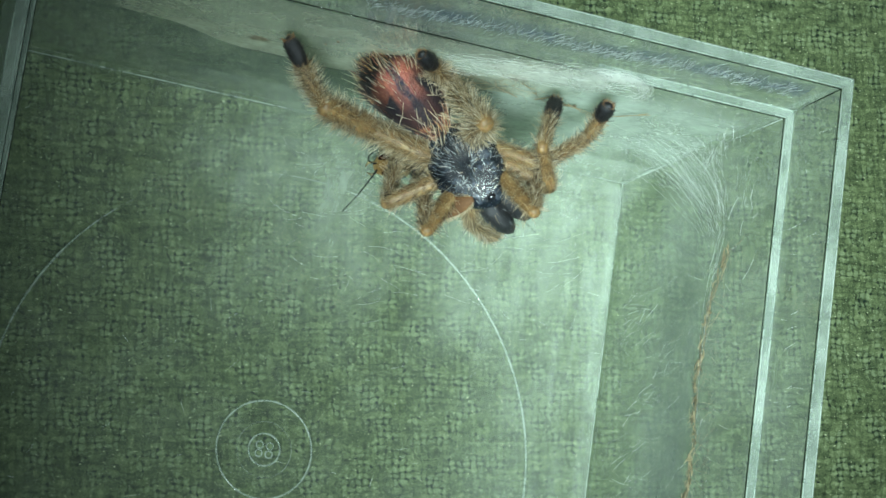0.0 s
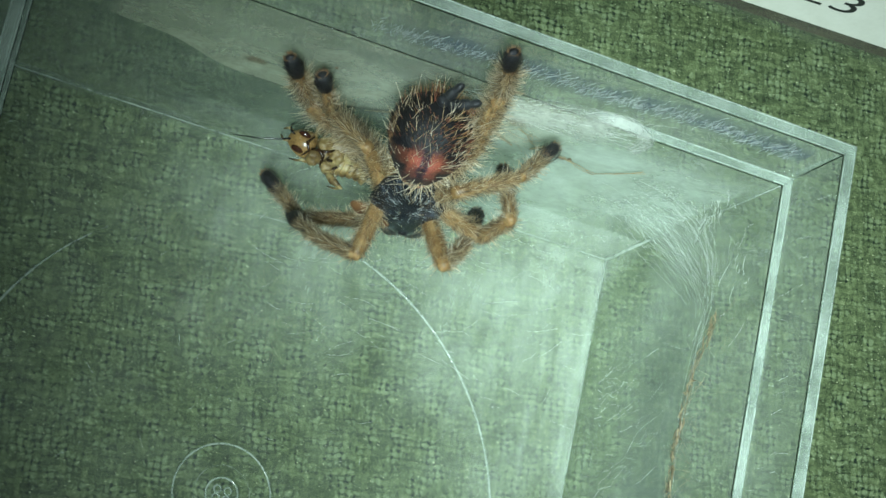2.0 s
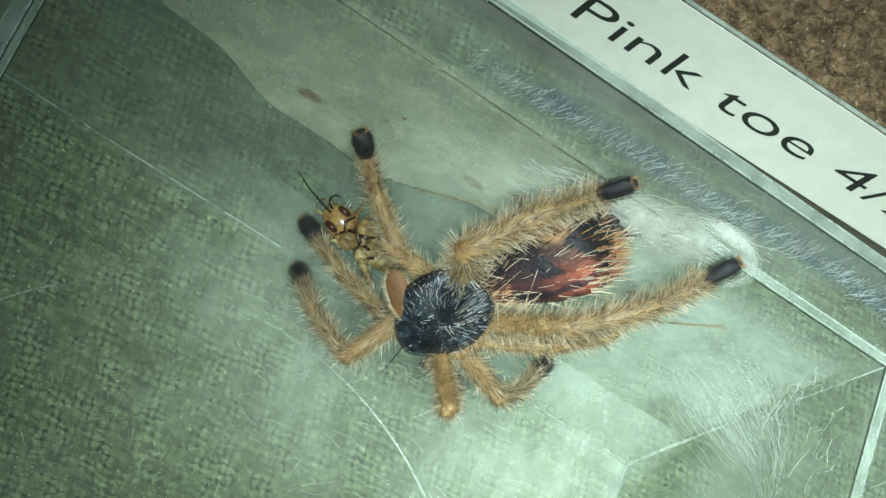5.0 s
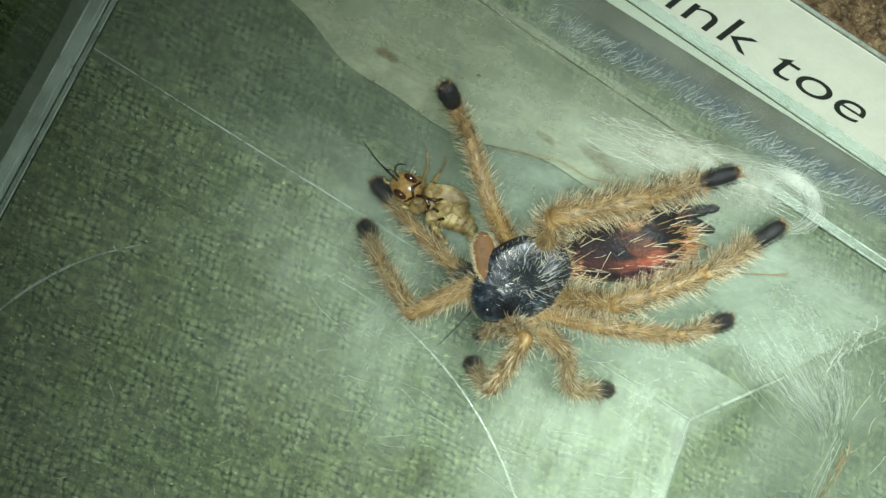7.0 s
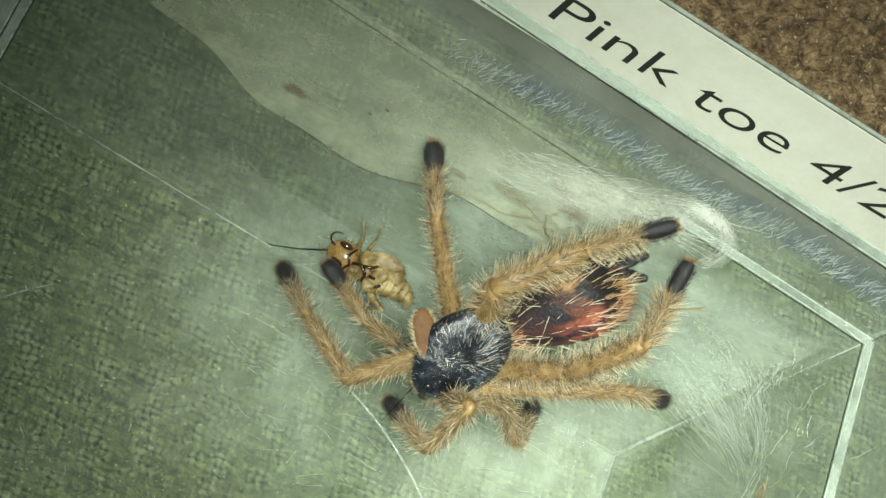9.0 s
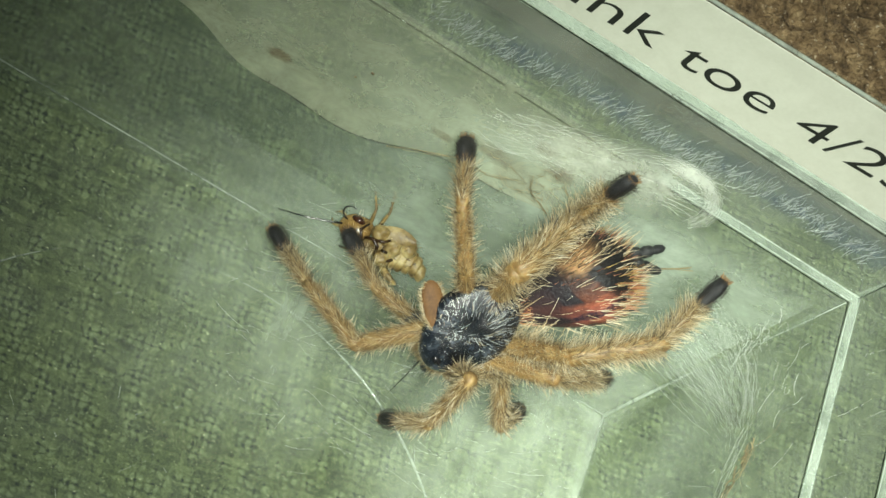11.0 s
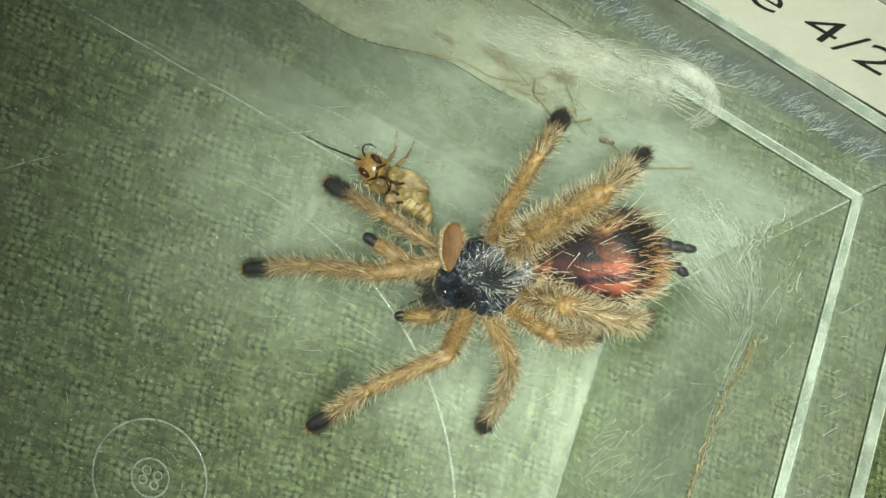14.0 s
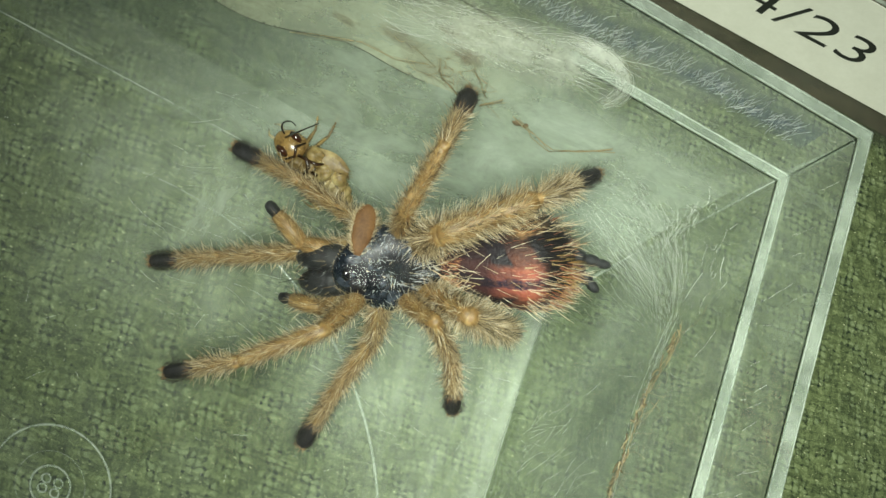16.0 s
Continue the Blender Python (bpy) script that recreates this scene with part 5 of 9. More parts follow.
def build_dirt():
    rng = random.Random(8)
    # brown debris that hangs in silk along the east wall
    lines = []
    ys = np.linspace(3.3, -1.5, 90)
    spine = [cm(5.0, y, 3.5 + 0.55 * smooth01((y - 2.5) / 0.9) - 0.12 * smooth01(-y / 1.5) + 0.06 * math.sin(3.1 * y) + 0.03 * math.sin(11 * y)) for y in ys]
    lines.append((spine, 0.00004))
    for _ in range(420):
        p = spine[rng.randrange(len(spine))] + cm(-0.02, rng.uniform(-0.05, 0.05), rng.uniform(-0.05, 0.05))
        q = p + cm(rng.uniform(-0.05, 0.0), rng.uniform(-0.16, 0.16), rng.uniform(-0.08, 0.08))
        lines.append((sag(p, q, rng, 4, 0.15), rng.choice((0.00001, 0.00002, 0.00004, 0.00009))))
    for _ in range(90):
        p = spine[rng.randrange(len(spine))] + cm(-0.02, 0, 0.05)
        q = p + cm(rng.uniform(-0.04, 0.0), rng.uniform(-0.35, 0.25), rng.uniform(-0.10, 0.55))
        lines.append((sag(p, q, rng, 8, 0.2), rng.uniform(0.000008, 0.00002)))
    ob = strand_mesh("debris_string", lines, BROWN)
    ob["kind"] = ""
    tagged(ob, "string of brown debris stuck to the clear wall", "debris", kind="stuff")

    def blot(x, z, rx, rz, y=4.915):
        bm = bmesh.new()
        bmesh.ops.create_uvsphere(bm, u_segments=12, v_segments=6, radius=1)
        for v in bm.verts:
            k = 1 + 0.35 * noise.noise((v.co.x * 2 + x * 9, v.co.z * 2 + z * 5, v.co.y))
            v.co = (x * CM + v.co.x * rx * k * CM, y * CM + v.co.y * 0.00012, z * CM + v.co.z * rz * k * CM)
        ob = part("brown_spot", bm, SPOT, None, smooth=True)
        tagged(ob, "dried brown spot on the clear back wall", "stain", "spots on the back wall")

    for x, z, rx, rz in ((-0.85, 3.95, 0.025, 0.018), (-0.95, 3.72, 0.016, 0.012), (2.57, 3.51, 0.06, 0.04), (2.66, 3.56, 0.03, 0.05)):
        blot(x, z, rx, rz)
    for n, (x, z, rx, rz, most) in enumerate(((-1.74, 3.32, 0.13, 0.09, 1.0), (0.94, 3.87, 0.34, 0.13, 0.75), (1.19, 4.49, 0.12, 0.09, 0.8), (1.55, 4.20, 0.13, 0.15, 0.9), (0.26, 3.66, 0.13, 0.07, 0.8), (1.45, 3.64, 0.36, 0.16, 0.45), (1.62, 4.22, 0.10, 0.12, 0.6))):
        grid, thick = [], []
        for i in range(13):
            row, trow = [], []
            for j in range(13):
                u, w = i / 6 - 1, j / 6 - 1
                row.append(cm(x + 1.4 * rx * u, 4.905, z + 1.4 * rz * w))
                far = math.hypot(u, w) * (1 + 0.5 * noise.noise((u * 1.6 + n * 7, w * 1.6, 3)))
                trow.append(most * smooth01((1.0 - far) * 2.2))
            grid.append(row)
            thick.append(trow)
        tagged(sheet("brown_stain", grid, thick, STAIN), "soft brown stain on the silk of the back wall", "stain", "spots on the back wall")
    lines = []
    for _ in range(40):
        p = cm(1.5 + rng.gauss(0, 0.25), 4.90, 3.75 + rng.gauss(0, 0.2))
        q = p + cm(rng.uniform(-0.4, 0.5), -0.01, rng.uniform(-0.3, 0.2))
        lines.append((sag(p, q, rng, 7, 0.25), rng.uniform(0.000012, 0.00003)))
    for path in (((-0.08, 2.91), (0.3, 3.22), (0.6, 3.44), (0.98, 3.48), (1.31, 3.71)), ((1.36, 3.92), (1.45, 3.72), (1.57, 3.58), (1.87, 3.44)), ((2.1, 3.52), (2.26, 3.81)),
                 ((2.5, 3.63), (2.81, 3.5), (3.11, 3.39), (3.31, 3.67), (3.54, 4.03)), ((1.7, 4.07), (1.9, 3.91), (2.07, 3.7))):
        for w in range(3):
            pts = [cm(x + rng.gauss(0, 0.02), 4.895, z + rng.gauss(0, 0.02)) for x, z in path]
            fine = [pts[0]]
            for p, q in zip(pts, pts[1:]):
                fine += [p.lerp(q, 0.5) + cm(rng.gauss(0, 0.015), 0, rng.gauss(0, 0.015)), q]
            lines.append((fine, rng.uniform(0.000015, 0.00005)))
    ob = strand_mesh("brown_threads", lines, BROWN)
    tagged(ob, "tangle of brownish silk threads on the wall", "silk threads", kind="stuff")
    # scratches and dust on the plastic
    lines = []
    for _ in range(150):
        x, y = rng.uniform(-4.5, 4.8), rng.uniform(-2.5, 4.5)
        a = rng.choice((0.2, 1.2, 2.4)) + rng.gauss(0, 0.35)
        ln = 0.25 * rng.random() ** 3 + 0.02
        p = cm(x, y, 0.006)
        lines.append(([p, p + cm(ln * math.cos(a), ln * math.sin(a), 0)], 0.00001))
    ob = strand_mesh("dust_and_scratches", lines, SILK)
    tagged(ob, "fine pale scratches and dust on the clear floor", "dust", kind="stuff")


build_ground()
build_box()
build_neighbour()
build_spider()
build_cricket()
build_seams()
build_silk()
build_dirt()


def motions():
    walk(MOVING["spider"], [
        (0, pose(0.01301, 0.03766, 0.03500, 29.2, -5.8, -40.7)),
        (0.5, pose(0.00638, 0.03738, 0.03300, 37.2, 56.5, -44.2)),
        (1, pose(0.00647, 0.03736, 0.03300, 37.6, 56.0, -43.3)),
        (1.5, pose(0.00560, 0.03741, 0.03400, 48.2, 63.0, -32.1)),
        (2, pose(0.00632, 0.03717, 0.03400, 45.1, 66.4, -42.0)),
        (2.5, pose(0.00757, 0.03639, 0.03400, 41.7, 61.0, -42.9)),
        (3, pose(0.00496, 0.03541, 0.03500, 37.1, 72.6, -61.5)),
        (3.5, pose(0.00561, 0.03412, 0.03500, -7.8, 64.9, -125.7)),
        (4, pose(0.00613, 0.03544, 0.03400, -5.2, 69.1, -120.2)),
        (4.2, pose(0.00634, 0.03534, 0.03400, -5.1, 69.6, -119.8)),
        (6.3, pose(0.00825, 0.03460, 0.03000, -11.4, 34.8, -131.5)),
        (6.5, pose(0.00792, 0.03425, 0.03000, -11.4, 35.6, -131.7)),
        (7, pose(0.00925, 0.03477, 0.02900, -10.2, 35.3, -129.9)),
        (7.5, pose(0.01012, 0.03351, 0.02900, -10.3, 35.3, -129.0)),
        (8, pose(0.00997, 0.03326, 0.02900, -10.7, 38.9, -129.5)),
        (8.5, pose(0.01352, 0.03221, 0.02900, -11.6, 45.3, -132.5)),
        (9, pose(0.01400, 0.03239, 0.02900, -9.1, 33.9, -128.3)),
        (9.5, pose(0.01403, 0.03243, 0.02900, -9.4, 33.5, -128.5)),
        (9.7, pose(0.01390, 0.03227, 0.02900, -9.5, 33.7, -128.7)),
        (11.8, pose(0.01844, 0.03256, 0.02900, -10.6, 33.8, -131.7)),
        (12, pose(0.01848, 0.03253, 0.02900, -10.4, 33.5, -131.7)),
        (12.5, pose(0.01843, 0.03278, 0.02900, -10.9, 33.2, -132.8)),
        (13, pose(0.01917, 0.03191, 0.02800, -12.3, 33.3, -134.8)),
        (13.5, pose(0.02065, 0.03147, 0.02700, -12.6, 32.4, -135.7)),
        (14, pose(0.02170, 0.03104, 0.02500, -21.9, 48.1, -151.4)),
        (14.5, pose(0.02185, 0.03137, 0.02500, -21.0, 29.5, -151.4)),
        (15, pose(0.02173, 0.03081, 0.02500, -29.2, 48.5, -165.1)),
        (15.5, pose(0.02089, 0.03074, 0.02500, -22.8, 25.6, -155.8)),
        (16, pose(0.02062, 0.03091, 0.02500, -22.9, 25.3, -156.0)),
    ])
    # the head shield turns and dips on the body
    turns = [(0, 0, 0, 0), (3, 0, 0, 0), (3.5, -8, 3, 0.4), (4.2, -13, 5, 0.7), (6.3, -20, 11, 1.0), (9.7, -20, 11, 1.0), (11.8, -18, 9, 1.0), (13.5, -15, 7, 0.8), (14, -10, 1, 0.3), (16, -8, 0, 0.1)]
    nods = [(t, pose(-0.0004 * slip, -0.0012 * slip, 0.0003 + 0.0016 * slip, roll, dip, 14 * slip)) for t, roll, dip, slip in turns]
    walk(MOVING["carapace"], nods)
    for name, (thing, rest) in HEAD.items():
        if name == "flank":
            walk(thing, [(t, pose(-0.0006 * slip, -0.0012 * slip, 0.0008 * slip, roll, 0, 0) @ rest) for t, roll, dip, slip in turns])
        elif name.startswith("chelicera"):
            walk(thing, [(t, m @ pose(-0.0010 * turn[3], 0, -0.0006 * turn[3], 0, 26 * turn[3], 0) @ rest) for (t, m), turn in zip(nods, turns)])
        else:
            walk(thing, [(t, m @ rest) for t, m in nods])
    walk(MOVING["abdomen"], [
        (0, pose(-0.00475, 0.00000, 0.00000, -1.2, 4.0, -5.8)),
        (0.5, pose(-0.00475, 0.00000, 0.00000, -4.4, 1.2, 5.1)),
        (1, pose(-0.00475, 0.00000, 0.00000, -4.3, 1.4, 5.1)),
        (1.5, pose(-0.00475, 0.00000, 0.00000, 8.9, -5.0, -8.9)),
        (2, pose(-0.00475, 0.00000, 0.00000, 5.9, -1.8, -5.8)),
        (2.5, pose(-0.00475, 0.00000, 0.00000, 9.3, 0.6, -10.6)),
        (3, pose(-0.00475, 0.00000, 0.00000, 6.1, -11.8, -7.2)),
        (3.5, pose(-0.00475, -0.00060, 0.00000, -47.8, -29.6, 15.0)),
        (4, pose(-0.00475, -0.00060, 0.00000, -37.5, -29.8, -4.4)),
        (4.2, pose(-0.00475, -0.00060, 0.00000, -37.4, -30.2, -4.5)),
        (6.3, pose(-0.00475, -0.00110, 0.00000, -46.0, 6.0, -1.7)),
        (6.5, pose(-0.00475, -0.00110, 0.00000, -46.0, 6.0, -1.7)),
        (7, pose(-0.00475, -0.00110, 0.00000, -45.9, 6.4, -5.4)),
        (7.5, pose(-0.00475, -0.00110, 0.00000, -46.0, 6.4, -3.4)),
        (8, pose(-0.00475, -0.00110, 0.00000, -45.7, 3.2, -3.8)),
        (8.5, pose(-0.00475, -0.00110, 0.00000, -47.7, -5.8, 8.5)),
        (9, pose(-0.00475, -0.00110, 0.00000, -46.0, 5.8, 2.1)),
        (9.5, pose(-0.00475, -0.00110, 0.00000, -46.0, 5.8, 2.0)),
        (9.7, pose(-0.00475, -0.00110, 0.00000, -46.0, 5.8, 2.1)),
        (11.8, pose(-0.00475, -0.00110, 0.00000, -46.0, 6.9, -5.5)),
        (12, pose(-0.00475, -0.00110, 0.00000, -46.0, 7.0, -5.5)),
        (12.5, pose(-0.00475, -0.00110, 0.00000, -46.0, 6.8, -6.2)),
        (13, pose(-0.00475, -0.00110, 0.00000, -46.0, 6.5, -4.7)),
        (13.5, pose(-0.00475, -0.00110, 0.00000, -46.0, 7.1, -8.5)),
        (14, pose(-0.00475, -0.00030, 0.00000, -22.4, -10.7, -5.1)),
        (14.5, pose(-0.00475, -0.00030, 0.00000, -23.9, 6.4, -6.1)),
        (15, pose(-0.00475, -0.00030, 0.00000, -22.5, -17.0, -3.8)),
        (15.5, pose(-0.00475, -0.00030, 0.00000, -24.0, 5.9, -1.8)),
        (16, pose(-0.00475, -0.00030, 0.00000, -24.0, 5.9, -1.8)),
    ])
    walk(MOVING["R1femur"], [
        (0, pose(0.00300, -0.00270, -0.00050, 0.0, 64.4, -46.3)),
        (0.5, pose(0.00300, -0.00270, -0.00050, -5.8, 10.3, -56.4)),
        (1, pose(0.00300, -0.00270, -0.00050, -5.5, 10.9, -55.7)),
        (1.5, pose(0.00300, -0.00270, -0.00050, 4.3, 22.3, -18.9)),
        (2, pose(0.00300, -0.00270, -0.00050, -2.2, 19.0, -16.6)),
        (2.5, pose(0.00300, -0.00270, -0.00050, -8.8, 25.5, -39.2)),
        (3, pose(0.00300, -0.00270, -0.00050, -14.0, -18.2, -8.7)),
        (3.5, pose(0.00300, -0.00270, -0.00050, -28.1, -7.4, 6.3)),
        (4, pose(0.00300, -0.00270, -0.00050, -27.2, -25.5, 5.6)),
        (4.2, pose(0.00300, -0.00270, -0.00050, -27.1, -24.7, 5.8)),
        (6.3, pose(0.00300, -0.00270, -0.00050, -25.0, 5.5, 4.0)),
        (6.5, pose(0.00300, -0.00270, -0.00050, -25.1, 7.9, 4.2)),
        (7, pose(0.00300, -0.00270, -0.00050, -25.4, 12.2, 1.5)),
        (7.5, pose(0.00300, -0.00270, -0.00050, -25.9, 23.3, -2.1)),
        (8, pose(0.00300, -0.00270, -0.00050, -25.8, 20.1, -2.3)),
        (8.5, pose(0.00300, -0.00270, -0.00050, -30.0, -11.4, -11.9)),
        (9, pose(0.00300, -0.00270, -0.00050, -32.7, 13.3, -8.4)),
        (9.5, pose(0.00300, -0.00270, -0.00050, -32.6, 12.8, -8.5)),
        (9.7, pose(0.00300, -0.00270, -0.00050, -32.6, 13.1, -8.4)),
        (11.8, pose(0.00300, -0.00270, -0.00050, -34.8, 13.0, -15.2)),
        (12, pose(0.00300, -0.00270, -0.00050, -35.1, 10.9, -15.5)),
        (12.5, pose(0.00300, -0.00270, -0.00050, -22.2, 35.8, 21.3)),
        (13, pose(0.00300, -0.00270, -0.00050, -29.9, 34.3, 8.8)),
        (13.5, pose(0.00300, -0.00270, -0.00050, -33.1, 40.8, 4.5)),
        (14, pose(0.00300, -0.00270, -0.00050, -45.0, -18.3, -6.9)),
        (14.5, pose(0.00300, -0.00270, -0.00050, -48.1, 17.0, 2.1)),
        (15, pose(0.00300, -0.00270, -0.00050, -49.6, -0.4, 1.4)),
        (15.5, pose(0.00300, -0.00270, -0.00050, -49.2, 28.3, 4.7)),
        (16, pose(0.00300, -0.00270, -0.00050, -49.1, 30.7, 5.4)),
    ])
    walk(MOVING["R1tibia"], [
        (0, pose(0.00583, -0.00566, -0.00907, -0.0, 70.2, -6.0)),
        (0.5, pose(0.00817, -0.01049, -0.00220, -41.6, 54.7, -23.6)),
        (1, pose(0.00826, -0.01041, -0.00229, -40.4, 54.5, -23.0)),
        (1.5, pose(0.01132, -0.00554, -0.00411, -55.0, 23.6, -53.4)),
        (2, pose(0.01161, -0.00526, -0.00359, -61.7, 13.8, -58.7)),
        (2.5, pose(0.00965, -0.00812, -0.00459, -67.5, 31.9, -68.3)),
        (3, pose(0.01192, -0.00407, 0.00247, -81.3, 33.0, -78.1)),
        (3.5, pose(0.01236, -0.00167, 0.00073, -99.3, 37.4, -66.9)),
        (4, pose(0.01154, -0.00186, 0.00358, -81.4, 38.5, -46.7)),
        (4.2, pose(0.01159, -0.00183, 0.00346, -80.8, 38.2, -46.4)),
        (6.3, pose(0.01243, -0.00205, -0.00141, -133.1, 63.5, -77.0)),
        (6.5, pose(0.01239, -0.00201, -0.00180, -132.7, 63.7, -77.0)),
        (7, pose(0.01228, -0.00245, -0.00251, -133.1, 52.1, -79.1)),
        (7.5, pose(0.01172, -0.00302, -0.00425, -133.5, 51.5, -80.4)),
        (8, pose(0.01191, -0.00306, -0.00377, -128.4, 50.9, -76.8)),
        (8.5, pose(0.01211, -0.00461, 0.00138, -121.7, 40.3, -73.0)),
        (9, pose(0.01215, -0.00404, -0.00268, -135.7, 36.1, -82.6)),
        (9.5, pose(0.01216, -0.00407, -0.00261, -136.1, 35.7, -82.6)),
        (9.7, pose(0.01215, -0.00406, -0.00265, -136.0, 35.8, -82.6)),
        (11.8, pose(0.01193, -0.00513, -0.00263, -131.5, 28.9, -72.2)),
        (12, pose(0.01199, -0.00519, -0.00230, -131.8, 28.6, -72.2)),
        (12.5, pose(0.01018, 0.00009, -0.00606, -115.4, 29.4, -24.3)),
        (13, pose(0.01075, -0.00151, -0.00586, -116.3, 34.6, -25.1)),
        (13.5, pose(0.01016, -0.00214, -0.00671, -120.1, 26.2, -31.6)),
        (14, pose(0.01195, -0.00379, 0.00248, -109.5, 20.1, -14.5)),
        (14.5, pose(0.01208, -0.00236, -0.00329, -115.5, 35.0, -11.4)),
        (15, pose(0.01250, -0.00247, -0.00043, -112.0, 9.4, -8.7)),
        (15.5, pose(0.01133, -0.00201, -0.00501, -110.4, 35.9, 3.4)),
        (16, pose(0.01113, -0.00193, -0.00535, -110.5, 37.1, 3.6)),
    ])
    walk(MOVING["R1metatarsus"], [
        (0, pose(0.00920, -0.00601, -0.01848, 0.0, 67.8, 117.9)),
        (0.5, pose(0.01346, -0.01280, -0.01036, 166.9, 66.6, -36.4)),
        (1, pose(0.01360, -0.01268, -0.01043, 168.5, 66.4, -35.4)),
        (1.5, pose(0.01677, -0.01290, -0.00812, 153.8, 60.3, -54.9)),
        (2, pose(0.01666, -0.01356, -0.00598, 130.2, 52.4, -76.3)),
        (2.5, pose(0.01279, -0.01601, -0.00987, 110.6, 60.3, -100.4)),
        (3, pose(0.01366, -0.01228, -0.00297, 133.3, 51.5, -62.4)),
        (3.5, pose(0.01548, -0.00898, -0.00535, 101.7, 46.0, -69.3)),
        (4, pose(0.01691, -0.00756, -0.00264, 120.6, 49.7, -51.2)),
        (4.2, pose(0.01701, -0.00752, -0.00272, 121.4, 49.4, -50.8)),
        (6.3, pose(0.01344, -0.00639, -0.01036, 57.3, 53.8, -95.0)),
        (6.5, pose(0.01338, -0.00633, -0.01076, 57.8, 54.0, -95.0)),
        (7, pose(0.01344, -0.00848, -0.01040, 62.4, 57.8, -90.5)),
        (7.5, pose(0.01276, -0.00916, -0.01208, 61.4, 48.9, -92.8)),
        (8, pose(0.01335, -0.00920, -0.01153, 66.4, 49.0, -89.5)),
        (8.5, pose(0.01434, -0.01191, -0.00509, 81.0, 44.5, -74.5)),
        (9, pose(0.01319, -0.01206, -0.00857, 64.4, 46.1, -87.6)),
        (9.5, pose(0.01320, -0.01212, -0.00845, 64.0, 45.8, -87.6)),
        (9.7, pose(0.01320, -0.01210, -0.00850, 64.0, 45.8, -87.6)),
        (11.8, pose(0.01461, -0.01347, -0.00747, 68.3, 30.2, -79.2)),
        (12, pose(0.01467, -0.01356, -0.00708, 68.1, 29.9, -79.3)),
        (12.5, pose(0.01812, -0.00349, -0.01097, 95.8, 28.0, -15.3)),
        (13, pose(0.01821, -0.00500, -0.01153, 94.8, 15.9, -18.1)),
        (13.5, pose(0.01781, -0.00684, -0.01112, 95.1, 7.5, -12.1)),
        (14, pose(0.02105, -0.00613, -0.00095, 95.9, 11.0, -8.3)),
        (14.5, pose(0.02011, -0.00398, -0.00902, 93.6, 22.7, -1.3)),
        (15, pose(0.02225, -0.00397, -0.00206, 93.4, 2.3, 2.4)),
        (15.5, pose(0.01942, -0.00154, -0.01088, 92.7, 25.2, 1.9)),
        (16, pose(0.01910, -0.00143, -0.01138, 92.6, 26.6, 2.1)),
    ])
    walk(MOVING["R2femur"], [
        (0, pose(0.00100, -0.00340, -0.00050, -0.0, -46.8, -73.2)),
        (0.25, pose(0.00100, -0.00340, -0.00050, 64.0, -58.7, -117.5)),
        (0.5, pose(0.00100, -0.00340, -0.00050, 119.7, -40.7, -153.2)),
        (1, pose(0.00100, -0.00340, -0.00050, 119.2, -40.5, -153.6)),
        (1.5, pose(0.00100, -0.00340, -0.00050, 100.8, -72.9, -137.5)),
        (2, pose(0.00100, -0.00340, -0.00050, 24.4, -69.3, -53.5)),
        (2.5, pose(0.00100, -0.00340, -0.00050, 26.8, -33.9, -56.9)),
        (3, pose(0.00100, -0.00340, -0.00050, -14.6, -2.2, 0.9)),
        (3.5, pose(0.00100, -0.00340, -0.00050, -30.1, 16.2, 7.9)),
        (4, pose(0.00100, -0.00340, -0.00050, -28.5, 13.7, 3.3)),
        (4.2, pose(0.00100, -0.00340, -0.00050, -28.2, 13.5, 3.4)),
        (6.3, pose(0.00100, -0.00340, -0.00050, -24.6, 58.4, 18.7)),
        (6.5, pose(0.00100, -0.00340, -0.00050, -24.4, 58.6, 19.1)),
        (7, pose(0.00100, -0.00340, -0.00050, -32.8, 62.5, 8.1)),
        (7.5, pose(0.00100, -0.00340, -0.00050, -35.3, 66.6, 4.3)),
        (8, pose(0.00100, -0.00340, -0.00050, -35.7, 63.4, 3.7)),
        (8.5, pose(0.00100, -0.00340, -0.00050, -34.1, 53.9, 7.6)),
        (9, pose(0.00100, -0.00340, -0.00050, -12.1, 65.3, 29.4)),
        (9.5, pose(0.00100, -0.00340, -0.00050, -12.7, 65.4, 28.8)),
        (9.7, pose(0.00100, -0.00340, -0.00050, -12.9, 65.4, 28.8)),
        (11.8, pose(0.00100, -0.00340, -0.00050, 2.6, 67.3, 48.6)),
        (12, pose(0.00100, -0.00340, -0.00050, 2.7, 67.1, 48.7)),
        (12.5, pose(0.00100, -0.00340, -0.00050, -15.8, 72.3, 29.6)),
        (13, pose(0.00100, -0.00340, -0.00050, -21.7, 72.3, 25.0)),
        (13.5, pose(0.00100, -0.00340, -0.00050, -22.7, 74.5, 24.9)),
        (14, pose(0.00100, -0.00340, -0.00050, -50.7, 54.1, 2.8)),
        (14.5, pose(0.00100, -0.00340, -0.00050, -60.0, 72.8, -0.6)),
        (15, pose(0.00100, -0.00340, -0.00050, -71.9, 45.0, -15.3)),
        (15.5, pose(0.00100, -0.00340, -0.00050, -96.7, 70.5, -34.8)),
        (16, pose(0.00100, -0.00340, -0.00050, -95.8, 71.4, -33.5)),
    ])
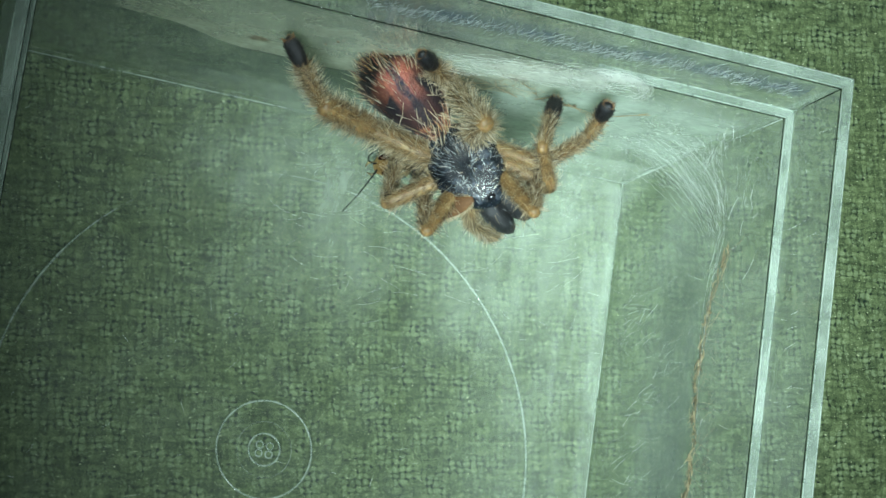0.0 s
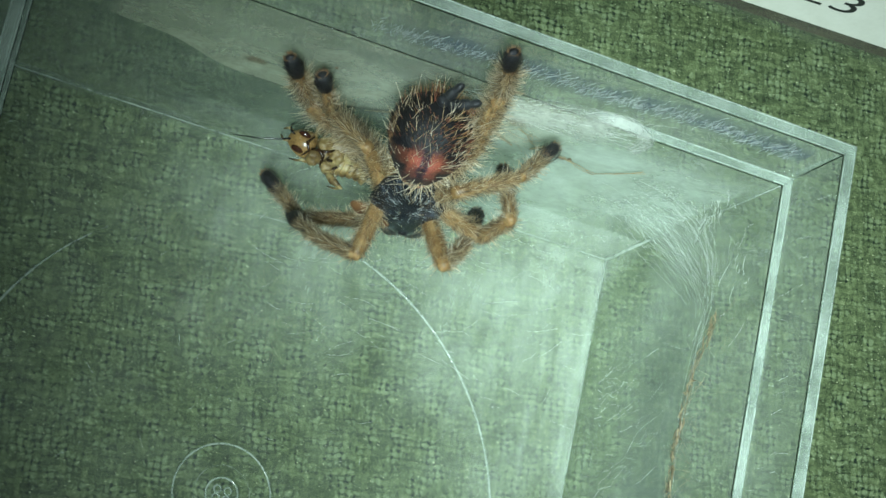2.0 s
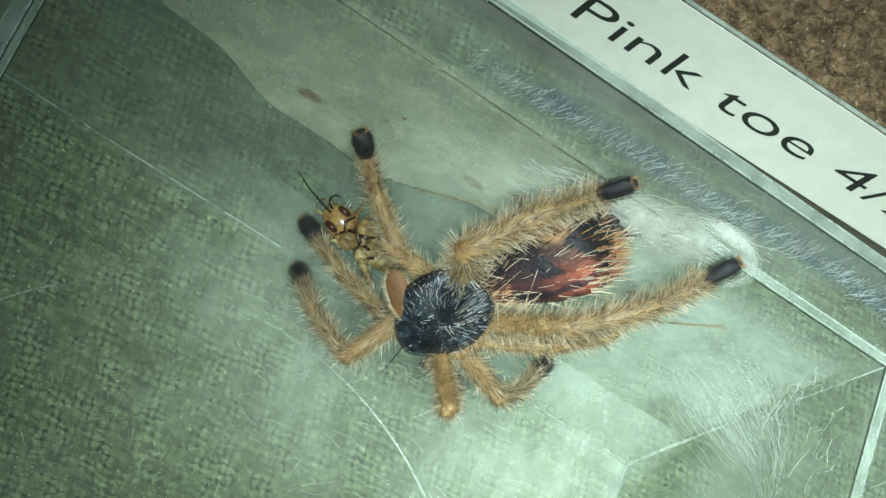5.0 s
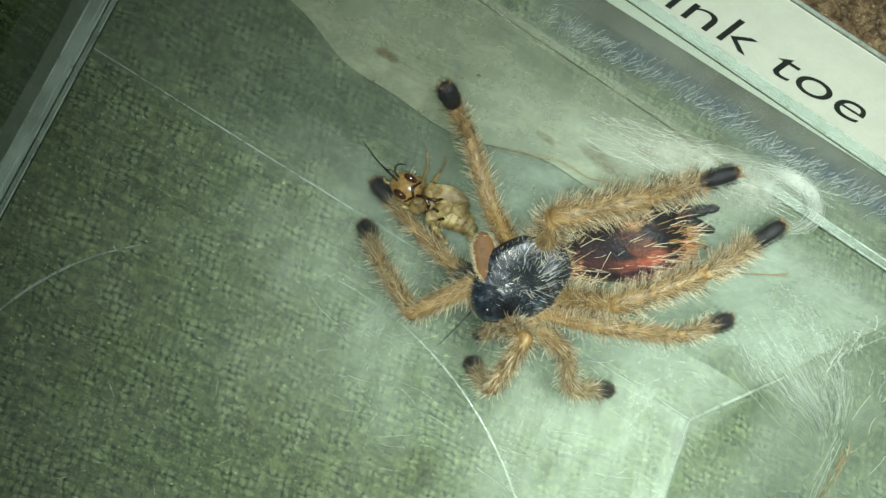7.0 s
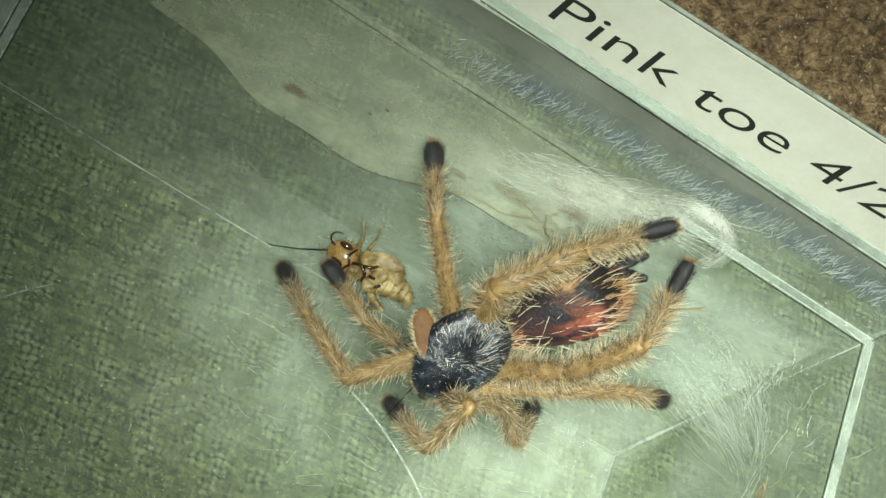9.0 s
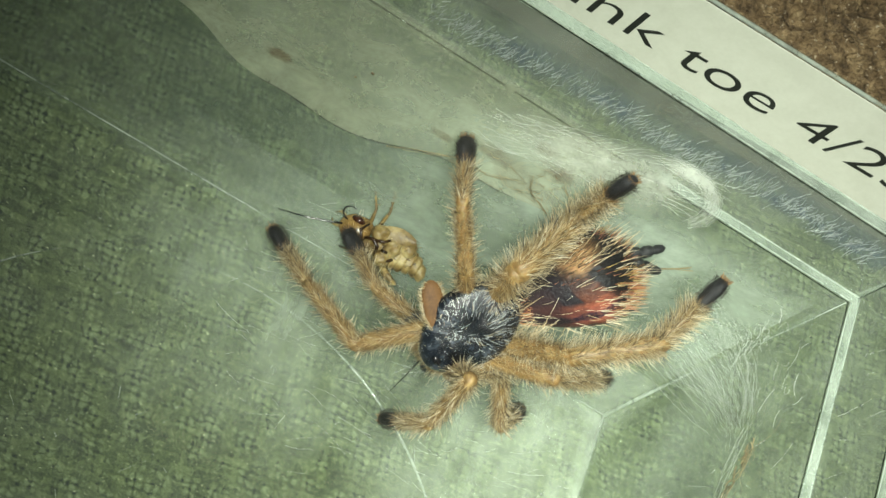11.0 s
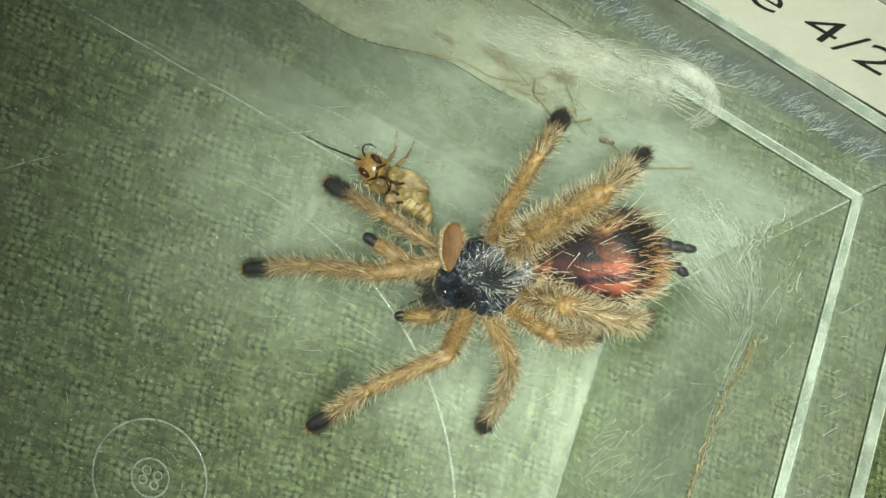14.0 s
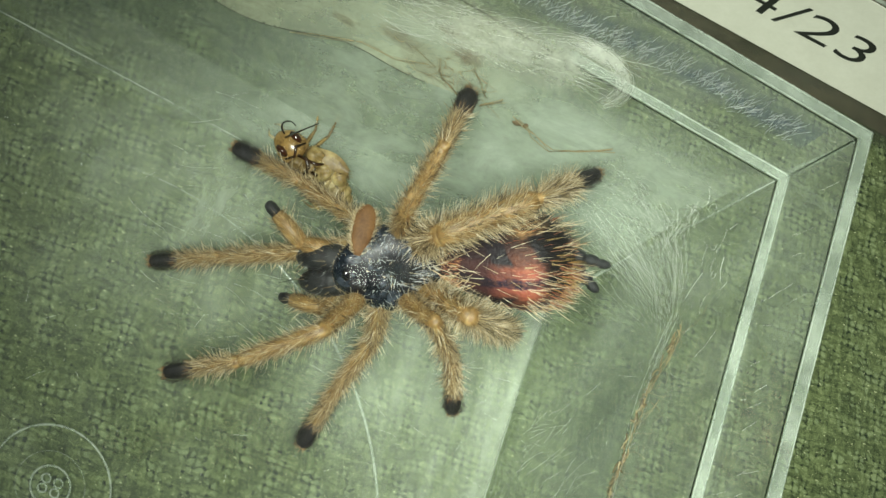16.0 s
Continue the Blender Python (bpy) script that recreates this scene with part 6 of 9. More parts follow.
    walk(MOVING["R2tibia"], [
        (0, pose(0.00268, -0.00897, 0.00570, 0.0, 58.7, 154.8)),
        (0.25, pose(-0.00103, -0.00764, 0.00537, 108.7, 83.7, -77.8)),
        (0.5, pose(-0.00475, -0.00631, 0.00504, 145.0, 51.2, -22.4)),
        (1, pose(-0.00479, -0.00628, 0.00502, 146.1, 51.0, -21.9)),
        (1.5, pose(-0.00085, -0.00509, 0.00762, 134.8, 21.2, -44.5)),
        (2, pose(0.00279, -0.00582, 0.00745, 126.6, 34.6, -44.9)),
        (2.5, pose(0.00485, -0.00931, 0.00423, 120.7, 48.9, -54.6)),
        (3, pose(0.00949, -0.00327, -0.00018, 102.3, 34.7, -68.3)),
        (3.5, pose(0.00909, -0.00228, -0.00286, 86.9, 23.1, -45.7)),
        (4, pose(0.00924, -0.00292, -0.00252, 86.4, 19.7, -62.2)),
        (4.2, pose(0.00925, -0.00292, -0.00249, 87.1, 19.8, -61.8)),
        (6.3, pose(0.00521, -0.00197, -0.00774, 54.9, 38.1, -61.0)),
        (6.5, pose(0.00518, -0.00195, -0.00776, 55.4, 38.5, -61.0)),
        (7, pose(0.00488, -0.00285, -0.00804, 52.3, 28.5, -68.0)),
        (7.5, pose(0.00437, -0.00315, -0.00830, 55.4, 38.7, -64.0)),
        (8, pose(0.00480, -0.00315, -0.00810, 59.3, 37.4, -62.1)),
        (8.5, pose(0.00596, -0.00274, -0.00737, 57.1, 28.6, -73.5)),
        (9, pose(0.00410, -0.00165, -0.00822, 53.5, 37.0, -62.8)),
        (9.5, pose(0.00410, -0.00169, -0.00823, 53.1, 36.6, -63.0)),
        (9.7, pose(0.00410, -0.00169, -0.00823, 53.2, 36.7, -62.9)),
        (11.8, pose(0.00317, -0.00094, -0.00834, 56.6, 3.5, -65.2)),
        (12, pose(0.00319, -0.00092, -0.00833, 56.4, 3.7, -65.2)),
        (12.5, pose(0.00325, -0.00212, -0.00860, 58.2, 15.2, -55.1)),
        (13, pose(0.00334, -0.00231, -0.00860, 61.6, 28.0, -47.8)),
        (13.5, pose(0.00305, -0.00245, -0.00869, 58.4, 20.4, -53.9)),
        (14, pose(0.00598, -0.00316, -0.00739, 73.3, -10.0, -46.6)),
        (14.5, pose(0.00351, -0.00343, -0.00862, 59.9, 1.7, -51.4)),
        (15, pose(0.00679, -0.00499, -0.00651, 80.4, 15.5, -41.0)),
        (15.5, pose(0.00332, -0.00502, -0.00851, 66.0, 28.5, -37.0)),
        (16, pose(0.00326, -0.00489, -0.00856, 65.8, 30.4, -36.8)),
    ])
    walk(MOVING["R2metatarsus"], [
        (0, pose(-0.00155, -0.00697, -0.00199, 0.0, 70.0, 174.0)),
        (0.5, pose(0.00046, -0.00845, -0.00197, 132.0, 42.0, -21.0)),
        (1, pose(0.00046, -0.00838, -0.00198, 132.9, 41.8, -20.6)),
        (1.5, pose(0.00514, -0.01097, 0.00437, 118.1, 53.5, -41.3)),
        (2, pose(0.00804, -0.01104, 0.00234, 115.0, 44.9, -35.6)),
        (2.5, pose(0.00827, -0.01414, -0.00255, 122.1, 53.9, -29.7)),
        (3, pose(0.01223, -0.01014, -0.00530, 103.2, 40.8, -35.2)),
        (3.5, pose(0.01487, -0.00820, -0.00639, 59.0, 44.3, -56.9)),
        (4, pose(0.01320, -0.01042, -0.00555, 65.0, 46.7, -55.7)),
        (4.2, pose(0.01325, -0.01038, -0.00553, 65.8, 46.5, -55.2)),
        (6.3, pose(0.00864, -0.00816, -0.01330, 30.8, 0.9, -77.2)),
        (6.5, pose(0.00860, -0.00811, -0.01336, 31.6, 1.0, -77.2)),
        (7, pose(0.00784, -0.01019, -0.01234, 34.4, 27.0, -73.9)),
        (7.5, pose(0.00745, -0.00946, -0.01393, 41.0, -0.3, -62.2)),
        (8, pose(0.00814, -0.00947, -0.01357, 44.2, -1.7, -62.6)),
        (8.5, pose(0.00821, -0.01031, -0.01167, 47.3, 1.5, -89.9)),
        (9, pose(0.00738, -0.00805, -0.01363, 36.1, 10.1, -82.1)),
        (9.5, pose(0.00739, -0.00813, -0.01359, 35.8, 9.5, -82.1)),
        (9.7, pose(0.00738, -0.00812, -0.01360, 36.0, 9.8, -82.1)),
        (11.8, pose(0.00694, -0.00909, -0.00889, 36.8, 41.9, -90.0)),
        (12, pose(0.00695, -0.00907, -0.00891, 36.8, 41.2, -89.9)),
        (12.5, pose(0.00822, -0.00925, -0.01095, 46.3, 36.4, -72.6)),
        (13, pose(0.00868, -0.00820, -0.01282, 49.5, 18.8, -67.8)),
        (13.5, pose(0.00803, -0.00926, -0.01183, 49.6, 4.3, -67.7)),
        (14, pose(0.01206, -0.00960, -0.00583, 67.9, 10.0, -39.4)),
        (14.5, pose(0.00912, -0.01046, -0.00889, 55.0, 13.1, -41.1)),
        (15, pose(0.01333, -0.01068, -0.00892, 71.5, -14.8, -52.0)),
        (15.5, pose(0.00964, -0.00978, -0.01280, 54.2, 10.2, -30.8)),
        (16, pose(0.00947, -0.00954, -0.01311, 54.0, 14.2, -30.6)),
    ])
    walk(MOVING["R3femur"], [
        (0, pose(-0.00120, -0.00330, -0.00050, -0.0, -4.8, -106.2)),
        (0.5, pose(-0.00120, -0.00330, -0.00050, 54.3, -20.9, -134.1)),
        (1, pose(-0.00120, -0.00330, -0.00050, 54.0, -20.9, -134.7)),
        (1.5, pose(-0.00120, -0.00330, -0.00050, 59.8, 8.4, -161.2)),
        (2, pose(-0.00120, -0.00330, -0.00050, 64.6, 4.2, -158.6)),
        (2.5, pose(-0.00120, -0.00330, -0.00050, 88.4, 41.5, -125.0)),
        (3, pose(-0.00120, -0.00330, -0.00050, 131.6, 51.9, -66.3)),
        (3.5, pose(-0.00120, -0.00330, -0.00050, 121.8, 37.4, -41.5)),
        (4, pose(-0.00120, -0.00330, -0.00050, 123.7, 42.8, -46.2)),
        (4.2, pose(-0.00120, -0.00330, -0.00050, 124.6, 42.6, -45.7)),
        (5.25, pose(-0.00120, -0.00330, -0.00050, 106.3, -8.1, -65.9)),
        (6.3, pose(-0.00120, -0.00330, -0.00050, 102.0, -61.4, -77.3)),
        (6.5, pose(-0.00120, -0.00330, -0.00050, 102.4, -61.6, -77.3)),
        (7, pose(-0.00120, -0.00330, -0.00050, 106.2, -38.4, -86.6)),
        (7.5, pose(-0.00120, -0.00330, -0.00050, 107.0, -41.4, -88.8)),
        (8, pose(-0.00120, -0.00330, -0.00050, 111.6, -41.6, -91.8)),
        (8.5, pose(-0.00120, -0.00330, -0.00050, 129.6, -38.2, -110.3)),
        (9, pose(-0.00120, -0.00330, -0.00050, 115.0, -43.3, -102.3)),
        (9.5, pose(-0.00120, -0.00330, -0.00050, 114.9, -43.4, -102.3)),
        (9.7, pose(-0.00120, -0.00330, -0.00050, 115.1, -43.5, -102.3)),
        (11.8, pose(-0.00120, -0.00330, -0.00050, 129.7, -63.8, -117.8)),
        (12, pose(-0.00120, -0.00330, -0.00050, 129.7, -63.3, -117.7)),
        (12.5, pose(-0.00120, -0.00330, -0.00050, 123.6, -58.9, -109.9)),
        (13, pose(-0.00120, -0.00330, -0.00050, 123.7, -54.5, -108.3)),
        (13.5, pose(-0.00120, -0.00330, -0.00050, 152.9, -60.7, -140.4)),
        (14, pose(-0.00120, -0.00330, -0.00050, 161.8, -46.7, -134.7)),
        (14.5, pose(-0.00120, -0.00330, -0.00050, 142.0, -61.5, -113.4)),
        (15, pose(-0.00120, -0.00330, -0.00050, 171.5, -50.2, -135.3)),
        (15.5, pose(-0.00120, -0.00330, -0.00050, 138.1, -62.6, -104.9)),
        (16, pose(-0.00120, -0.00330, -0.00050, 138.1, -63.5, -104.6)),
    ])
    walk(MOVING["R3tibia"], [
        (0, pose(-0.00356, -0.01144, 0.00021, 0.0, 54.7, 136.1)),
        (0.5, pose(-0.00673, -0.00900, 0.00254, 53.2, 66.1, -136.2)),
        (1, pose(-0.00679, -0.00894, 0.00254, 55.1, 67.2, -134.7)),
        (1.5, pose(-0.00916, -0.00601, -0.00173, 127.3, 47.5, -52.9)),
        (2, pose(-0.00909, -0.00639, -0.00112, 113.3, 47.8, -63.0)),
        (2.25, pose(-0.00697, -0.00745, -0.00363, 109.0, 15.0, -105.0)),
        (2.5, pose(-0.00485, -0.00851, -0.00614, 127.3, -12.5, -144.3)),
        (3, pose(0.00091, -0.00810, -0.00719, 141.5, -11.6, -140.5)),
        (3.5, pose(0.00386, -0.00778, -0.00566, 131.6, 11.6, -102.0)),
        (4, pose(0.00312, -0.00781, -0.00627, 133.6, -0.7, -106.1)),
        (4.2, pose(0.00317, -0.00778, -0.00625, 133.9, -1.7, -106.8)),
        (6.3, pose(-0.00031, -0.00727, 0.00696, 101.3, 1.1, -94.1)),
        (6.5, pose(-0.00031, -0.00724, 0.00698, 102.1, 1.1, -94.2)),
        (7, pose(-0.00081, -0.00995, 0.00478, 101.5, 1.2, -97.7)),
        (7.5, pose(-0.00107, -0.00968, 0.00512, 102.4, 19.6, -93.5)),
        (8, pose(-0.00140, -0.00965, 0.00514, 106.1, 20.2, -92.7)),
        (8.5, pose(-0.00352, -0.00957, 0.00475, 106.9, 23.7, -107.5)),
        (9, pose(-0.00252, -0.00935, 0.00533, 90.5, -26.0, -106.4)),
        (9.5, pose(-0.00252, -0.00934, 0.00534, 90.2, -26.1, -106.5)),
        (9.7, pose(-0.00252, -0.00933, 0.00535, 90.5, -26.2, -106.5)),
        (11.8, pose(-0.00295, -0.00663, 0.00712, 94.7, -26.0, -112.1)),
        (12, pose(-0.00298, -0.00668, 0.00709, 94.5, -25.1, -112.2)),
        (12.5, pose(-0.00269, -0.00743, 0.00678, 95.8, -23.6, -114.7)),
        (13, pose(-0.00275, -0.00798, 0.00642, 98.3, -37.7, -117.1)),
        (13.5, pose(-0.00441, -0.00595, 0.00691, 111.3, -45.4, -134.5)),
        (14, pose(-0.00530, -0.00745, 0.00568, 127.1, -16.6, -137.8)),
        (14.5, pose(-0.00281, -0.00702, 0.00697, 111.7, -32.8, -121.8)),
        (15, pose(-0.00507, -0.00713, 0.00603, 133.6, -18.4, -134.7)),
        (15.5, pose(-0.00220, -0.00707, 0.00705, 113.1, -21.3, -122.6)),
        (16, pose(-0.00216, -0.00697, 0.00711, 112.9, -23.9, -122.4)),
    ])
    walk(MOVING["R3metatarsus"], [
        (0, pose(-0.00710, -0.00803, -0.00673, 0.0, 70.9, 152.2)),
        (0.5, pose(-0.00921, -0.01138, -0.00524, 177.3, 54.0, 8.7)),
        (1, pose(-0.00911, -0.01128, -0.00529, 178.2, 53.7, 8.8)),
        (1.25, pose(-0.00740, -0.01094, -0.00665, -148.3, 38.7, 110.6)),
        (1.5, pose(-0.00570, -0.01059, -0.00800, -162.6, 14.6, -178.9)),
        (2, pose(-0.00650, -0.01148, -0.00741, -155.2, -1.0, -167.8)),
        (2.5, pose(-0.01159, -0.01335, -0.00429, -158.2, -0.7, -175.1)),
        (3, pose(-0.00551, -0.01340, -0.00548, -145.0, -7.9, -158.6)),
        (3.5, pose(0.00213, -0.01592, -0.00737, -140.1, -31.8, -134.8)),
        (4, pose(0.00076, -0.01597, -0.00617, -139.8, -33.0, -136.3)),
        (4.2, pose(0.00071, -0.01591, -0.00600, -139.5, -32.9, -136.8)),
        (6.3, pose(-0.00092, -0.01575, 0.00681, -179.9, 12.0, -94.7)),
        (6.5, pose(-0.00093, -0.01572, 0.00681, -179.1, 14.5, -94.8)),
        (7, pose(-0.00195, -0.01837, 0.00461, -175.7, -40.8, -87.4)),
        (7.5, pose(-0.00156, -0.01767, 0.00226, -170.9, -1.5, -92.6)),
        (8, pose(-0.00178, -0.01762, 0.00221, -167.3, -1.3, -93.0)),
        (8.5, pose(-0.00587, -0.01699, 0.00134, -157.1, -31.0, -115.9)),
        (9, pose(-0.00468, -0.01668, 0.00905, -158.0, 19.9, -115.7)),
        (9.5, pose(-0.00469, -0.01666, 0.00907, -158.5, 19.5, -115.7)),
        (9.7, pose(-0.00468, -0.01664, 0.00910, -158.3, 19.7, -115.6)),
        (11.8, pose(-0.00583, -0.01370, 0.01085, -161.5, 35.3, -124.6)),
        (12, pose(-0.00589, -0.01381, 0.01070, -161.6, 34.9, -124.7)),
        (12.5, pose(-0.00595, -0.01450, 0.01018, -164.1, 44.8, -128.2)),
        (13, pose(-0.00580, -0.01397, 0.01162, -157.3, 26.5, -118.3)),
        (13.5, pose(-0.00859, -0.01020, 0.01297, -173.5, 40.3, -148.8)),
        (14, pose(-0.01133, -0.01292, 0.00812, -152.4, 56.8, -125.2)),
        (14.5, pose(-0.00658, -0.01310, 0.01157, -168.4, 37.7, -128.4)),
        (15, pose(-0.01074, -0.01286, 0.00871, -138.4, 50.0, -103.6)),
        (15.5, pose(-0.00647, -0.01375, 0.01013, -169.4, 36.1, -122.7)),
        (16, pose(-0.00632, -0.01353, 0.01055, -169.8, 37.8, -122.9)),
    ])
    walk(MOVING["R4femur"], [
        (0, pose(-0.00330, -0.00250, -0.00050, 0.0, -6.3, -156.4)),
        (0.25, pose(-0.00330, -0.00250, -0.00050, 17.3, 27.8, -127.4)),
        (0.5, pose(-0.00330, -0.00250, -0.00050, 60.6, 43.3, -75.5)),
        (1, pose(-0.00330, -0.00250, -0.00050, 61.9, 43.8, -74.4)),
        (1.5, pose(-0.00330, -0.00250, -0.00050, 73.5, 51.9, -66.1)),
        (2, pose(-0.00330, -0.00250, -0.00050, 81.3, 54.5, -48.8)),
        (2.5, pose(-0.00330, -0.00250, -0.00050, 90.7, 80.0, -42.9)),
        (2.75, pose(-0.00330, -0.00250, -0.00050, -58.9, 46.8, -169.5)),
        (3, pose(-0.00330, -0.00250, -0.00050, -80.2, -1.8, -157.5)),
        (3.5, pose(-0.00330, -0.00250, -0.00050, -77.8, -27.8, -128.5)),
        (4, pose(-0.00330, -0.00250, -0.00050, -65.7, -39.6, -148.9)),
        (4.2, pose(-0.00330, -0.00250, -0.00050, -65.4, -39.5, -149.5)),
        (6.3, pose(-0.00330, -0.00250, -0.00050, -86.6, -64.5, -125.2)),
        (6.5, pose(-0.00330, -0.00250, -0.00050, -86.4, -64.7, -125.1)),
        (7, pose(-0.00330, -0.00250, -0.00050, -81.2, -58.9, -132.9)),
        (7.5, pose(-0.00330, -0.00250, -0.00050, -83.0, -56.8, -131.7)),
        (8, pose(-0.00330, -0.00250, -0.00050, -78.7, -54.8, -135.3)),
        (8.5, pose(-0.00330, -0.00250, -0.00050, -74.1, -48.1, -135.9)),
        (9, pose(-0.00330, -0.00250, -0.00050, -81.7, -56.4, -133.9)),
        (9.5, pose(-0.00330, -0.00250, -0.00050, -78.0, -51.8, -138.7)),
        (9.7, pose(-0.00330, -0.00250, -0.00050, -77.8, -51.8, -138.6)),
        (11.8, pose(-0.00330, -0.00250, -0.00050, -58.5, -59.3, -158.1)),
        (12, pose(-0.00330, -0.00250, -0.00050, -58.6, -58.9, -157.9)),
        (12.5, pose(-0.00330, -0.00250, -0.00050, -73.5, -60.8, -139.5)),
        (13, pose(-0.00330, -0.00250, -0.00050, -62.0, -66.7, -150.4)),
        (13.5, pose(-0.00330, -0.00250, -0.00050, -51.7, -54.2, -162.3)),
        (14, pose(-0.00330, -0.00250, -0.00050, -46.5, -51.4, -157.5)),
        (14.5, pose(-0.00330, -0.00250, -0.00050, -64.9, -70.7, -134.5)),
        (15, pose(-0.00330, -0.00250, -0.00050, -32.7, -53.8, -163.5)),
        (15.5, pose(-0.00330, -0.00250, -0.00050, -48.0, -71.6, -147.4)),
        (16, pose(-0.00330, -0.00250, -0.00050, -48.2, -72.4, -147.0)),
    ])
    walk(MOVING["R4tibia"], [
        (0, pose(-0.01241, -0.00647, 0.00060, 0.0, -53.0, -164.5)),
        (0.5, pose(-0.00148, -0.00955, -0.00736, 36.4, -21.2, -155.5)),
        (1, pose(-0.00136, -0.00945, -0.00742, 35.8, -21.0, -155.6)),
        (1.5, pose(-0.00080, -0.00814, -0.00837, 40.2, -7.8, -154.4)),
        (2, pose(0.00052, -0.00687, -0.00864, 43.1, -1.4, -135.8)),
        (2.5, pose(-0.00203, -0.00368, -0.01035, 59.2, -56.2, -150.4)),
        (2.75, pose(-0.00728, -0.00500, -0.00527, 74.8, -9.9, -171.5)),
        (3, pose(-0.01254, -0.00632, -0.00019, 74.5, 37.9, 176.5)),
        (3.5, pose(-0.00880, -0.00943, 0.00416, 90.4, 35.3, -154.4)),
        (4, pose(-0.00990, -0.00648, 0.00588, 80.8, 31.2, -173.9)),
        (4.2, pose(-0.00995, -0.00642, 0.00586, 80.7, 31.6, -173.9)),
        (6.3, pose(-0.00579, -0.00602, 0.00852, 78.2, -6.7, 150.6)),
        (6.5, pose(-0.00576, -0.00600, 0.00854, 77.9, -6.7, 150.5)),
        (7, pose(-0.00682, -0.00629, 0.00806, 75.6, -6.5, 167.1)),
        (7.5, pose(-0.00695, -0.00659, 0.00786, 75.2, -6.4, 164.7)),
        (8, pose(-0.00740, -0.00655, 0.00767, 74.3, -3.4, 164.5)),
        (8.5, pose(-0.00810, -0.00714, 0.00694, 74.1, 5.0, 174.2)),
        (9, pose(-0.00714, -0.00648, 0.00783, 74.7, -6.4, 177.2)),
        (9.5, pose(-0.00795, -0.00659, 0.00735, 74.9, -6.7, 174.8)),
        (9.7, pose(-0.00794, -0.00658, 0.00736, 74.8, -6.7, 174.8)),
        (11.8, pose(-0.00803, -0.00440, 0.00810, 98.6, 37.8, -151.6)),
        (12, pose(-0.00809, -0.00445, 0.00806, 98.6, 37.4, -151.7)),
        (12.5, pose(-0.00701, -0.00567, 0.00823, 93.8, 33.5, -159.6)),
        (13, pose(-0.00675, -0.00446, 0.00868, 82.7, -39.6, -145.1)),
        (13.5, pose(-0.00887, -0.00428, 0.00761, 77.2, -34.1, -134.9)),
        (14, pose(-0.00907, -0.00488, 0.00732, 103.1, -20.2, -162.8)),
        (14.5, pose(-0.00562, -0.00486, 0.00894, 96.9, -3.8, -166.9)),
        (15, pose(-0.00897, -0.00417, 0.00757, 103.1, 41.1, -162.2)),
        (15.5, pose(-0.00596, -0.00420, 0.00899, 95.3, -3.8, -162.8)),
        (16, pose(-0.00584, -0.00415, 0.00903, 95.3, -3.8, -162.8)),
    ])
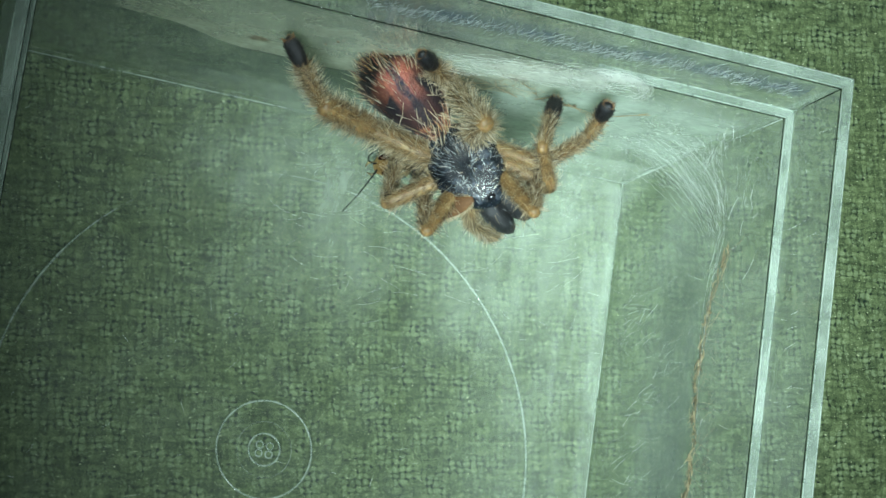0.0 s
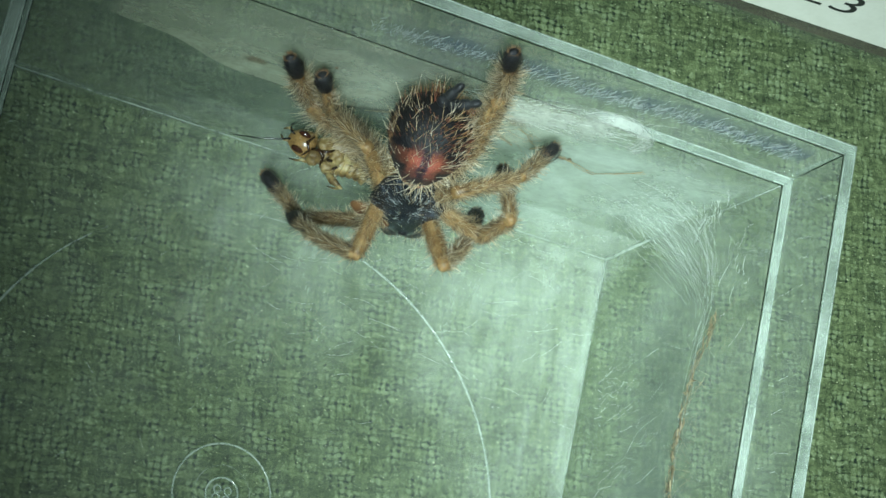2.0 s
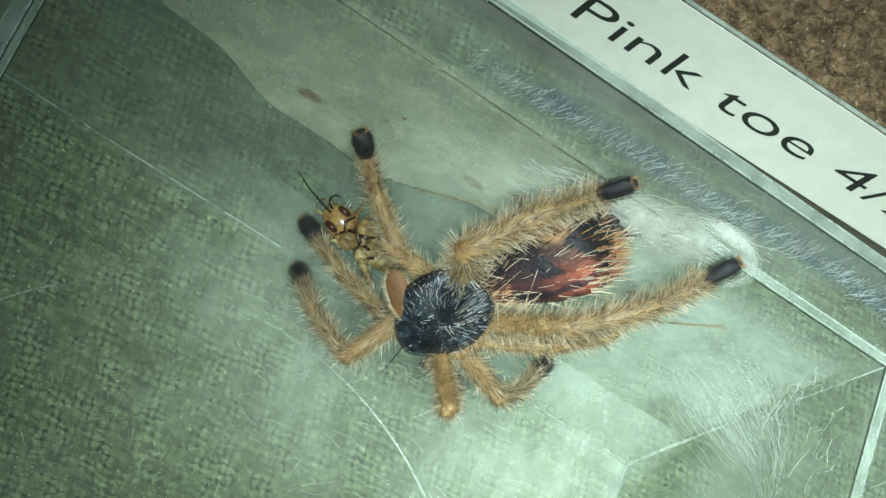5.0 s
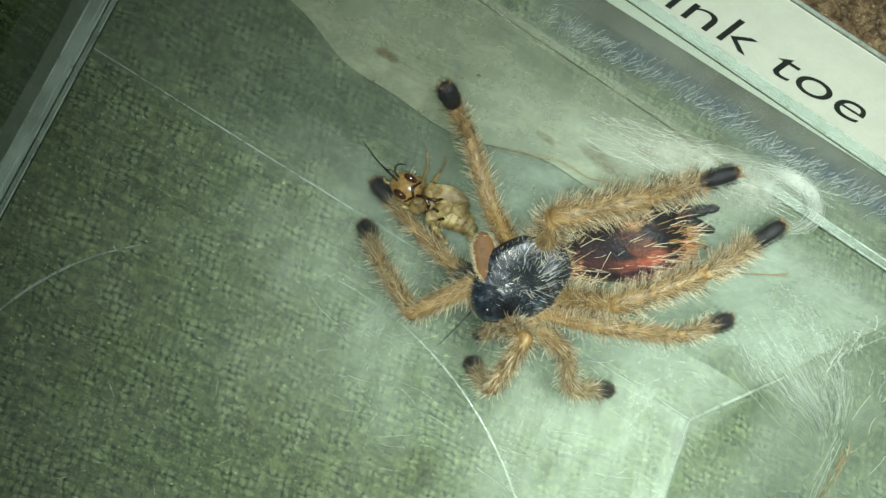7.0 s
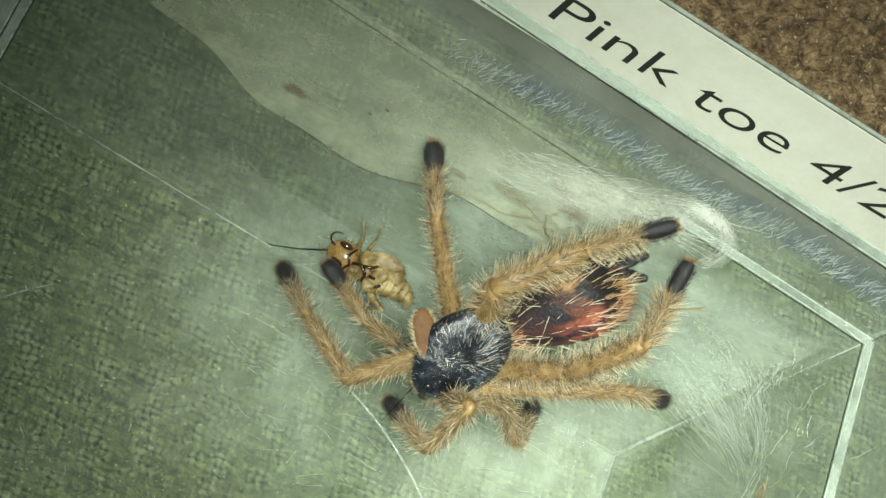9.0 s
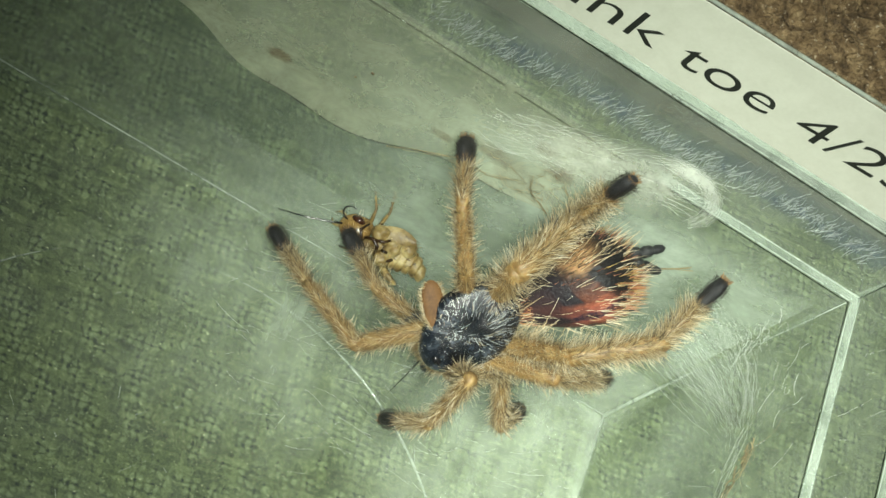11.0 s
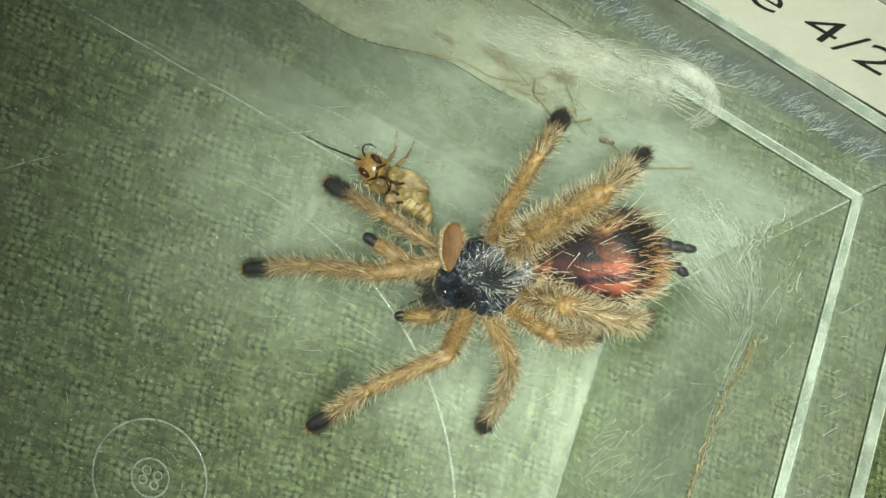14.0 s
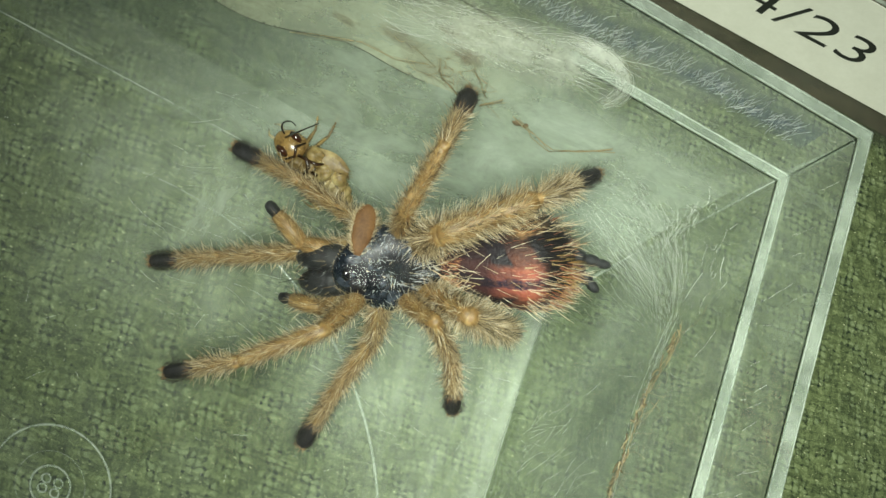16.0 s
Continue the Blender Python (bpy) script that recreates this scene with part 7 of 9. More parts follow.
    walk(MOVING["R4metatarsus"], [
        (0, pose(-0.01849, -0.00817, 0.00899, 0.0, -25.9, 161.4)),
        (0.5, pose(-0.01039, -0.01361, -0.00356, 2.8, 18.1, -175.0)),
        (1, pose(-0.01028, -0.01350, -0.00365, 2.6, 17.9, -175.1)),
        (1.5, pose(-0.01018, -0.01264, -0.00695, 6.7, 4.9, -170.1)),
        (2, pose(-0.00701, -0.01418, -0.00838, 12.4, -4.3, -161.0)),
        (2.25, pose(-0.00706, -0.01038, -0.00500, -11.5, 2.9, -90.3)),
        (2.5, pose(-0.00711, -0.00657, -0.00163, -12.8, 27.9, -20.3)),
        (2.75, pose(-0.01396, -0.00619, -0.00413, -15.0, -8.7, -98.0)),
        (3, pose(-0.02080, -0.00582, -0.00664, 21.7, -16.3, 176.4)),
        (3.5, pose(-0.01653, -0.01313, -0.00191, 33.7, -33.2, -162.0)),
        (4, pose(-0.01883, -0.00742, 0.00043, 36.5, -29.2, -173.4)),
        (4.2, pose(-0.01884, -0.00736, 0.00035, 36.4, -29.3, -173.6)),
        (5.25, pose(-0.01685, -0.00413, 0.00505, 61.3, 3.5, 166.1)),
        (6.3, pose(-0.01487, -0.00089, 0.00974, 78.4, 41.1, 158.5)),
        (6.5, pose(-0.01483, -0.00086, 0.00977, 78.2, 42.0, 158.4)),
        (7, pose(-0.01699, -0.00396, 0.00925, 78.7, -23.4, 173.7)),
        (7.5, pose(-0.01701, -0.00384, 0.00904, 72.8, -32.5, -176.9)),
        (8, pose(-0.01750, -0.00374, 0.00829, 73.0, -30.1, -177.1)),
        (8.5, pose(-0.01850, -0.00609, 0.00603, 69.0, -33.5, -166.5)),
        (9, pose(-0.01756, -0.00597, 0.00901, 73.8, -9.1, 169.0)),
        (9.5, pose(-0.01833, -0.00564, 0.00858, 74.4, -28.2, 169.4)),
        (9.7, pose(-0.01832, -0.00564, 0.00859, 74.4, -28.7, 169.5)),
        (11.8, pose(-0.01534, -0.00835, 0.00167, 44.7, -49.5, -149.5)),
        (12, pose(-0.01544, -0.00840, 0.00168, 44.6, -49.0, -149.4)),
        (12.5, pose(-0.01521, -0.00873, 0.00243, 45.1, -51.7, -149.0)),
        (12.75, pose(-0.01430, -0.00890, 0.00890, 64.1, -10.9, -155.6)),
        (13, pose(-0.01338, -0.00908, 0.01538, 80.6, 29.8, -148.7)),
        (13.25, pose(-0.01419, -0.00976, 0.01444, 80.8, -6.8, -140.5)),
        (13.5, pose(-0.01500, -0.01044, 0.01351, 74.4, -43.0, -129.4)),
        (13.75, pose(-0.01674, -0.00912, 0.01223, 80.7, 10.6, -137.8)),
        (14, pose(-0.01848, -0.00780, 0.01094, 79.3, 64.5, -145.1)),
        (14.5, pose(-0.01582, -0.00724, 0.00963, 60.3, 37.3, -157.6)),
        (15, pose(-0.01651, -0.00659, 0.00067, 75.8, 48.4, -144.9)),
        (15.5, pose(-0.01597, -0.00729, 0.00968, 52.1, 38.5, -165.5)),
        (16, pose(-0.01585, -0.00724, 0.00972, 51.6, 41.3, -165.9)),
    ])
    walk(MOVING["L1femur"], [
        (0, pose(0.00300, 0.00270, -0.00050, -0.0, -42.7, 5.7)),
        (0.5, pose(0.00300, 0.00270, -0.00050, -85.4, -76.0, 118.9)),
        (1, pose(0.00300, 0.00270, -0.00050, -89.1, -76.1, 121.9)),
        (1.5, pose(0.00300, 0.00270, -0.00050, -85.2, -75.0, 116.9)),
        (2, pose(0.00300, 0.00270, -0.00050, -86.1, -69.7, 124.4)),
        (2.5, pose(0.00300, 0.00270, -0.00050, -120.3, -83.5, 155.6)),
        (3, pose(0.00300, 0.00270, -0.00050, -69.9, -59.9, 116.7)),
        (3.5, pose(0.00300, 0.00270, -0.00050, -51.0, -52.5, 126.8)),
        (4, pose(0.00300, 0.00270, -0.00050, -31.9, -53.0, 98.8)),
        (4.2, pose(0.00300, 0.00270, -0.00050, -33.1, -53.2, 99.9)),
        (6.3, pose(0.00300, 0.00270, -0.00050, 6.6, -68.6, 88.3)),
        (6.5, pose(0.00300, 0.00270, -0.00050, 6.1, -68.9, 88.5)),
        (7, pose(0.00300, 0.00270, -0.00050, -28.4, -77.9, 124.0)),
        (7.5, pose(0.00300, 0.00270, -0.00050, 1.2, -78.4, 93.2)),
        (8, pose(0.00300, 0.00270, -0.00050, -13.0, -77.9, 106.7)),
        (8.5, pose(0.00300, 0.00270, -0.00050, -72.5, -69.2, 169.1)),
        (9, pose(0.00300, 0.00270, -0.00050, -54.0, -78.7, 149.7)),
        (9.5, pose(0.00300, 0.00270, -0.00050, -52.5, -78.6, 148.3)),
        (9.7, pose(0.00300, 0.00270, -0.00050, -52.5, -78.6, 148.5)),
        (11.8, pose(0.00300, 0.00270, -0.00050, -49.0, -84.6, 147.3)),
        (12, pose(0.00300, 0.00270, -0.00050, -48.9, -84.7, 147.2)),
        (12.5, pose(0.00300, 0.00270, -0.00050, 28.5, -76.1, 70.9)),
        (13, pose(0.00300, 0.00270, -0.00050, 34.1, -81.9, 66.9)),
        (13.5, pose(0.00300, 0.00270, -0.00050, 73.9, -55.3, 27.2)),
        (14, pose(0.00300, 0.00270, -0.00050, 38.0, -63.7, 67.6)),
        (14.5, pose(0.00300, 0.00270, -0.00050, 62.5, -54.8, 54.6)),
        (15, pose(0.00300, 0.00270, -0.00050, 35.6, -62.3, 75.5)),
        (15.5, pose(0.00300, 0.00270, -0.00050, 71.9, -56.4, 48.8)),
        (16, pose(0.00300, 0.00270, -0.00050, 86.9, -54.6, 30.6)),
    ])
    walk(MOVING["L1tibia"], [
        (0, pose(0.00994, 0.00339, 0.00595, 0.0, 59.9, 141.6)),
        (0.5, pose(0.00189, 0.00471, 0.00872, -166.2, 67.3, 16.4)),
        (1, pose(0.00179, 0.00463, 0.00872, -165.4, 66.7, 16.4)),
        (1.5, pose(0.00189, 0.00489, 0.00868, -158.0, 50.5, 27.7)),
        (2, pose(0.00114, 0.00542, 0.00841, -163.9, 49.2, 29.2)),
        (2.5, pose(0.00201, 0.00315, 0.00894, -154.0, 57.1, 34.8)),
        (3, pose(0.00086, 0.00695, 0.00772, -155.8, 59.3, 53.5)),
        (3.5, pose(-0.00046, 0.00732, 0.00704, 137.0, 65.1, 4.8)),
        (4, pose(0.00212, 0.00835, 0.00708, 123.0, 74.6, -13.0)),
        (4.2, pose(0.00202, 0.00831, 0.00710, 123.4, 74.1, -12.8)),
        (6.3, pose(0.00310, 0.00616, 0.00835, 150.1, 54.6, 38.1)),
        (6.5, pose(0.00309, 0.00612, 0.00836, 149.9, 54.7, 38.2)),
        (7, pose(0.00189, 0.00435, 0.00879, 149.9, 43.1, 37.4)),
        (7.5, pose(0.00289, 0.00461, 0.00880, 146.0, 51.9, 31.0)),
        (8, pose(0.00243, 0.00461, 0.00879, 143.3, 49.2, 28.8)),
        (8.5, pose(-0.00032, 0.00334, 0.00838, 136.4, 34.4, 24.5)),
        (9, pose(0.00140, 0.00364, 0.00882, 141.9, 46.1, 25.7)),
        (9.5, pose(0.00140, 0.00369, 0.00881, 141.8, 46.1, 25.5)),
        (9.7, pose(0.00140, 0.00368, 0.00881, 141.6, 46.1, 25.5)),
        (11.8, pose(0.00225, 0.00318, 0.00896, 143.9, 44.4, 31.7)),
        (12, pose(0.00226, 0.00318, 0.00896, 143.9, 43.9, 31.8)),
        (12.5, pose(0.00374, 0.00485, 0.00872, 139.6, 50.2, 27.0)),
        (13, pose(0.00353, 0.00394, 0.00890, 144.1, 37.4, 35.6)),
        (13.5, pose(0.00780, 0.00517, 0.00731, 133.4, 17.9, 15.1)),
        (14, pose(0.00460, 0.00659, 0.00802, 127.9, -8.2, 10.0)),
        (14.5, pose(0.00618, 0.00716, 0.00726, 132.9, 22.8, 25.4)),
        (15, pose(0.00411, 0.00698, 0.00791, 123.0, 2.3, 24.4)),
        (15.5, pose(0.00646, 0.00665, 0.00742, 131.2, 22.9, 24.1)),
        (16, pose(0.00773, 0.00551, 0.00724, 128.9, 10.2, 17.7)),
    ])
    walk(MOVING["L1metatarsus"], [
        (0, pose(0.00601, 0.00651, -0.00271, 0.0, 66.3, 130.3)),
        (0.5, pose(0.00560, 0.00579, -0.00050, -140.3, 45.5, 33.0)),
        (1, pose(0.00558, 0.00575, -0.00047, -139.7, 45.2, 32.8)),
        (1.5, pose(0.00752, 0.00785, 0.00096, -148.2, 54.0, 25.3)),
        (2, pose(0.00684, 0.00860, 0.00084, -160.3, 59.5, 19.5)),
        (2.5, pose(0.00648, 0.00625, 0.00055, -146.0, 61.3, 30.1)),
        (3, pose(0.00390, 0.01106, -0.00087, -153.6, 57.2, 41.6)),
        (3.5, pose(0.00373, 0.00768, -0.00203, 162.2, 66.7, 16.9)),
        (4, pose(0.00471, 0.00776, -0.00256, 162.8, 70.3, 14.5)),
        (4.2, pose(0.00470, 0.00770, -0.00251, 162.3, 69.8, 13.8)),
        (6.3, pose(0.00766, 0.00973, 0.00019, 67.6, 73.2, -67.3)),
        (6.5, pose(0.00763, 0.00969, 0.00020, 67.9, 73.3, -67.2)),
        (7, pose(0.00769, 0.00879, 0.00196, 65.3, 71.3, -71.1)),
        (7.5, pose(0.00818, 0.00779, 0.00093, 61.9, 71.3, -75.5)),
        (8, pose(0.00815, 0.00776, 0.00122, 71.1, 70.3, -67.1)),
        (8.5, pose(0.00719, 0.00676, 0.00273, 80.9, 46.2, -59.4)),
        (9, pose(0.00765, 0.00665, 0.00162, 62.0, 46.2, -76.5)),
        (9.5, pose(0.00766, 0.00667, 0.00161, 61.6, 45.8, -76.7)),
        (9.7, pose(0.00765, 0.00666, 0.00160, 61.6, 45.9, -76.6)),
        (11.8, pose(0.00833, 0.00694, 0.00197, 129.9, 50.7, 5.2)),
        (12, pose(0.00838, 0.00697, 0.00202, 130.0, 50.5, 5.3)),
        (12.5, pose(0.00944, 0.00775, 0.00104, 125.7, 57.1, 1.3)),
        (13, pose(0.00999, 0.00857, 0.00283, 121.6, 55.9, -2.2)),
        (13.5, pose(0.01699, 0.00765, 0.00424, 128.1, 24.3, 16.1)),
        (14, pose(0.01435, 0.00831, 0.00945, 121.1, 8.1, 20.6)),
        (14.5, pose(0.01451, 0.01112, 0.00339, 125.8, 12.5, 24.0)),
        (15, pose(0.01321, 0.01110, 0.00751, 115.9, 6.8, 28.2)),
        (15.5, pose(0.01487, 0.01040, 0.00352, 120.2, 37.2, 20.3)),
        (16, pose(0.01711, 0.00851, 0.00547, 114.4, 27.2, 8.9)),
    ])
    walk(MOVING["L2femur"], [
        (0, pose(0.00100, 0.00340, -0.00050, -0.0, 0.6, 20.7)),
        (0.5, pose(0.00100, 0.00340, -0.00050, -41.2, -29.6, 68.9)),
        (1, pose(0.00100, 0.00340, -0.00050, -41.3, -30.0, 68.8)),
        (1.5, pose(0.00100, 0.00340, -0.00050, -43.1, -14.0, 53.4)),
        (2, pose(0.00100, 0.00340, -0.00050, -45.1, -5.2, 54.8)),
        (2.5, pose(0.00100, 0.00340, -0.00050, -38.5, 3.6, 32.2)),
        (3, pose(0.00100, 0.00340, -0.00050, -49.4, 8.1, 53.2)),
        (3.5, pose(0.00100, 0.00340, -0.00050, -46.2, 37.3, 73.8)),
        (4, pose(0.00100, 0.00340, -0.00050, -46.6, 24.1, 76.2)),
        (4.2, pose(0.00100, 0.00340, -0.00050, -47.2, 24.6, 75.5)),
        (6.3, pose(0.00100, 0.00340, -0.00050, -10.6, 22.0, 103.7)),
        (6.5, pose(0.00100, 0.00340, -0.00050, -11.4, 22.7, 103.7)),
        (7, pose(0.00100, 0.00340, -0.00050, -5.3, 39.7, 116.6)),
        (7.5, pose(0.00100, 0.00340, -0.00050, 2.6, 44.2, 128.5)),
        (8, pose(0.00100, 0.00340, -0.00050, -1.6, 46.4, 125.3)),
        (8.5, pose(0.00100, 0.00340, -0.00050, -3.8, 54.7, 127.5)),
        (9, pose(0.00100, 0.00340, -0.00050, 6.0, 49.8, 131.7)),
        (9.5, pose(0.00100, 0.00340, -0.00050, 6.1, 49.9, 131.8)),
        (9.7, pose(0.00100, 0.00340, -0.00050, 5.9, 49.9, 131.9)),
        (11.8, pose(0.00100, 0.00340, -0.00050, 10.2, 66.6, 139.3)),
        (12, pose(0.00100, 0.00340, -0.00050, 9.6, 66.2, 138.6)),
        (12.5, pose(0.00100, 0.00340, -0.00050, -19.0, 52.5, 108.7)),
        (13, pose(0.00100, 0.00340, -0.00050, -26.1, 32.6, 103.1)),
        (13.5, pose(0.00100, 0.00340, -0.00050, -26.1, 33.9, 103.0)),
        (14, pose(0.00100, 0.00340, -0.00050, -52.3, 30.5, 89.7)),
        (14.5, pose(0.00100, 0.00340, -0.00050, -39.4, 36.0, 92.5)),
        (15, pose(0.00100, 0.00340, -0.00050, -77.1, 51.6, 65.0)),
        (15.5, pose(0.00100, 0.00340, -0.00050, -55.3, 46.7, 76.8)),
        (16, pose(0.00100, 0.00340, -0.00050, -55.1, 50.6, 77.2)),
    ])
    walk(MOVING["L2tibia"], [
        (0, pose(0.00895, 0.00641, -0.00058, 0.0, -50.0, 144.5)),
        (0.5, pose(0.00366, 0.01029, 0.00370, -4.1, -9.9, 162.4)),
        (1, pose(0.00367, 0.01026, 0.00375, -4.6, -9.8, 163.0)),
        (1.5, pose(0.00591, 0.01002, 0.00156, -6.6, -17.6, 160.6)),
        (2, pose(0.00588, 0.01031, 0.00028, 0.7, -13.8, 160.1)),
        (2.5, pose(0.00818, 0.00792, -0.00104, 0.4, -6.8, 155.1)),
        (3, pose(0.00604, 0.01014, -0.00169, 10.8, 2.0, 165.2)),
        (3.25, pose(0.00446, 0.01002, -0.00367, 18.0, 32.4, 123.9)),
        (3.5, pose(0.00288, 0.00989, -0.00565, -9.9, 56.9, 60.3)),
        (4, pose(0.00285, 0.01094, -0.00397, -26.7, 66.6, 38.9)),
        (4.2, pose(0.00294, 0.01088, -0.00403, -27.6, 66.3, 37.8)),
        (6.3, pose(-0.00087, 0.01105, -0.00369, 93.1, 65.6, 168.8)),
        (6.5, pose(-0.00086, 0.01102, -0.00378, 92.9, 65.7, 168.6)),
        (7, pose(-0.00193, 0.00925, -0.00593, 4.3, 51.1, 77.9)),
        (7.5, pose(-0.00280, 0.00817, -0.00642, 18.2, 55.6, 95.0)),
        (8, pose(-0.00239, 0.00818, -0.00666, 12.2, 55.8, 90.0)),
        (8.5, pose(-0.00199, 0.00730, -0.00743, -9.9, 48.1, 69.0)),
        (9, pose(-0.00265, 0.00750, -0.00699, 10.2, 52.3, 84.5)),
        (9.5, pose(-0.00265, 0.00748, -0.00700, 10.3, 52.5, 84.5)),
        (9.7, pose(-0.00266, 0.00747, -0.00701, 10.0, 52.5, 84.5)),
        (11.8, pose(-0.00157, 0.00560, -0.00830, -12.2, 27.8, 61.0)),
        (12, pose(-0.00157, 0.00567, -0.00828, -12.1, 27.1, 61.0)),
        (12.5, pose(-0.00065, 0.00830, -0.00725, -10.9, 39.2, 64.9)),
        (13, pose(-0.00063, 0.01038, -0.00508, -16.4, 31.0, 58.1)),
        (13.5, pose(-0.00058, 0.01027, -0.00524, -16.3, 37.7, 58.5)),
        (14, pose(0.00104, 0.01072, -0.00482, -38.9, 45.7, 50.8)),
        (14.5, pose(0.00070, 0.01027, -0.00550, -13.9, 50.0, 77.8)),
        (15, pose(0.00324, 0.00819, -0.00716, -49.8, 6.6, 56.3)),
        (15.5, pose(0.00233, 0.00907, -0.00669, -33.0, 29.1, 53.6)),
        (16, pose(0.00220, 0.00866, -0.00707, -32.9, 30.4, 53.8)),
    ])
    walk(MOVING["L2metatarsus"], [
        (0, pose(0.00424, 0.00976, 0.00631, 0.0, 46.4, 125.8)),
        (0.5, pose(-0.00479, 0.01297, 0.00525, -164.6, 82.8, 7.6)),
        (1, pose(-0.00482, 0.01285, 0.00529, -162.6, 82.1, 8.9)),
        (1.5, pose(-0.00218, 0.01287, 0.00427, 176.3, 81.7, -11.9)),
        (2, pose(-0.00233, 0.01330, 0.00243, 125.5, 78.6, -57.2)),
        (2.5, pose(0.00007, 0.01169, 0.00002, 156.1, 79.0, -29.5)),
        (3, pose(-0.00265, 0.01243, -0.00201, 138.0, 72.9, -33.1)),
        (3.5, pose(0.00532, 0.01416, -0.01319, 54.8, 87.3, -94.0)),
        (4, pose(0.00563, 0.01318, -0.01223, -129.6, 88.3, 79.0)),
        (4.2, pose(0.00580, 0.01310, -0.01228, -148.4, 88.2, 60.1)),
        (6.3, pose(-0.00452, 0.01178, -0.01188, -36.7, 67.1, -176.6)),
        (6.5, pose(-0.00449, 0.01175, -0.01198, -36.9, 67.2, -176.8)),
        (7, pose(-0.00075, 0.01478, -0.01293, -67.2, 52.1, 145.8)),
        (7.5, pose(-0.00324, 0.01323, -0.01386, -60.6, 57.9, 153.2)),
        (8, pose(-0.00239, 0.01324, -0.01410, -63.8, 60.7, 150.3)),
        (8.5, pose(0.00017, 0.01291, -0.01413, 2.7, 69.4, -140.2)),
        (9, pose(-0.00212, 0.01298, -0.01411, -9.3, 57.7, -151.4)),
        (9.5, pose(-0.00212, 0.01294, -0.01414, -9.3, 57.5, -151.1)),
        (9.7, pose(-0.00213, 0.01292, -0.01415, -9.3, 57.5, -151.0)),
        (11.8, pose(0.00229, 0.01257, -0.01249, -64.4, 69.7, 147.2)),
        (12, pose(0.00231, 0.01267, -0.01238, -64.7, 69.5, 146.7)),
        (12.5, pose(0.00231, 0.01462, -0.01293, -126.4, 29.7, 59.0)),
        (13, pose(0.00345, 0.01692, -0.00972, -132.3, 48.1, 50.1)),
        (13.5, pose(0.00314, 0.01634, -0.01075, -139.0, 48.3, 42.0)),
        (14, pose(0.00501, 0.01559, -0.01126, -154.8, 36.9, 39.2)),
        (14.5, pose(0.00193, 0.01592, -0.01240, -117.7, 53.3, 84.7)),
        (15, pose(0.00819, 0.01563, -0.00820, -153.1, 14.1, 51.3)),
        (15.5, pose(0.00699, 0.01540, -0.01107, -136.5, 20.8, 52.2)),
        (16, pose(0.00678, 0.01492, -0.01163, -135.4, 21.0, 55.4)),
    ])
    walk(MOVING["L3femur"], [
        (0, pose(-0.00120, 0.00330, -0.00050, -0.0, -6.4, 32.5)),
        (0.25, pose(-0.00120, 0.00330, -0.00050, -24.6, -31.6, 81.6)),
        (0.5, pose(-0.00120, 0.00330, -0.00050, -63.4, -26.5, 141.9)),
        (1, pose(-0.00120, 0.00330, -0.00050, -64.1, -26.8, 142.4)),
        (1.5, pose(-0.00120, 0.00330, -0.00050, -73.0, -26.2, 154.1)),
        (2, pose(-0.00120, 0.00330, -0.00050, -69.4, -27.1, 162.6)),
        (2.5, pose(-0.00120, 0.00330, -0.00050, -76.3, -37.7, 169.2)),
        (3, pose(-0.00120, 0.00330, -0.00050, -52.2, -16.1, 149.9)),
        (3.5, pose(-0.00120, 0.00330, -0.00050, -39.0, -30.7, -178.1)),
        (3.75, pose(-0.00120, 0.00330, -0.00050, -35.4, 2.1, 157.6)),
        (4, pose(-0.00120, 0.00330, -0.00050, -46.8, 33.1, 130.6)),
        (4.2, pose(-0.00120, 0.00330, -0.00050, -47.8, 34.8, 129.5)),
        (6.3, pose(-0.00120, 0.00330, -0.00050, -23.8, -6.3, 148.8)),
        (6.5, pose(-0.00120, 0.00330, -0.00050, -24.2, -6.4, 148.9)),
        (7, pose(-0.00120, 0.00330, -0.00050, -24.1, -25.2, 143.3)),
        (7.5, pose(-0.00120, 0.00330, -0.00050, -27.5, -6.3, 147.1)),
        (8, pose(-0.00120, 0.00330, -0.00050, -29.4, -3.6, 146.8)),
        (8.5, pose(-0.00120, 0.00330, -0.00050, -32.3, -1.5, 146.9)),
        (9, pose(-0.00120, 0.00330, -0.00050, -26.8, -6.6, 150.8)),
        (9.5, pose(-0.00120, 0.00330, -0.00050, -26.7, -6.5, 150.7)),
        (9.7, pose(-0.00120, 0.00330, -0.00050, -26.9, -6.5, 150.8)),
        (11.8, pose(-0.00120, 0.00330, -0.00050, -25.4, -41.1, 133.6)),
        (12, pose(-0.00120, 0.00330, -0.00050, -25.1, -40.4, 133.5)),
        (12.5, pose(-0.00120, 0.00330, -0.00050, -25.2, -30.9, 134.4)),
        (13, pose(-0.00120, 0.00330, -0.00050, -30.7, -44.7, 144.1)),
        (13.5, pose(-0.00120, 0.00330, -0.00050, -38.6, -38.1, 157.4)),
        (14, pose(-0.00120, 0.00330, -0.00050, -34.6, -35.6, 147.0)),
        (14.5, pose(-0.00120, 0.00330, -0.00050, -3.9, -46.7, 123.0)),
        (15, pose(-0.00120, 0.00330, -0.00050, -33.2, -41.7, 153.3)),
        (15.5, pose(-0.00120, 0.00330, -0.00050, -17.2, -61.7, 146.1)),
        (16, pose(-0.00120, 0.00330, -0.00050, -17.6, -62.9, 147.0)),
    ])
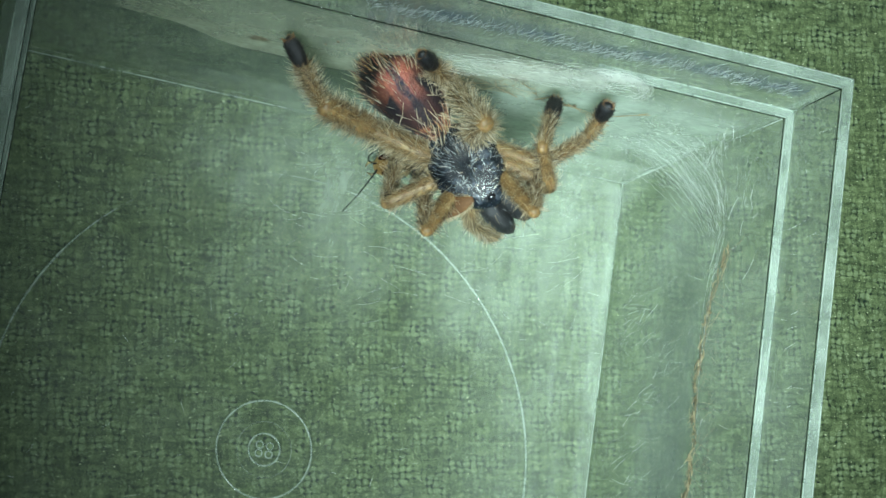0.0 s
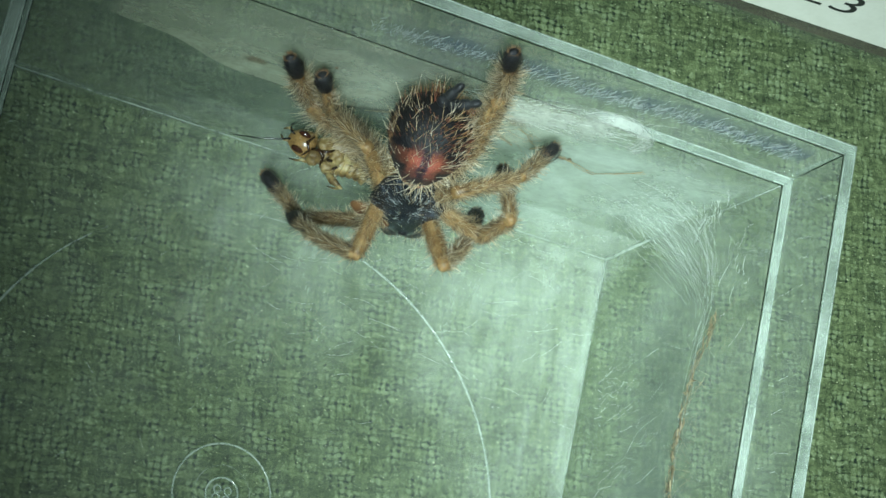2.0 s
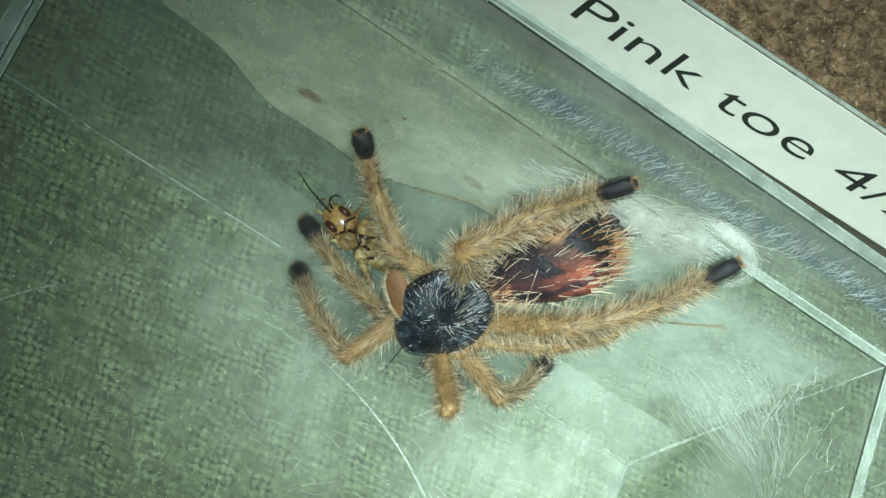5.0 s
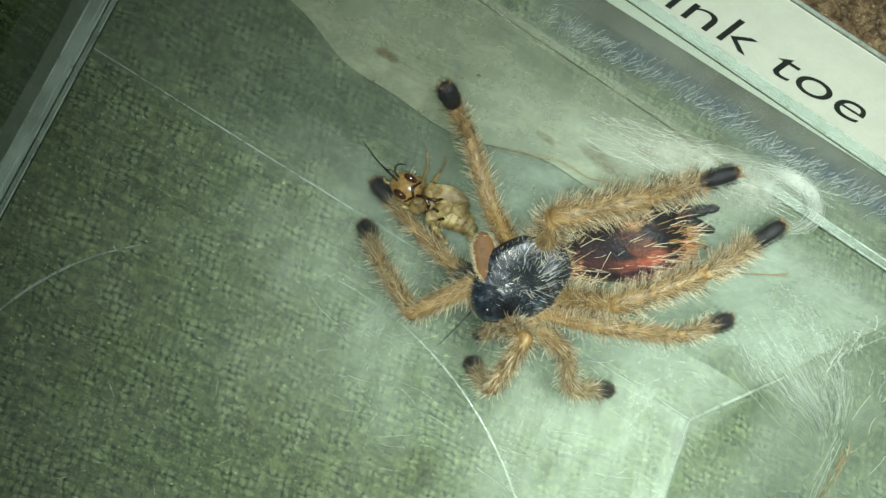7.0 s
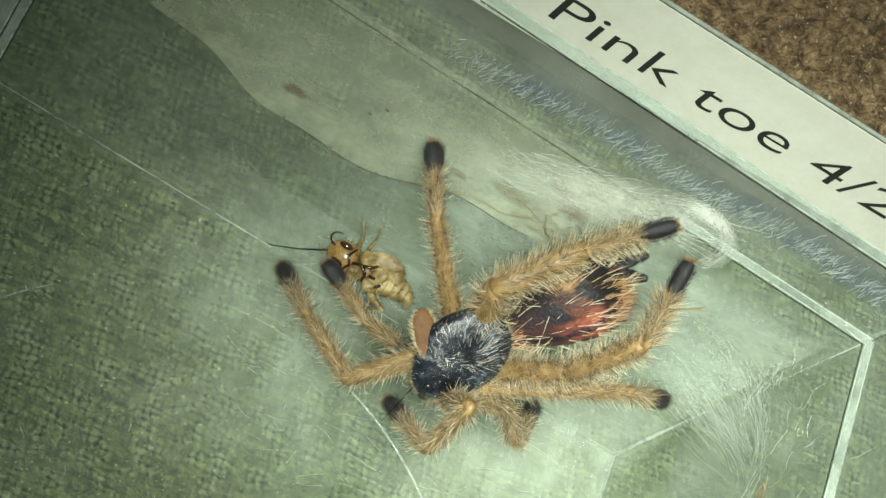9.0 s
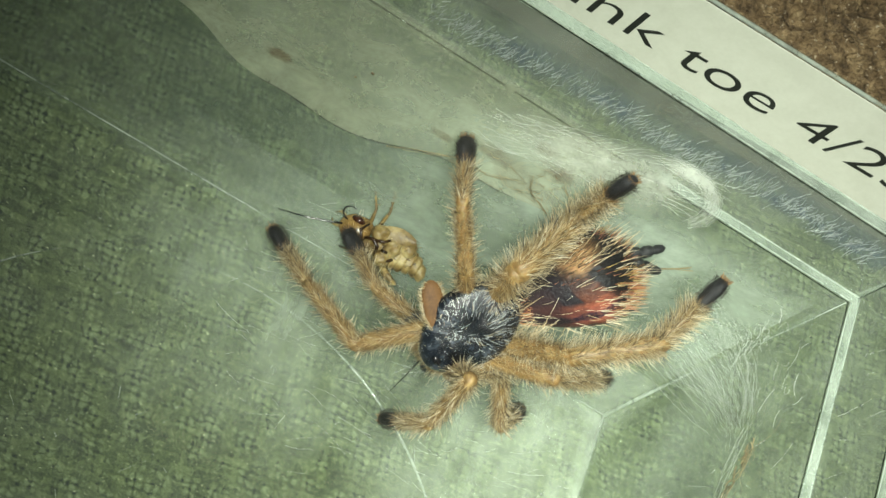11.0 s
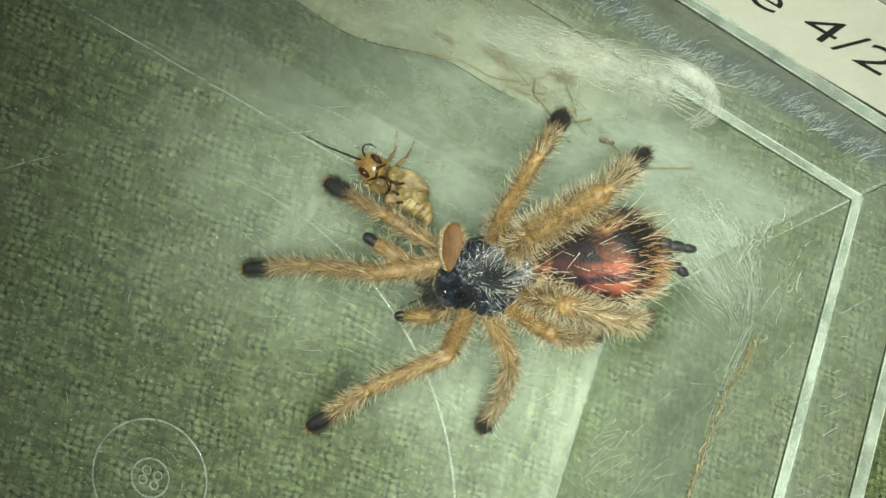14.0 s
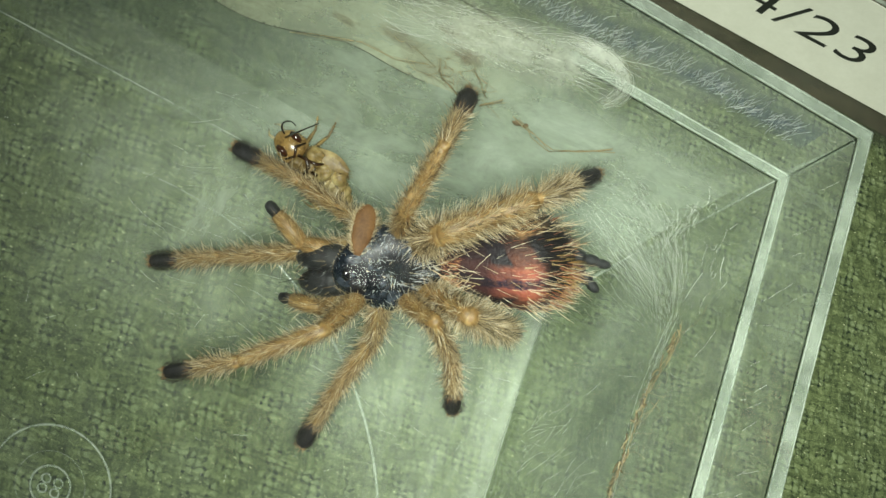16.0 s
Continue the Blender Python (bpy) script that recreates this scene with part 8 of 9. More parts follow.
    walk(MOVING["L3tibia"], [
        (0, pose(0.00592, 0.00784, 0.00045, 0.0, 39.7, 77.9)),
        (0.5, pose(-0.00718, 0.00800, 0.00330, -72.4, 29.4, 59.1)),
        (1, pose(-0.00721, 0.00792, 0.00334, -72.0, 29.3, 58.6)),
        (1.5, pose(-0.00806, 0.00663, 0.00326, -74.1, 22.0, 72.2)),
        (2, pose(-0.00842, 0.00556, 0.00337, -69.8, 24.6, 88.9)),
        (2.5, pose(-0.00781, 0.00456, 0.00469, -61.2, 17.6, 98.7)),
        (3, pose(-0.00827, 0.00739, 0.00185, -73.6, 48.6, 96.4)),
        (3.5, pose(-0.00851, 0.00306, 0.00383, -41.6, 41.1, 144.7)),
        (4, pose(-0.00583, 0.00870, -0.00515, -40.2, -15.3, -178.2)),
        (4.2, pose(-0.00564, 0.00869, -0.00535, -40.5, -15.1, -178.3)),
        (6.3, pose(-0.00843, 0.00767, 0.00044, 2.5, 21.5, 144.2)),
        (6.5, pose(-0.00843, 0.00767, 0.00044, 2.0, 23.0, 144.0)),
        (7, pose(-0.00737, 0.00789, 0.00312, 3.9, 17.9, 146.4)),
        (7.5, pose(-0.00829, 0.00789, 0.00043, -0.9, -9.1, 131.5)),
        (8, pose(-0.00830, 0.00795, 0.00004, -3.6, -7.1, 131.4)),
        (8.5, pose(-0.00832, 0.00794, -0.00028, -8.4, 17.0, 148.4)),
        (9, pose(-0.00857, 0.00742, 0.00048, -2.2, 15.3, 149.3)),
        (9.5, pose(-0.00857, 0.00743, 0.00046, -2.2, 14.6, 149.4)),
        (9.7, pose(-0.00857, 0.00742, 0.00046, -2.4, 15.0, 149.4)),
        (11.8, pose(-0.00562, 0.00794, 0.00508, -10.4, 69.8, 137.1)),
        (12, pose(-0.00566, 0.00799, 0.00501, -10.6, 69.6, 136.7)),
        (12.5, pose(-0.00630, 0.00851, 0.00387, -16.4, 73.4, 131.5)),
        (13, pose(-0.00609, 0.00684, 0.00548, -12.6, 59.2, 137.7)),
        (13.5, pose(-0.00738, 0.00587, 0.00475, -15.8, 63.6, 134.6)),
        (14, pose(-0.00700, 0.00706, 0.00445, -55.2, 72.7, 104.9)),
        (14.5, pose(-0.00438, 0.00819, 0.00569, -63.5, 54.6, 90.6)),
        (15, pose(-0.00687, 0.00615, 0.00516, -91.1, 47.7, 74.2)),
        (15.5, pose(-0.00455, 0.00555, 0.00698, -51.8, 47.7, 109.3)),
        (16, pose(-0.00445, 0.00541, 0.00706, -51.9, 48.4, 109.3)),
    ])
    walk(MOVING["L3metatarsus"], [
        (0, pose(0.00729, 0.01423, -0.00499, -0.0, -48.4, 106.4)),
        (0.5, pose(-0.00338, 0.01435, -0.00088, -29.2, -1.3, 142.5)),
        (1, pose(-0.00335, 0.01425, -0.00083, -29.4, -1.7, 142.8)),
        (1.5, pose(-0.00565, 0.01413, 0.00007, -33.7, -0.9, 149.7)),
        (1.75, pose(-0.00697, 0.01371, -0.00005, -16.5, 24.0, 112.5)),
        (2, pose(-0.00828, 0.01328, -0.00017, -20.2, 53.8, 69.4)),
        (2.5, pose(-0.00904, 0.01256, 0.00212, -5.8, 52.6, 80.3)),
        (3, pose(-0.00890, 0.01298, -0.00452, -34.0, 68.9, 64.9)),
        (3.5, pose(-0.01373, 0.00675, -0.00176, 120.3, 65.0, -117.2)),
        (4, pose(-0.01403, 0.00844, -0.00291, 172.6, 87.2, -66.1)),
        (4.2, pose(-0.01385, 0.00844, -0.00314, -178.6, 86.9, -57.6)),
        (6.3, pose(-0.01484, 0.01230, -0.00267, 41.8, 23.9, 161.7)),
        (6.5, pose(-0.01476, 0.01227, -0.00287, 41.5, 24.5, 161.5)),
        (7, pose(-0.01410, 0.01237, 0.00051, 45.6, 34.4, 167.3)),
        (7.5, pose(-0.01385, 0.01418, 0.00178, 22.8, 12.6, 128.0)),
        (8, pose(-0.01388, 0.01427, 0.00108, 19.8, 16.1, 126.9)),
        (8.5, pose(-0.01524, 0.01220, -0.00277, 29.9, 50.1, 158.6)),
        (9, pose(-0.01562, 0.01161, -0.00176, 18.5, 47.3, 137.2)),
        (9.5, pose(-0.01564, 0.01162, -0.00168, 18.6, 47.3, 137.4)),
        (9.7, pose(-0.01563, 0.01160, -0.00174, 18.4, 47.4, 137.5)),
        (11.8, pose(-0.00777, 0.00994, -0.00289, 27.9, 74.5, 148.6)),
        (12, pose(-0.00782, 0.01003, -0.00296, 27.4, 74.4, 148.0)),
        (12.5, pose(-0.00791, 0.01032, -0.00428, 11.4, 72.9, 132.4)),
        (13, pose(-0.00931, 0.00977, -0.00183, 68.3, 76.9, -166.3)),
        (13.5, pose(-0.01003, 0.00856, -0.00287, 22.9, 79.0, 148.8)),
        (14, pose(-0.00765, 0.00951, -0.00366, -10.2, 80.7, 123.3)),
        (14.5, pose(-0.00443, 0.01310, -0.00124, -56.7, 52.9, 73.7)),
        (15, pose(-0.00531, 0.01165, -0.00113, -83.4, 39.8, 57.4)),
        (15.5, pose(-0.00644, 0.01095, 0.00069, -47.7, 38.2, 90.2)),
        (16, pose(-0.00631, 0.01074, 0.00071, -47.7, 39.1, 90.2)),
    ])
    walk(MOVING["L4femur"], [
        (0, pose(-0.00330, 0.00250, -0.00050, 0.0, -67.3, 81.0)),
        (0.5, pose(-0.00330, 0.00250, -0.00050, -48.7, -3.7, 138.7)),
        (1, pose(-0.00330, 0.00250, -0.00050, -49.0, -4.3, 139.2)),
        (1.5, pose(-0.00330, 0.00250, -0.00050, -54.0, -0.6, 145.2)),
        (2, pose(-0.00330, 0.00250, -0.00050, -48.7, -3.2, 158.4)),
        (2.5, pose(-0.00330, 0.00250, -0.00050, -48.9, -4.5, 150.7)),
        (3, pose(-0.00330, 0.00250, -0.00050, -50.0, 36.1, 137.9)),
        (3.25, pose(-0.00330, 0.00250, -0.00050, -48.6, -1.5, 150.7)),
        (3.5, pose(-0.00330, 0.00250, -0.00050, -56.7, -38.5, 165.9)),
        (4, pose(-0.00330, 0.00250, -0.00050, -65.7, 5.4, 150.6)),
        (4.2, pose(-0.00330, 0.00250, -0.00050, -66.1, 4.9, 150.9)),
        (6.3, pose(-0.00330, 0.00250, -0.00050, -46.4, -39.8, 153.4)),
        (6.5, pose(-0.00330, 0.00250, -0.00050, -46.7, -40.5, 153.4)),
        (7, pose(-0.00330, 0.00250, -0.00050, -47.4, -52.0, 152.7)),
        (7.5, pose(-0.00330, 0.00250, -0.00050, -50.8, -49.1, 155.9)),
        (8, pose(-0.00330, 0.00250, -0.00050, -52.7, -46.8, 156.9)),
        (8.5, pose(-0.00330, 0.00250, -0.00050, -58.3, -37.2, 165.1)),
        (9, pose(-0.00330, 0.00250, -0.00050, -50.6, -39.2, 155.6)),
        (9.5, pose(-0.00330, 0.00250, -0.00050, -52.1, -31.1, 157.9)),
        (9.7, pose(-0.00330, 0.00250, -0.00050, -52.1, -31.3, 158.0)),
        (11.8, pose(-0.00330, 0.00250, -0.00050, -40.4, -46.5, 142.2)),
        (12, pose(-0.00330, 0.00250, -0.00050, -40.3, -46.0, 142.2)),
        (12.5, pose(-0.00330, 0.00250, -0.00050, -36.7, -50.4, 138.5)),
        (13, pose(-0.00330, 0.00250, -0.00050, -24.1, -61.6, 124.1)),
        (13.5, pose(-0.00330, 0.00250, -0.00050, -26.2, -50.4, 127.3)),
        (14, pose(-0.00330, 0.00250, -0.00050, -57.1, -46.7, 167.9)),
        (14.5, pose(-0.00330, 0.00250, -0.00050, -23.9, -51.5, 139.5)),
        (15, pose(-0.00330, 0.00250, -0.00050, -39.7, -34.8, 152.0)),
        (15.5, pose(-0.00330, 0.00250, -0.00050, -29.5, -56.0, 152.6)),
        (16, pose(-0.00330, 0.00250, -0.00050, -29.5, -57.5, 153.1)),
    ])
    walk(MOVING["L4tibia"], [
        (0, pose(-0.00269, 0.00631, 0.00872, 0.0, 47.2, -174.3)),
        (0.25, pose(-0.00675, 0.00770, 0.00444, -54.7, 24.7, 163.4)),
        (0.5, pose(-0.01080, 0.00909, 0.00015, -95.2, -3.7, 167.6)),
        (1, pose(-0.01085, 0.00902, 0.00025, -95.5, -3.8, 167.7)),
        (1.5, pose(-0.01151, 0.00821, -0.00040, -96.5, -0.3, 168.2)),
        (2, pose(-0.01259, 0.00617, 0.00006, -92.6, 13.5, 165.2)),
        (2.5, pose(-0.01200, 0.00738, 0.00028, -93.5, 5.3, 165.7)),
        (3, pose(-0.00929, 0.00792, -0.00640, -80.3, 19.4, -176.0)),
        (3.5, pose(-0.01089, 0.00441, 0.00572, -150.3, 61.0, 136.0)),
        (4, pose(-0.01197, 0.00739, -0.00145, -135.9, 36.2, 152.0)),
        (4.2, pose(-0.01201, 0.00735, -0.00136, -136.6, 37.8, 151.1)),
        (6.3, pose(-0.01017, 0.00595, 0.00590, -120.3, -13.3, 174.0)),
        (6.5, pose(-0.01010, 0.00590, 0.00600, -120.4, -16.4, 174.3)),
        (7, pose(-0.00877, 0.00532, 0.00738, -120.2, -6.9, 175.2)),
        (7.5, pose(-0.00927, 0.00517, 0.00706, -120.5, -7.0, 172.4)),
        (8, pose(-0.00960, 0.00519, 0.00678, -121.0, -3.8, 172.2)),
        (8.5, pose(-0.01100, 0.00454, 0.00555, -120.8, -1.5, 177.0)),
        (9, pose(-0.01036, 0.00570, 0.00582, -120.1, -40.4, -179.6)),
        (9.5, pose(-0.01124, 0.00572, 0.00466, -119.9, -39.9, -180.0)),
        (9.7, pose(-0.01122, 0.00570, 0.00469, -119.8, -40.1, -179.9)),
        (11.8, pose(-0.00874, 0.00672, 0.00676, -112.3, 9.1, 158.1)),
        (12, pose(-0.00880, 0.00676, 0.00669, -112.1, 7.8, 158.2)),
        (12.5, pose(-0.00808, 0.00673, 0.00720, -111.5, 16.4, 160.0)),
        (13, pose(-0.00597, 0.00644, 0.00829, -136.9, 38.7, 122.5)),
        (13.5, pose(-0.00716, 0.00757, 0.00721, -132.8, 47.2, 128.2)),
        (14, pose(-0.01001, 0.00394, 0.00678, -145.2, 56.1, 130.3)),
        (14.5, pose(-0.00804, 0.00654, 0.00732, -119.8, 50.9, 160.8)),
        (15, pose(-0.01055, 0.00636, 0.00520, -139.2, 73.0, 145.1)),
        (15.5, pose(-0.00826, 0.00507, 0.00779, -138.5, 64.5, 144.0)),
        (16, pose(-0.00809, 0.00493, 0.00793, -139.0, 64.8, 143.6)),
    ])
    walk(MOVING["L4metatarsus"], [
        (0, pose(-0.00980, 0.00560, 0.00102, 0.0, -60.5, 175.5)),
        (0.5, pose(-0.02103, 0.01134, 0.00082, 23.3, -14.1, 177.0)),
        (1, pose(-0.02108, 0.01125, 0.00094, 22.8, -14.1, 177.0)),
        (1.5, pose(-0.02179, 0.01035, -0.00034, 23.6, -0.8, 173.6)),
        (2, pose(-0.02246, 0.00877, -0.00240, 29.5, -7.9, -179.0)),
        (2.5, pose(-0.02213, 0.00995, -0.00069, 25.5, -9.3, -175.2)),
        (3, pose(-0.01917, 0.00722, -0.00989, 38.5, -14.5, -161.8)),
        (3.25, pose(-0.01686, 0.00758, -0.00667, 57.6, 30.8, -174.9)),
        (3.5, pose(-0.01455, 0.00795, -0.00346, 89.9, 77.5, -162.4)),
        (4, pose(-0.01945, 0.01138, -0.00765, 85.4, 8.1, 174.0)),
        (4.2, pose(-0.01927, 0.01135, -0.00780, 85.2, 7.9, 174.1)),
        (6.3, pose(-0.02033, 0.00702, 0.00832, 90.1, 17.9, -170.0)),
        (6.5, pose(-0.02012, 0.00690, 0.00896, 90.2, 19.3, -170.2)),
        (7, pose(-0.01915, 0.00619, 0.00864, 90.1, 6.1, -173.2)),
        (7.5, pose(-0.01960, 0.00654, 0.00834, 91.2, 15.5, -167.4)),
        (8, pose(-0.01998, 0.00661, 0.00749, 92.0, 19.6, -167.6)),
        (8.5, pose(-0.02148, 0.00510, 0.00582, 104.6, 27.2, -145.3)),
        (9, pose(-0.01836, 0.00564, 0.01262, 96.9, -2.8, -144.7)),
        (9.5, pose(-0.01929, 0.00572, 0.01140, 95.7, 15.3, -146.4)),
        (9.7, pose(-0.01926, 0.00569, 0.01145, 95.8, 15.6, -146.4)),
        (11.8, pose(-0.01836, 0.01058, 0.00509, 99.6, -6.3, -169.4)),
        (12, pose(-0.01845, 0.01062, 0.00526, 99.7, -6.3, -169.4)),
        (12.5, pose(-0.01754, 0.01017, 0.00425, 97.8, 8.5, 177.6)),
        (13, pose(-0.01036, 0.01336, 0.00172, 87.7, 29.6, 160.2)),
        (13.5, pose(-0.01157, 0.01317, -0.00050, 81.7, 49.2, 152.7)),
        (14, pose(-0.01380, 0.00841, -0.00193, 47.0, 79.5, 126.2)),
        (14.5, pose(-0.01429, 0.00872, -0.00083, 85.8, 61.9, 171.1)),
        (15, pose(-0.01306, 0.00811, -0.00484, 6.4, 84.6, 93.8)),
        (15.5, pose(-0.01193, 0.00774, -0.00168, 53.4, 71.3, 141.7)),
        (16, pose(-0.01169, 0.00758, -0.00157, 52.7, 71.5, 141.3)),
    ])
    walk(MOVING["PRfemur"], [
        (0, pose(0.00420, -0.00160, -0.00100, 0.0, 66.5, -146.6)),
        (0.5, pose(0.00420, -0.00160, -0.00100, 81.8, 62.0, -36.4)),
        (1, pose(0.00420, -0.00160, -0.00100, 83.7, 61.9, -35.0)),
        (1.5, pose(0.00420, -0.00160, -0.00100, 109.0, 39.0, -1.0)),
        (2, pose(0.00420, -0.00160, -0.00100, 85.5, 23.4, -39.7)),
        (2.5, pose(0.00420, -0.00160, -0.00100, 68.6, 59.7, -62.7)),
        (3, pose(0.00420, -0.00160, -0.00100, 86.6, 27.8, -4.2)),
        (3.5, pose(0.00420, -0.00160, -0.00100, 57.6, 48.6, -8.7)),
        (4, pose(0.00420, -0.00160, -0.00100, 66.1, 36.4, -1.8)),
        (4.2, pose(0.00420, -0.00160, -0.00100, 66.4, 36.0, -1.9)),
        (6.3, pose(0.00420, -0.00160, -0.00100, 53.9, 61.6, -2.9)),
        (6.5, pose(0.00420, -0.00160, -0.00100, 54.2, 62.0, -2.5)),
        (7, pose(0.00420, -0.00160, -0.00100, 36.0, 78.8, -23.9)),
        (7.5, pose(0.00420, -0.00160, -0.00100, -18.8, 80.0, -80.2)),
        (8, pose(0.00420, -0.00160, -0.00100, -0.2, 78.8, -62.1)),
        (8.5, pose(0.00420, -0.00160, -0.00100, 40.6, 69.5, -19.9)),
        (9, pose(0.00420, -0.00160, -0.00100, 104.7, 78.3, 45.9)),
        (9.5, pose(0.00420, -0.00160, -0.00100, 103.3, 78.5, 44.5)),
        (9.7, pose(0.00420, -0.00160, -0.00100, 103.2, 78.5, 44.6)),
        (11.8, pose(0.00420, -0.00160, -0.00100, 80.0, 71.2, 22.9)),
        (12, pose(0.00420, -0.00160, -0.00100, 80.0, 70.8, 22.9)),
        (12.5, pose(0.00420, -0.00160, -0.00100, 79.9, 66.9, 23.8)),
        (13, pose(0.00420, -0.00160, -0.00100, 46.0, 60.7, -11.7)),
        (13.5, pose(0.00420, -0.00160, -0.00100, 26.2, 45.0, -34.5)),
        (14, pose(0.00420, -0.00160, -0.00100, 43.4, -14.8, -27.6)),
        (14.5, pose(0.00420, -0.00160, -0.00100, 35.6, -0.2, -22.2)),
        (15, pose(0.00420, -0.00160, -0.00100, 43.4, -21.6, -22.1)),
        (15.5, pose(0.00420, -0.00160, -0.00100, 34.7, -0.2, -17.9)),
        (16, pose(0.00420, -0.00160, -0.00100, 34.5, -0.2, -17.8)),
    ])
    walk(MOVING["PRtibia"], [
        (0, pose(0.00237, -0.00281, -0.00604, -0.0, 61.0, -19.2)),
        (0.5, pose(0.00628, -0.00313, -0.00586, -11.9, 22.3, -5.3)),
        (1, pose(0.00632, -0.00309, -0.00585, -11.3, 22.2, -5.2)),
        (1.5, pose(0.00848, -0.00168, -0.00446, -11.4, 3.9, -3.8)),
        (2, pose(0.00809, -0.00482, -0.00319, -15.6, 22.9, 18.0)),
        (2.5, pose(0.00547, -0.00406, -0.00575, -20.6, 15.5, -6.5)),
        (3, pose(0.00905, -0.00195, -0.00357, -28.3, 30.8, 22.4)),
        (3.5, pose(0.00779, -0.00215, -0.00513, -37.1, 43.4, 37.8)),
        (4, pose(0.00863, -0.00174, -0.00426, -32.7, 51.8, 42.7)),
        (4.2, pose(0.00865, -0.00174, -0.00423, -33.3, 51.6, 41.9)),
        (6.3, pose(0.00681, -0.00173, -0.00584, 52.2, 59.7, 135.9)),
        (6.5, pose(0.00678, -0.00171, -0.00586, 51.8, 59.8, 135.7)),
        (7, pose(0.00518, -0.00203, -0.00639, 9.8, 59.8, 88.5)),
        (7.5, pose(0.00436, -0.00254, -0.00642, 3.0, 59.0, 79.8)),
        (8, pose(0.00470, -0.00254, -0.00640, -3.2, 58.3, 74.4)),
        (8.5, pose(0.00601, -0.00226, -0.00615, -10.9, 57.8, 70.6)),
        (9, pose(0.00498, -0.00080, -0.00639, 15.8, 65.5, 93.5)),
        (9.5, pose(0.00498, -0.00083, -0.00639, 15.8, 65.7, 93.5)),
        (9.7, pose(0.00498, -0.00083, -0.00639, 15.6, 65.8, 93.5)),
        (11.8, pose(0.00583, -0.00091, -0.00621, 24.3, 65.7, 105.7)),
        (12, pose(0.00586, -0.00090, -0.00619, 24.2, 65.4, 105.5)),
        (12.5, pose(0.00618, -0.00073, -0.00606, 23.8, 65.0, 105.9)),
        (13, pose(0.00684, -0.00215, -0.00580, 10.6, 61.4, 93.3)),
        (13.5, pose(0.00740, -0.00380, -0.00489, -147.9, 71.1, -72.8)),
        (13.75, pose(0.00816, -0.00393, -0.00224, -111.5, 31.5, -46.7)),
        (14, pose(0.00891, -0.00406, 0.00041, -97.2, -10.5, -48.3)),
        (14.5, pose(0.00929, -0.00368, -0.00098, -111.1, 1.7, -55.9)),
        (15, pose(0.00894, -0.00352, 0.00103, -93.4, -11.6, -56.2)),
        (15.5, pose(0.00943, -0.00329, -0.00098, -113.0, 1.6, -52.9)),
        (16, pose(0.00944, -0.00328, -0.00098, -113.3, 1.7, -53.7)),
    ])
    walk(MOVING["PLfemur"], [
        (0, pose(0.00420, 0.00160, -0.00100, -0.0, 69.6, -0.7)),
        (0.5, pose(0.00420, 0.00160, -0.00100, -35.7, 36.0, -13.5)),
        (1, pose(0.00420, 0.00160, -0.00100, -34.9, 35.7, -13.3)),
        (1.5, pose(0.00420, 0.00160, -0.00100, -23.1, 20.9, 9.3)),
        (2, pose(0.00420, 0.00160, -0.00100, -29.8, 24.2, 10.6)),
        (2.5, pose(0.00420, 0.00160, -0.00100, -36.6, 43.2, -10.6)),
        (3, pose(0.00420, 0.00160, -0.00100, -25.6, 32.1, 30.1)),
        (3.5, pose(0.00420, 0.00160, -0.00100, -23.2, 67.0, 57.6)),
        (4, pose(0.00420, 0.00160, -0.00100, -14.7, 49.8, 65.8)),
        (4.2, pose(0.00420, 0.00160, -0.00100, -15.6, 49.9, 64.7)),
        (6.3, pose(0.00420, 0.00160, -0.00100, 28.1, 52.0, 107.6)),
        (6.5, pose(0.00420, 0.00160, -0.00100, 27.9, 52.1, 108.0)),
        (7, pose(0.00420, 0.00160, -0.00100, 29.2, 65.4, 106.9)),
        (7.5, pose(0.00420, 0.00160, -0.00100, 50.5, 67.1, 130.0)),
        (8, pose(0.00420, 0.00160, -0.00100, 42.1, 69.4, 121.9)),
        (8.5, pose(0.00420, 0.00160, -0.00100, 11.6, 76.0, 92.7)),
        (9, pose(0.00420, 0.00160, -0.00100, 69.0, 70.6, 148.7)),
        (9.5, pose(0.00420, 0.00160, -0.00100, 69.4, 70.8, 149.3)),
        (9.7, pose(0.00420, 0.00160, -0.00100, 69.4, 70.8, 149.5)),
        (11.8, pose(0.00420, 0.00160, -0.00100, 58.8, 74.2, 140.8)),
        (12, pose(0.00420, 0.00160, -0.00100, 57.4, 74.0, 139.3)),
        (12.5, pose(0.00420, 0.00160, -0.00100, 45.8, 74.4, 128.2)),
        (13, pose(0.00420, 0.00160, -0.00100, -52.4, 58.1, 30.1)),
        (13.5, pose(0.00420, 0.00160, -0.00100, -42.3, 70.0, 42.5)),
        (14, pose(0.00420, 0.00160, -0.00100, -71.4, 31.6, 22.3)),
        (14.5, pose(0.00420, 0.00160, -0.00100, -65.8, 31.3, 29.8)),
        (15, pose(0.00420, 0.00160, -0.00100, -78.4, -24.5, 23.5)),
        (15.5, pose(0.00420, 0.00160, -0.00100, -66.0, 32.8, 37.8)),
        (16, pose(0.00420, 0.00160, -0.00100, -65.8, 35.4, 38.4)),
    ])
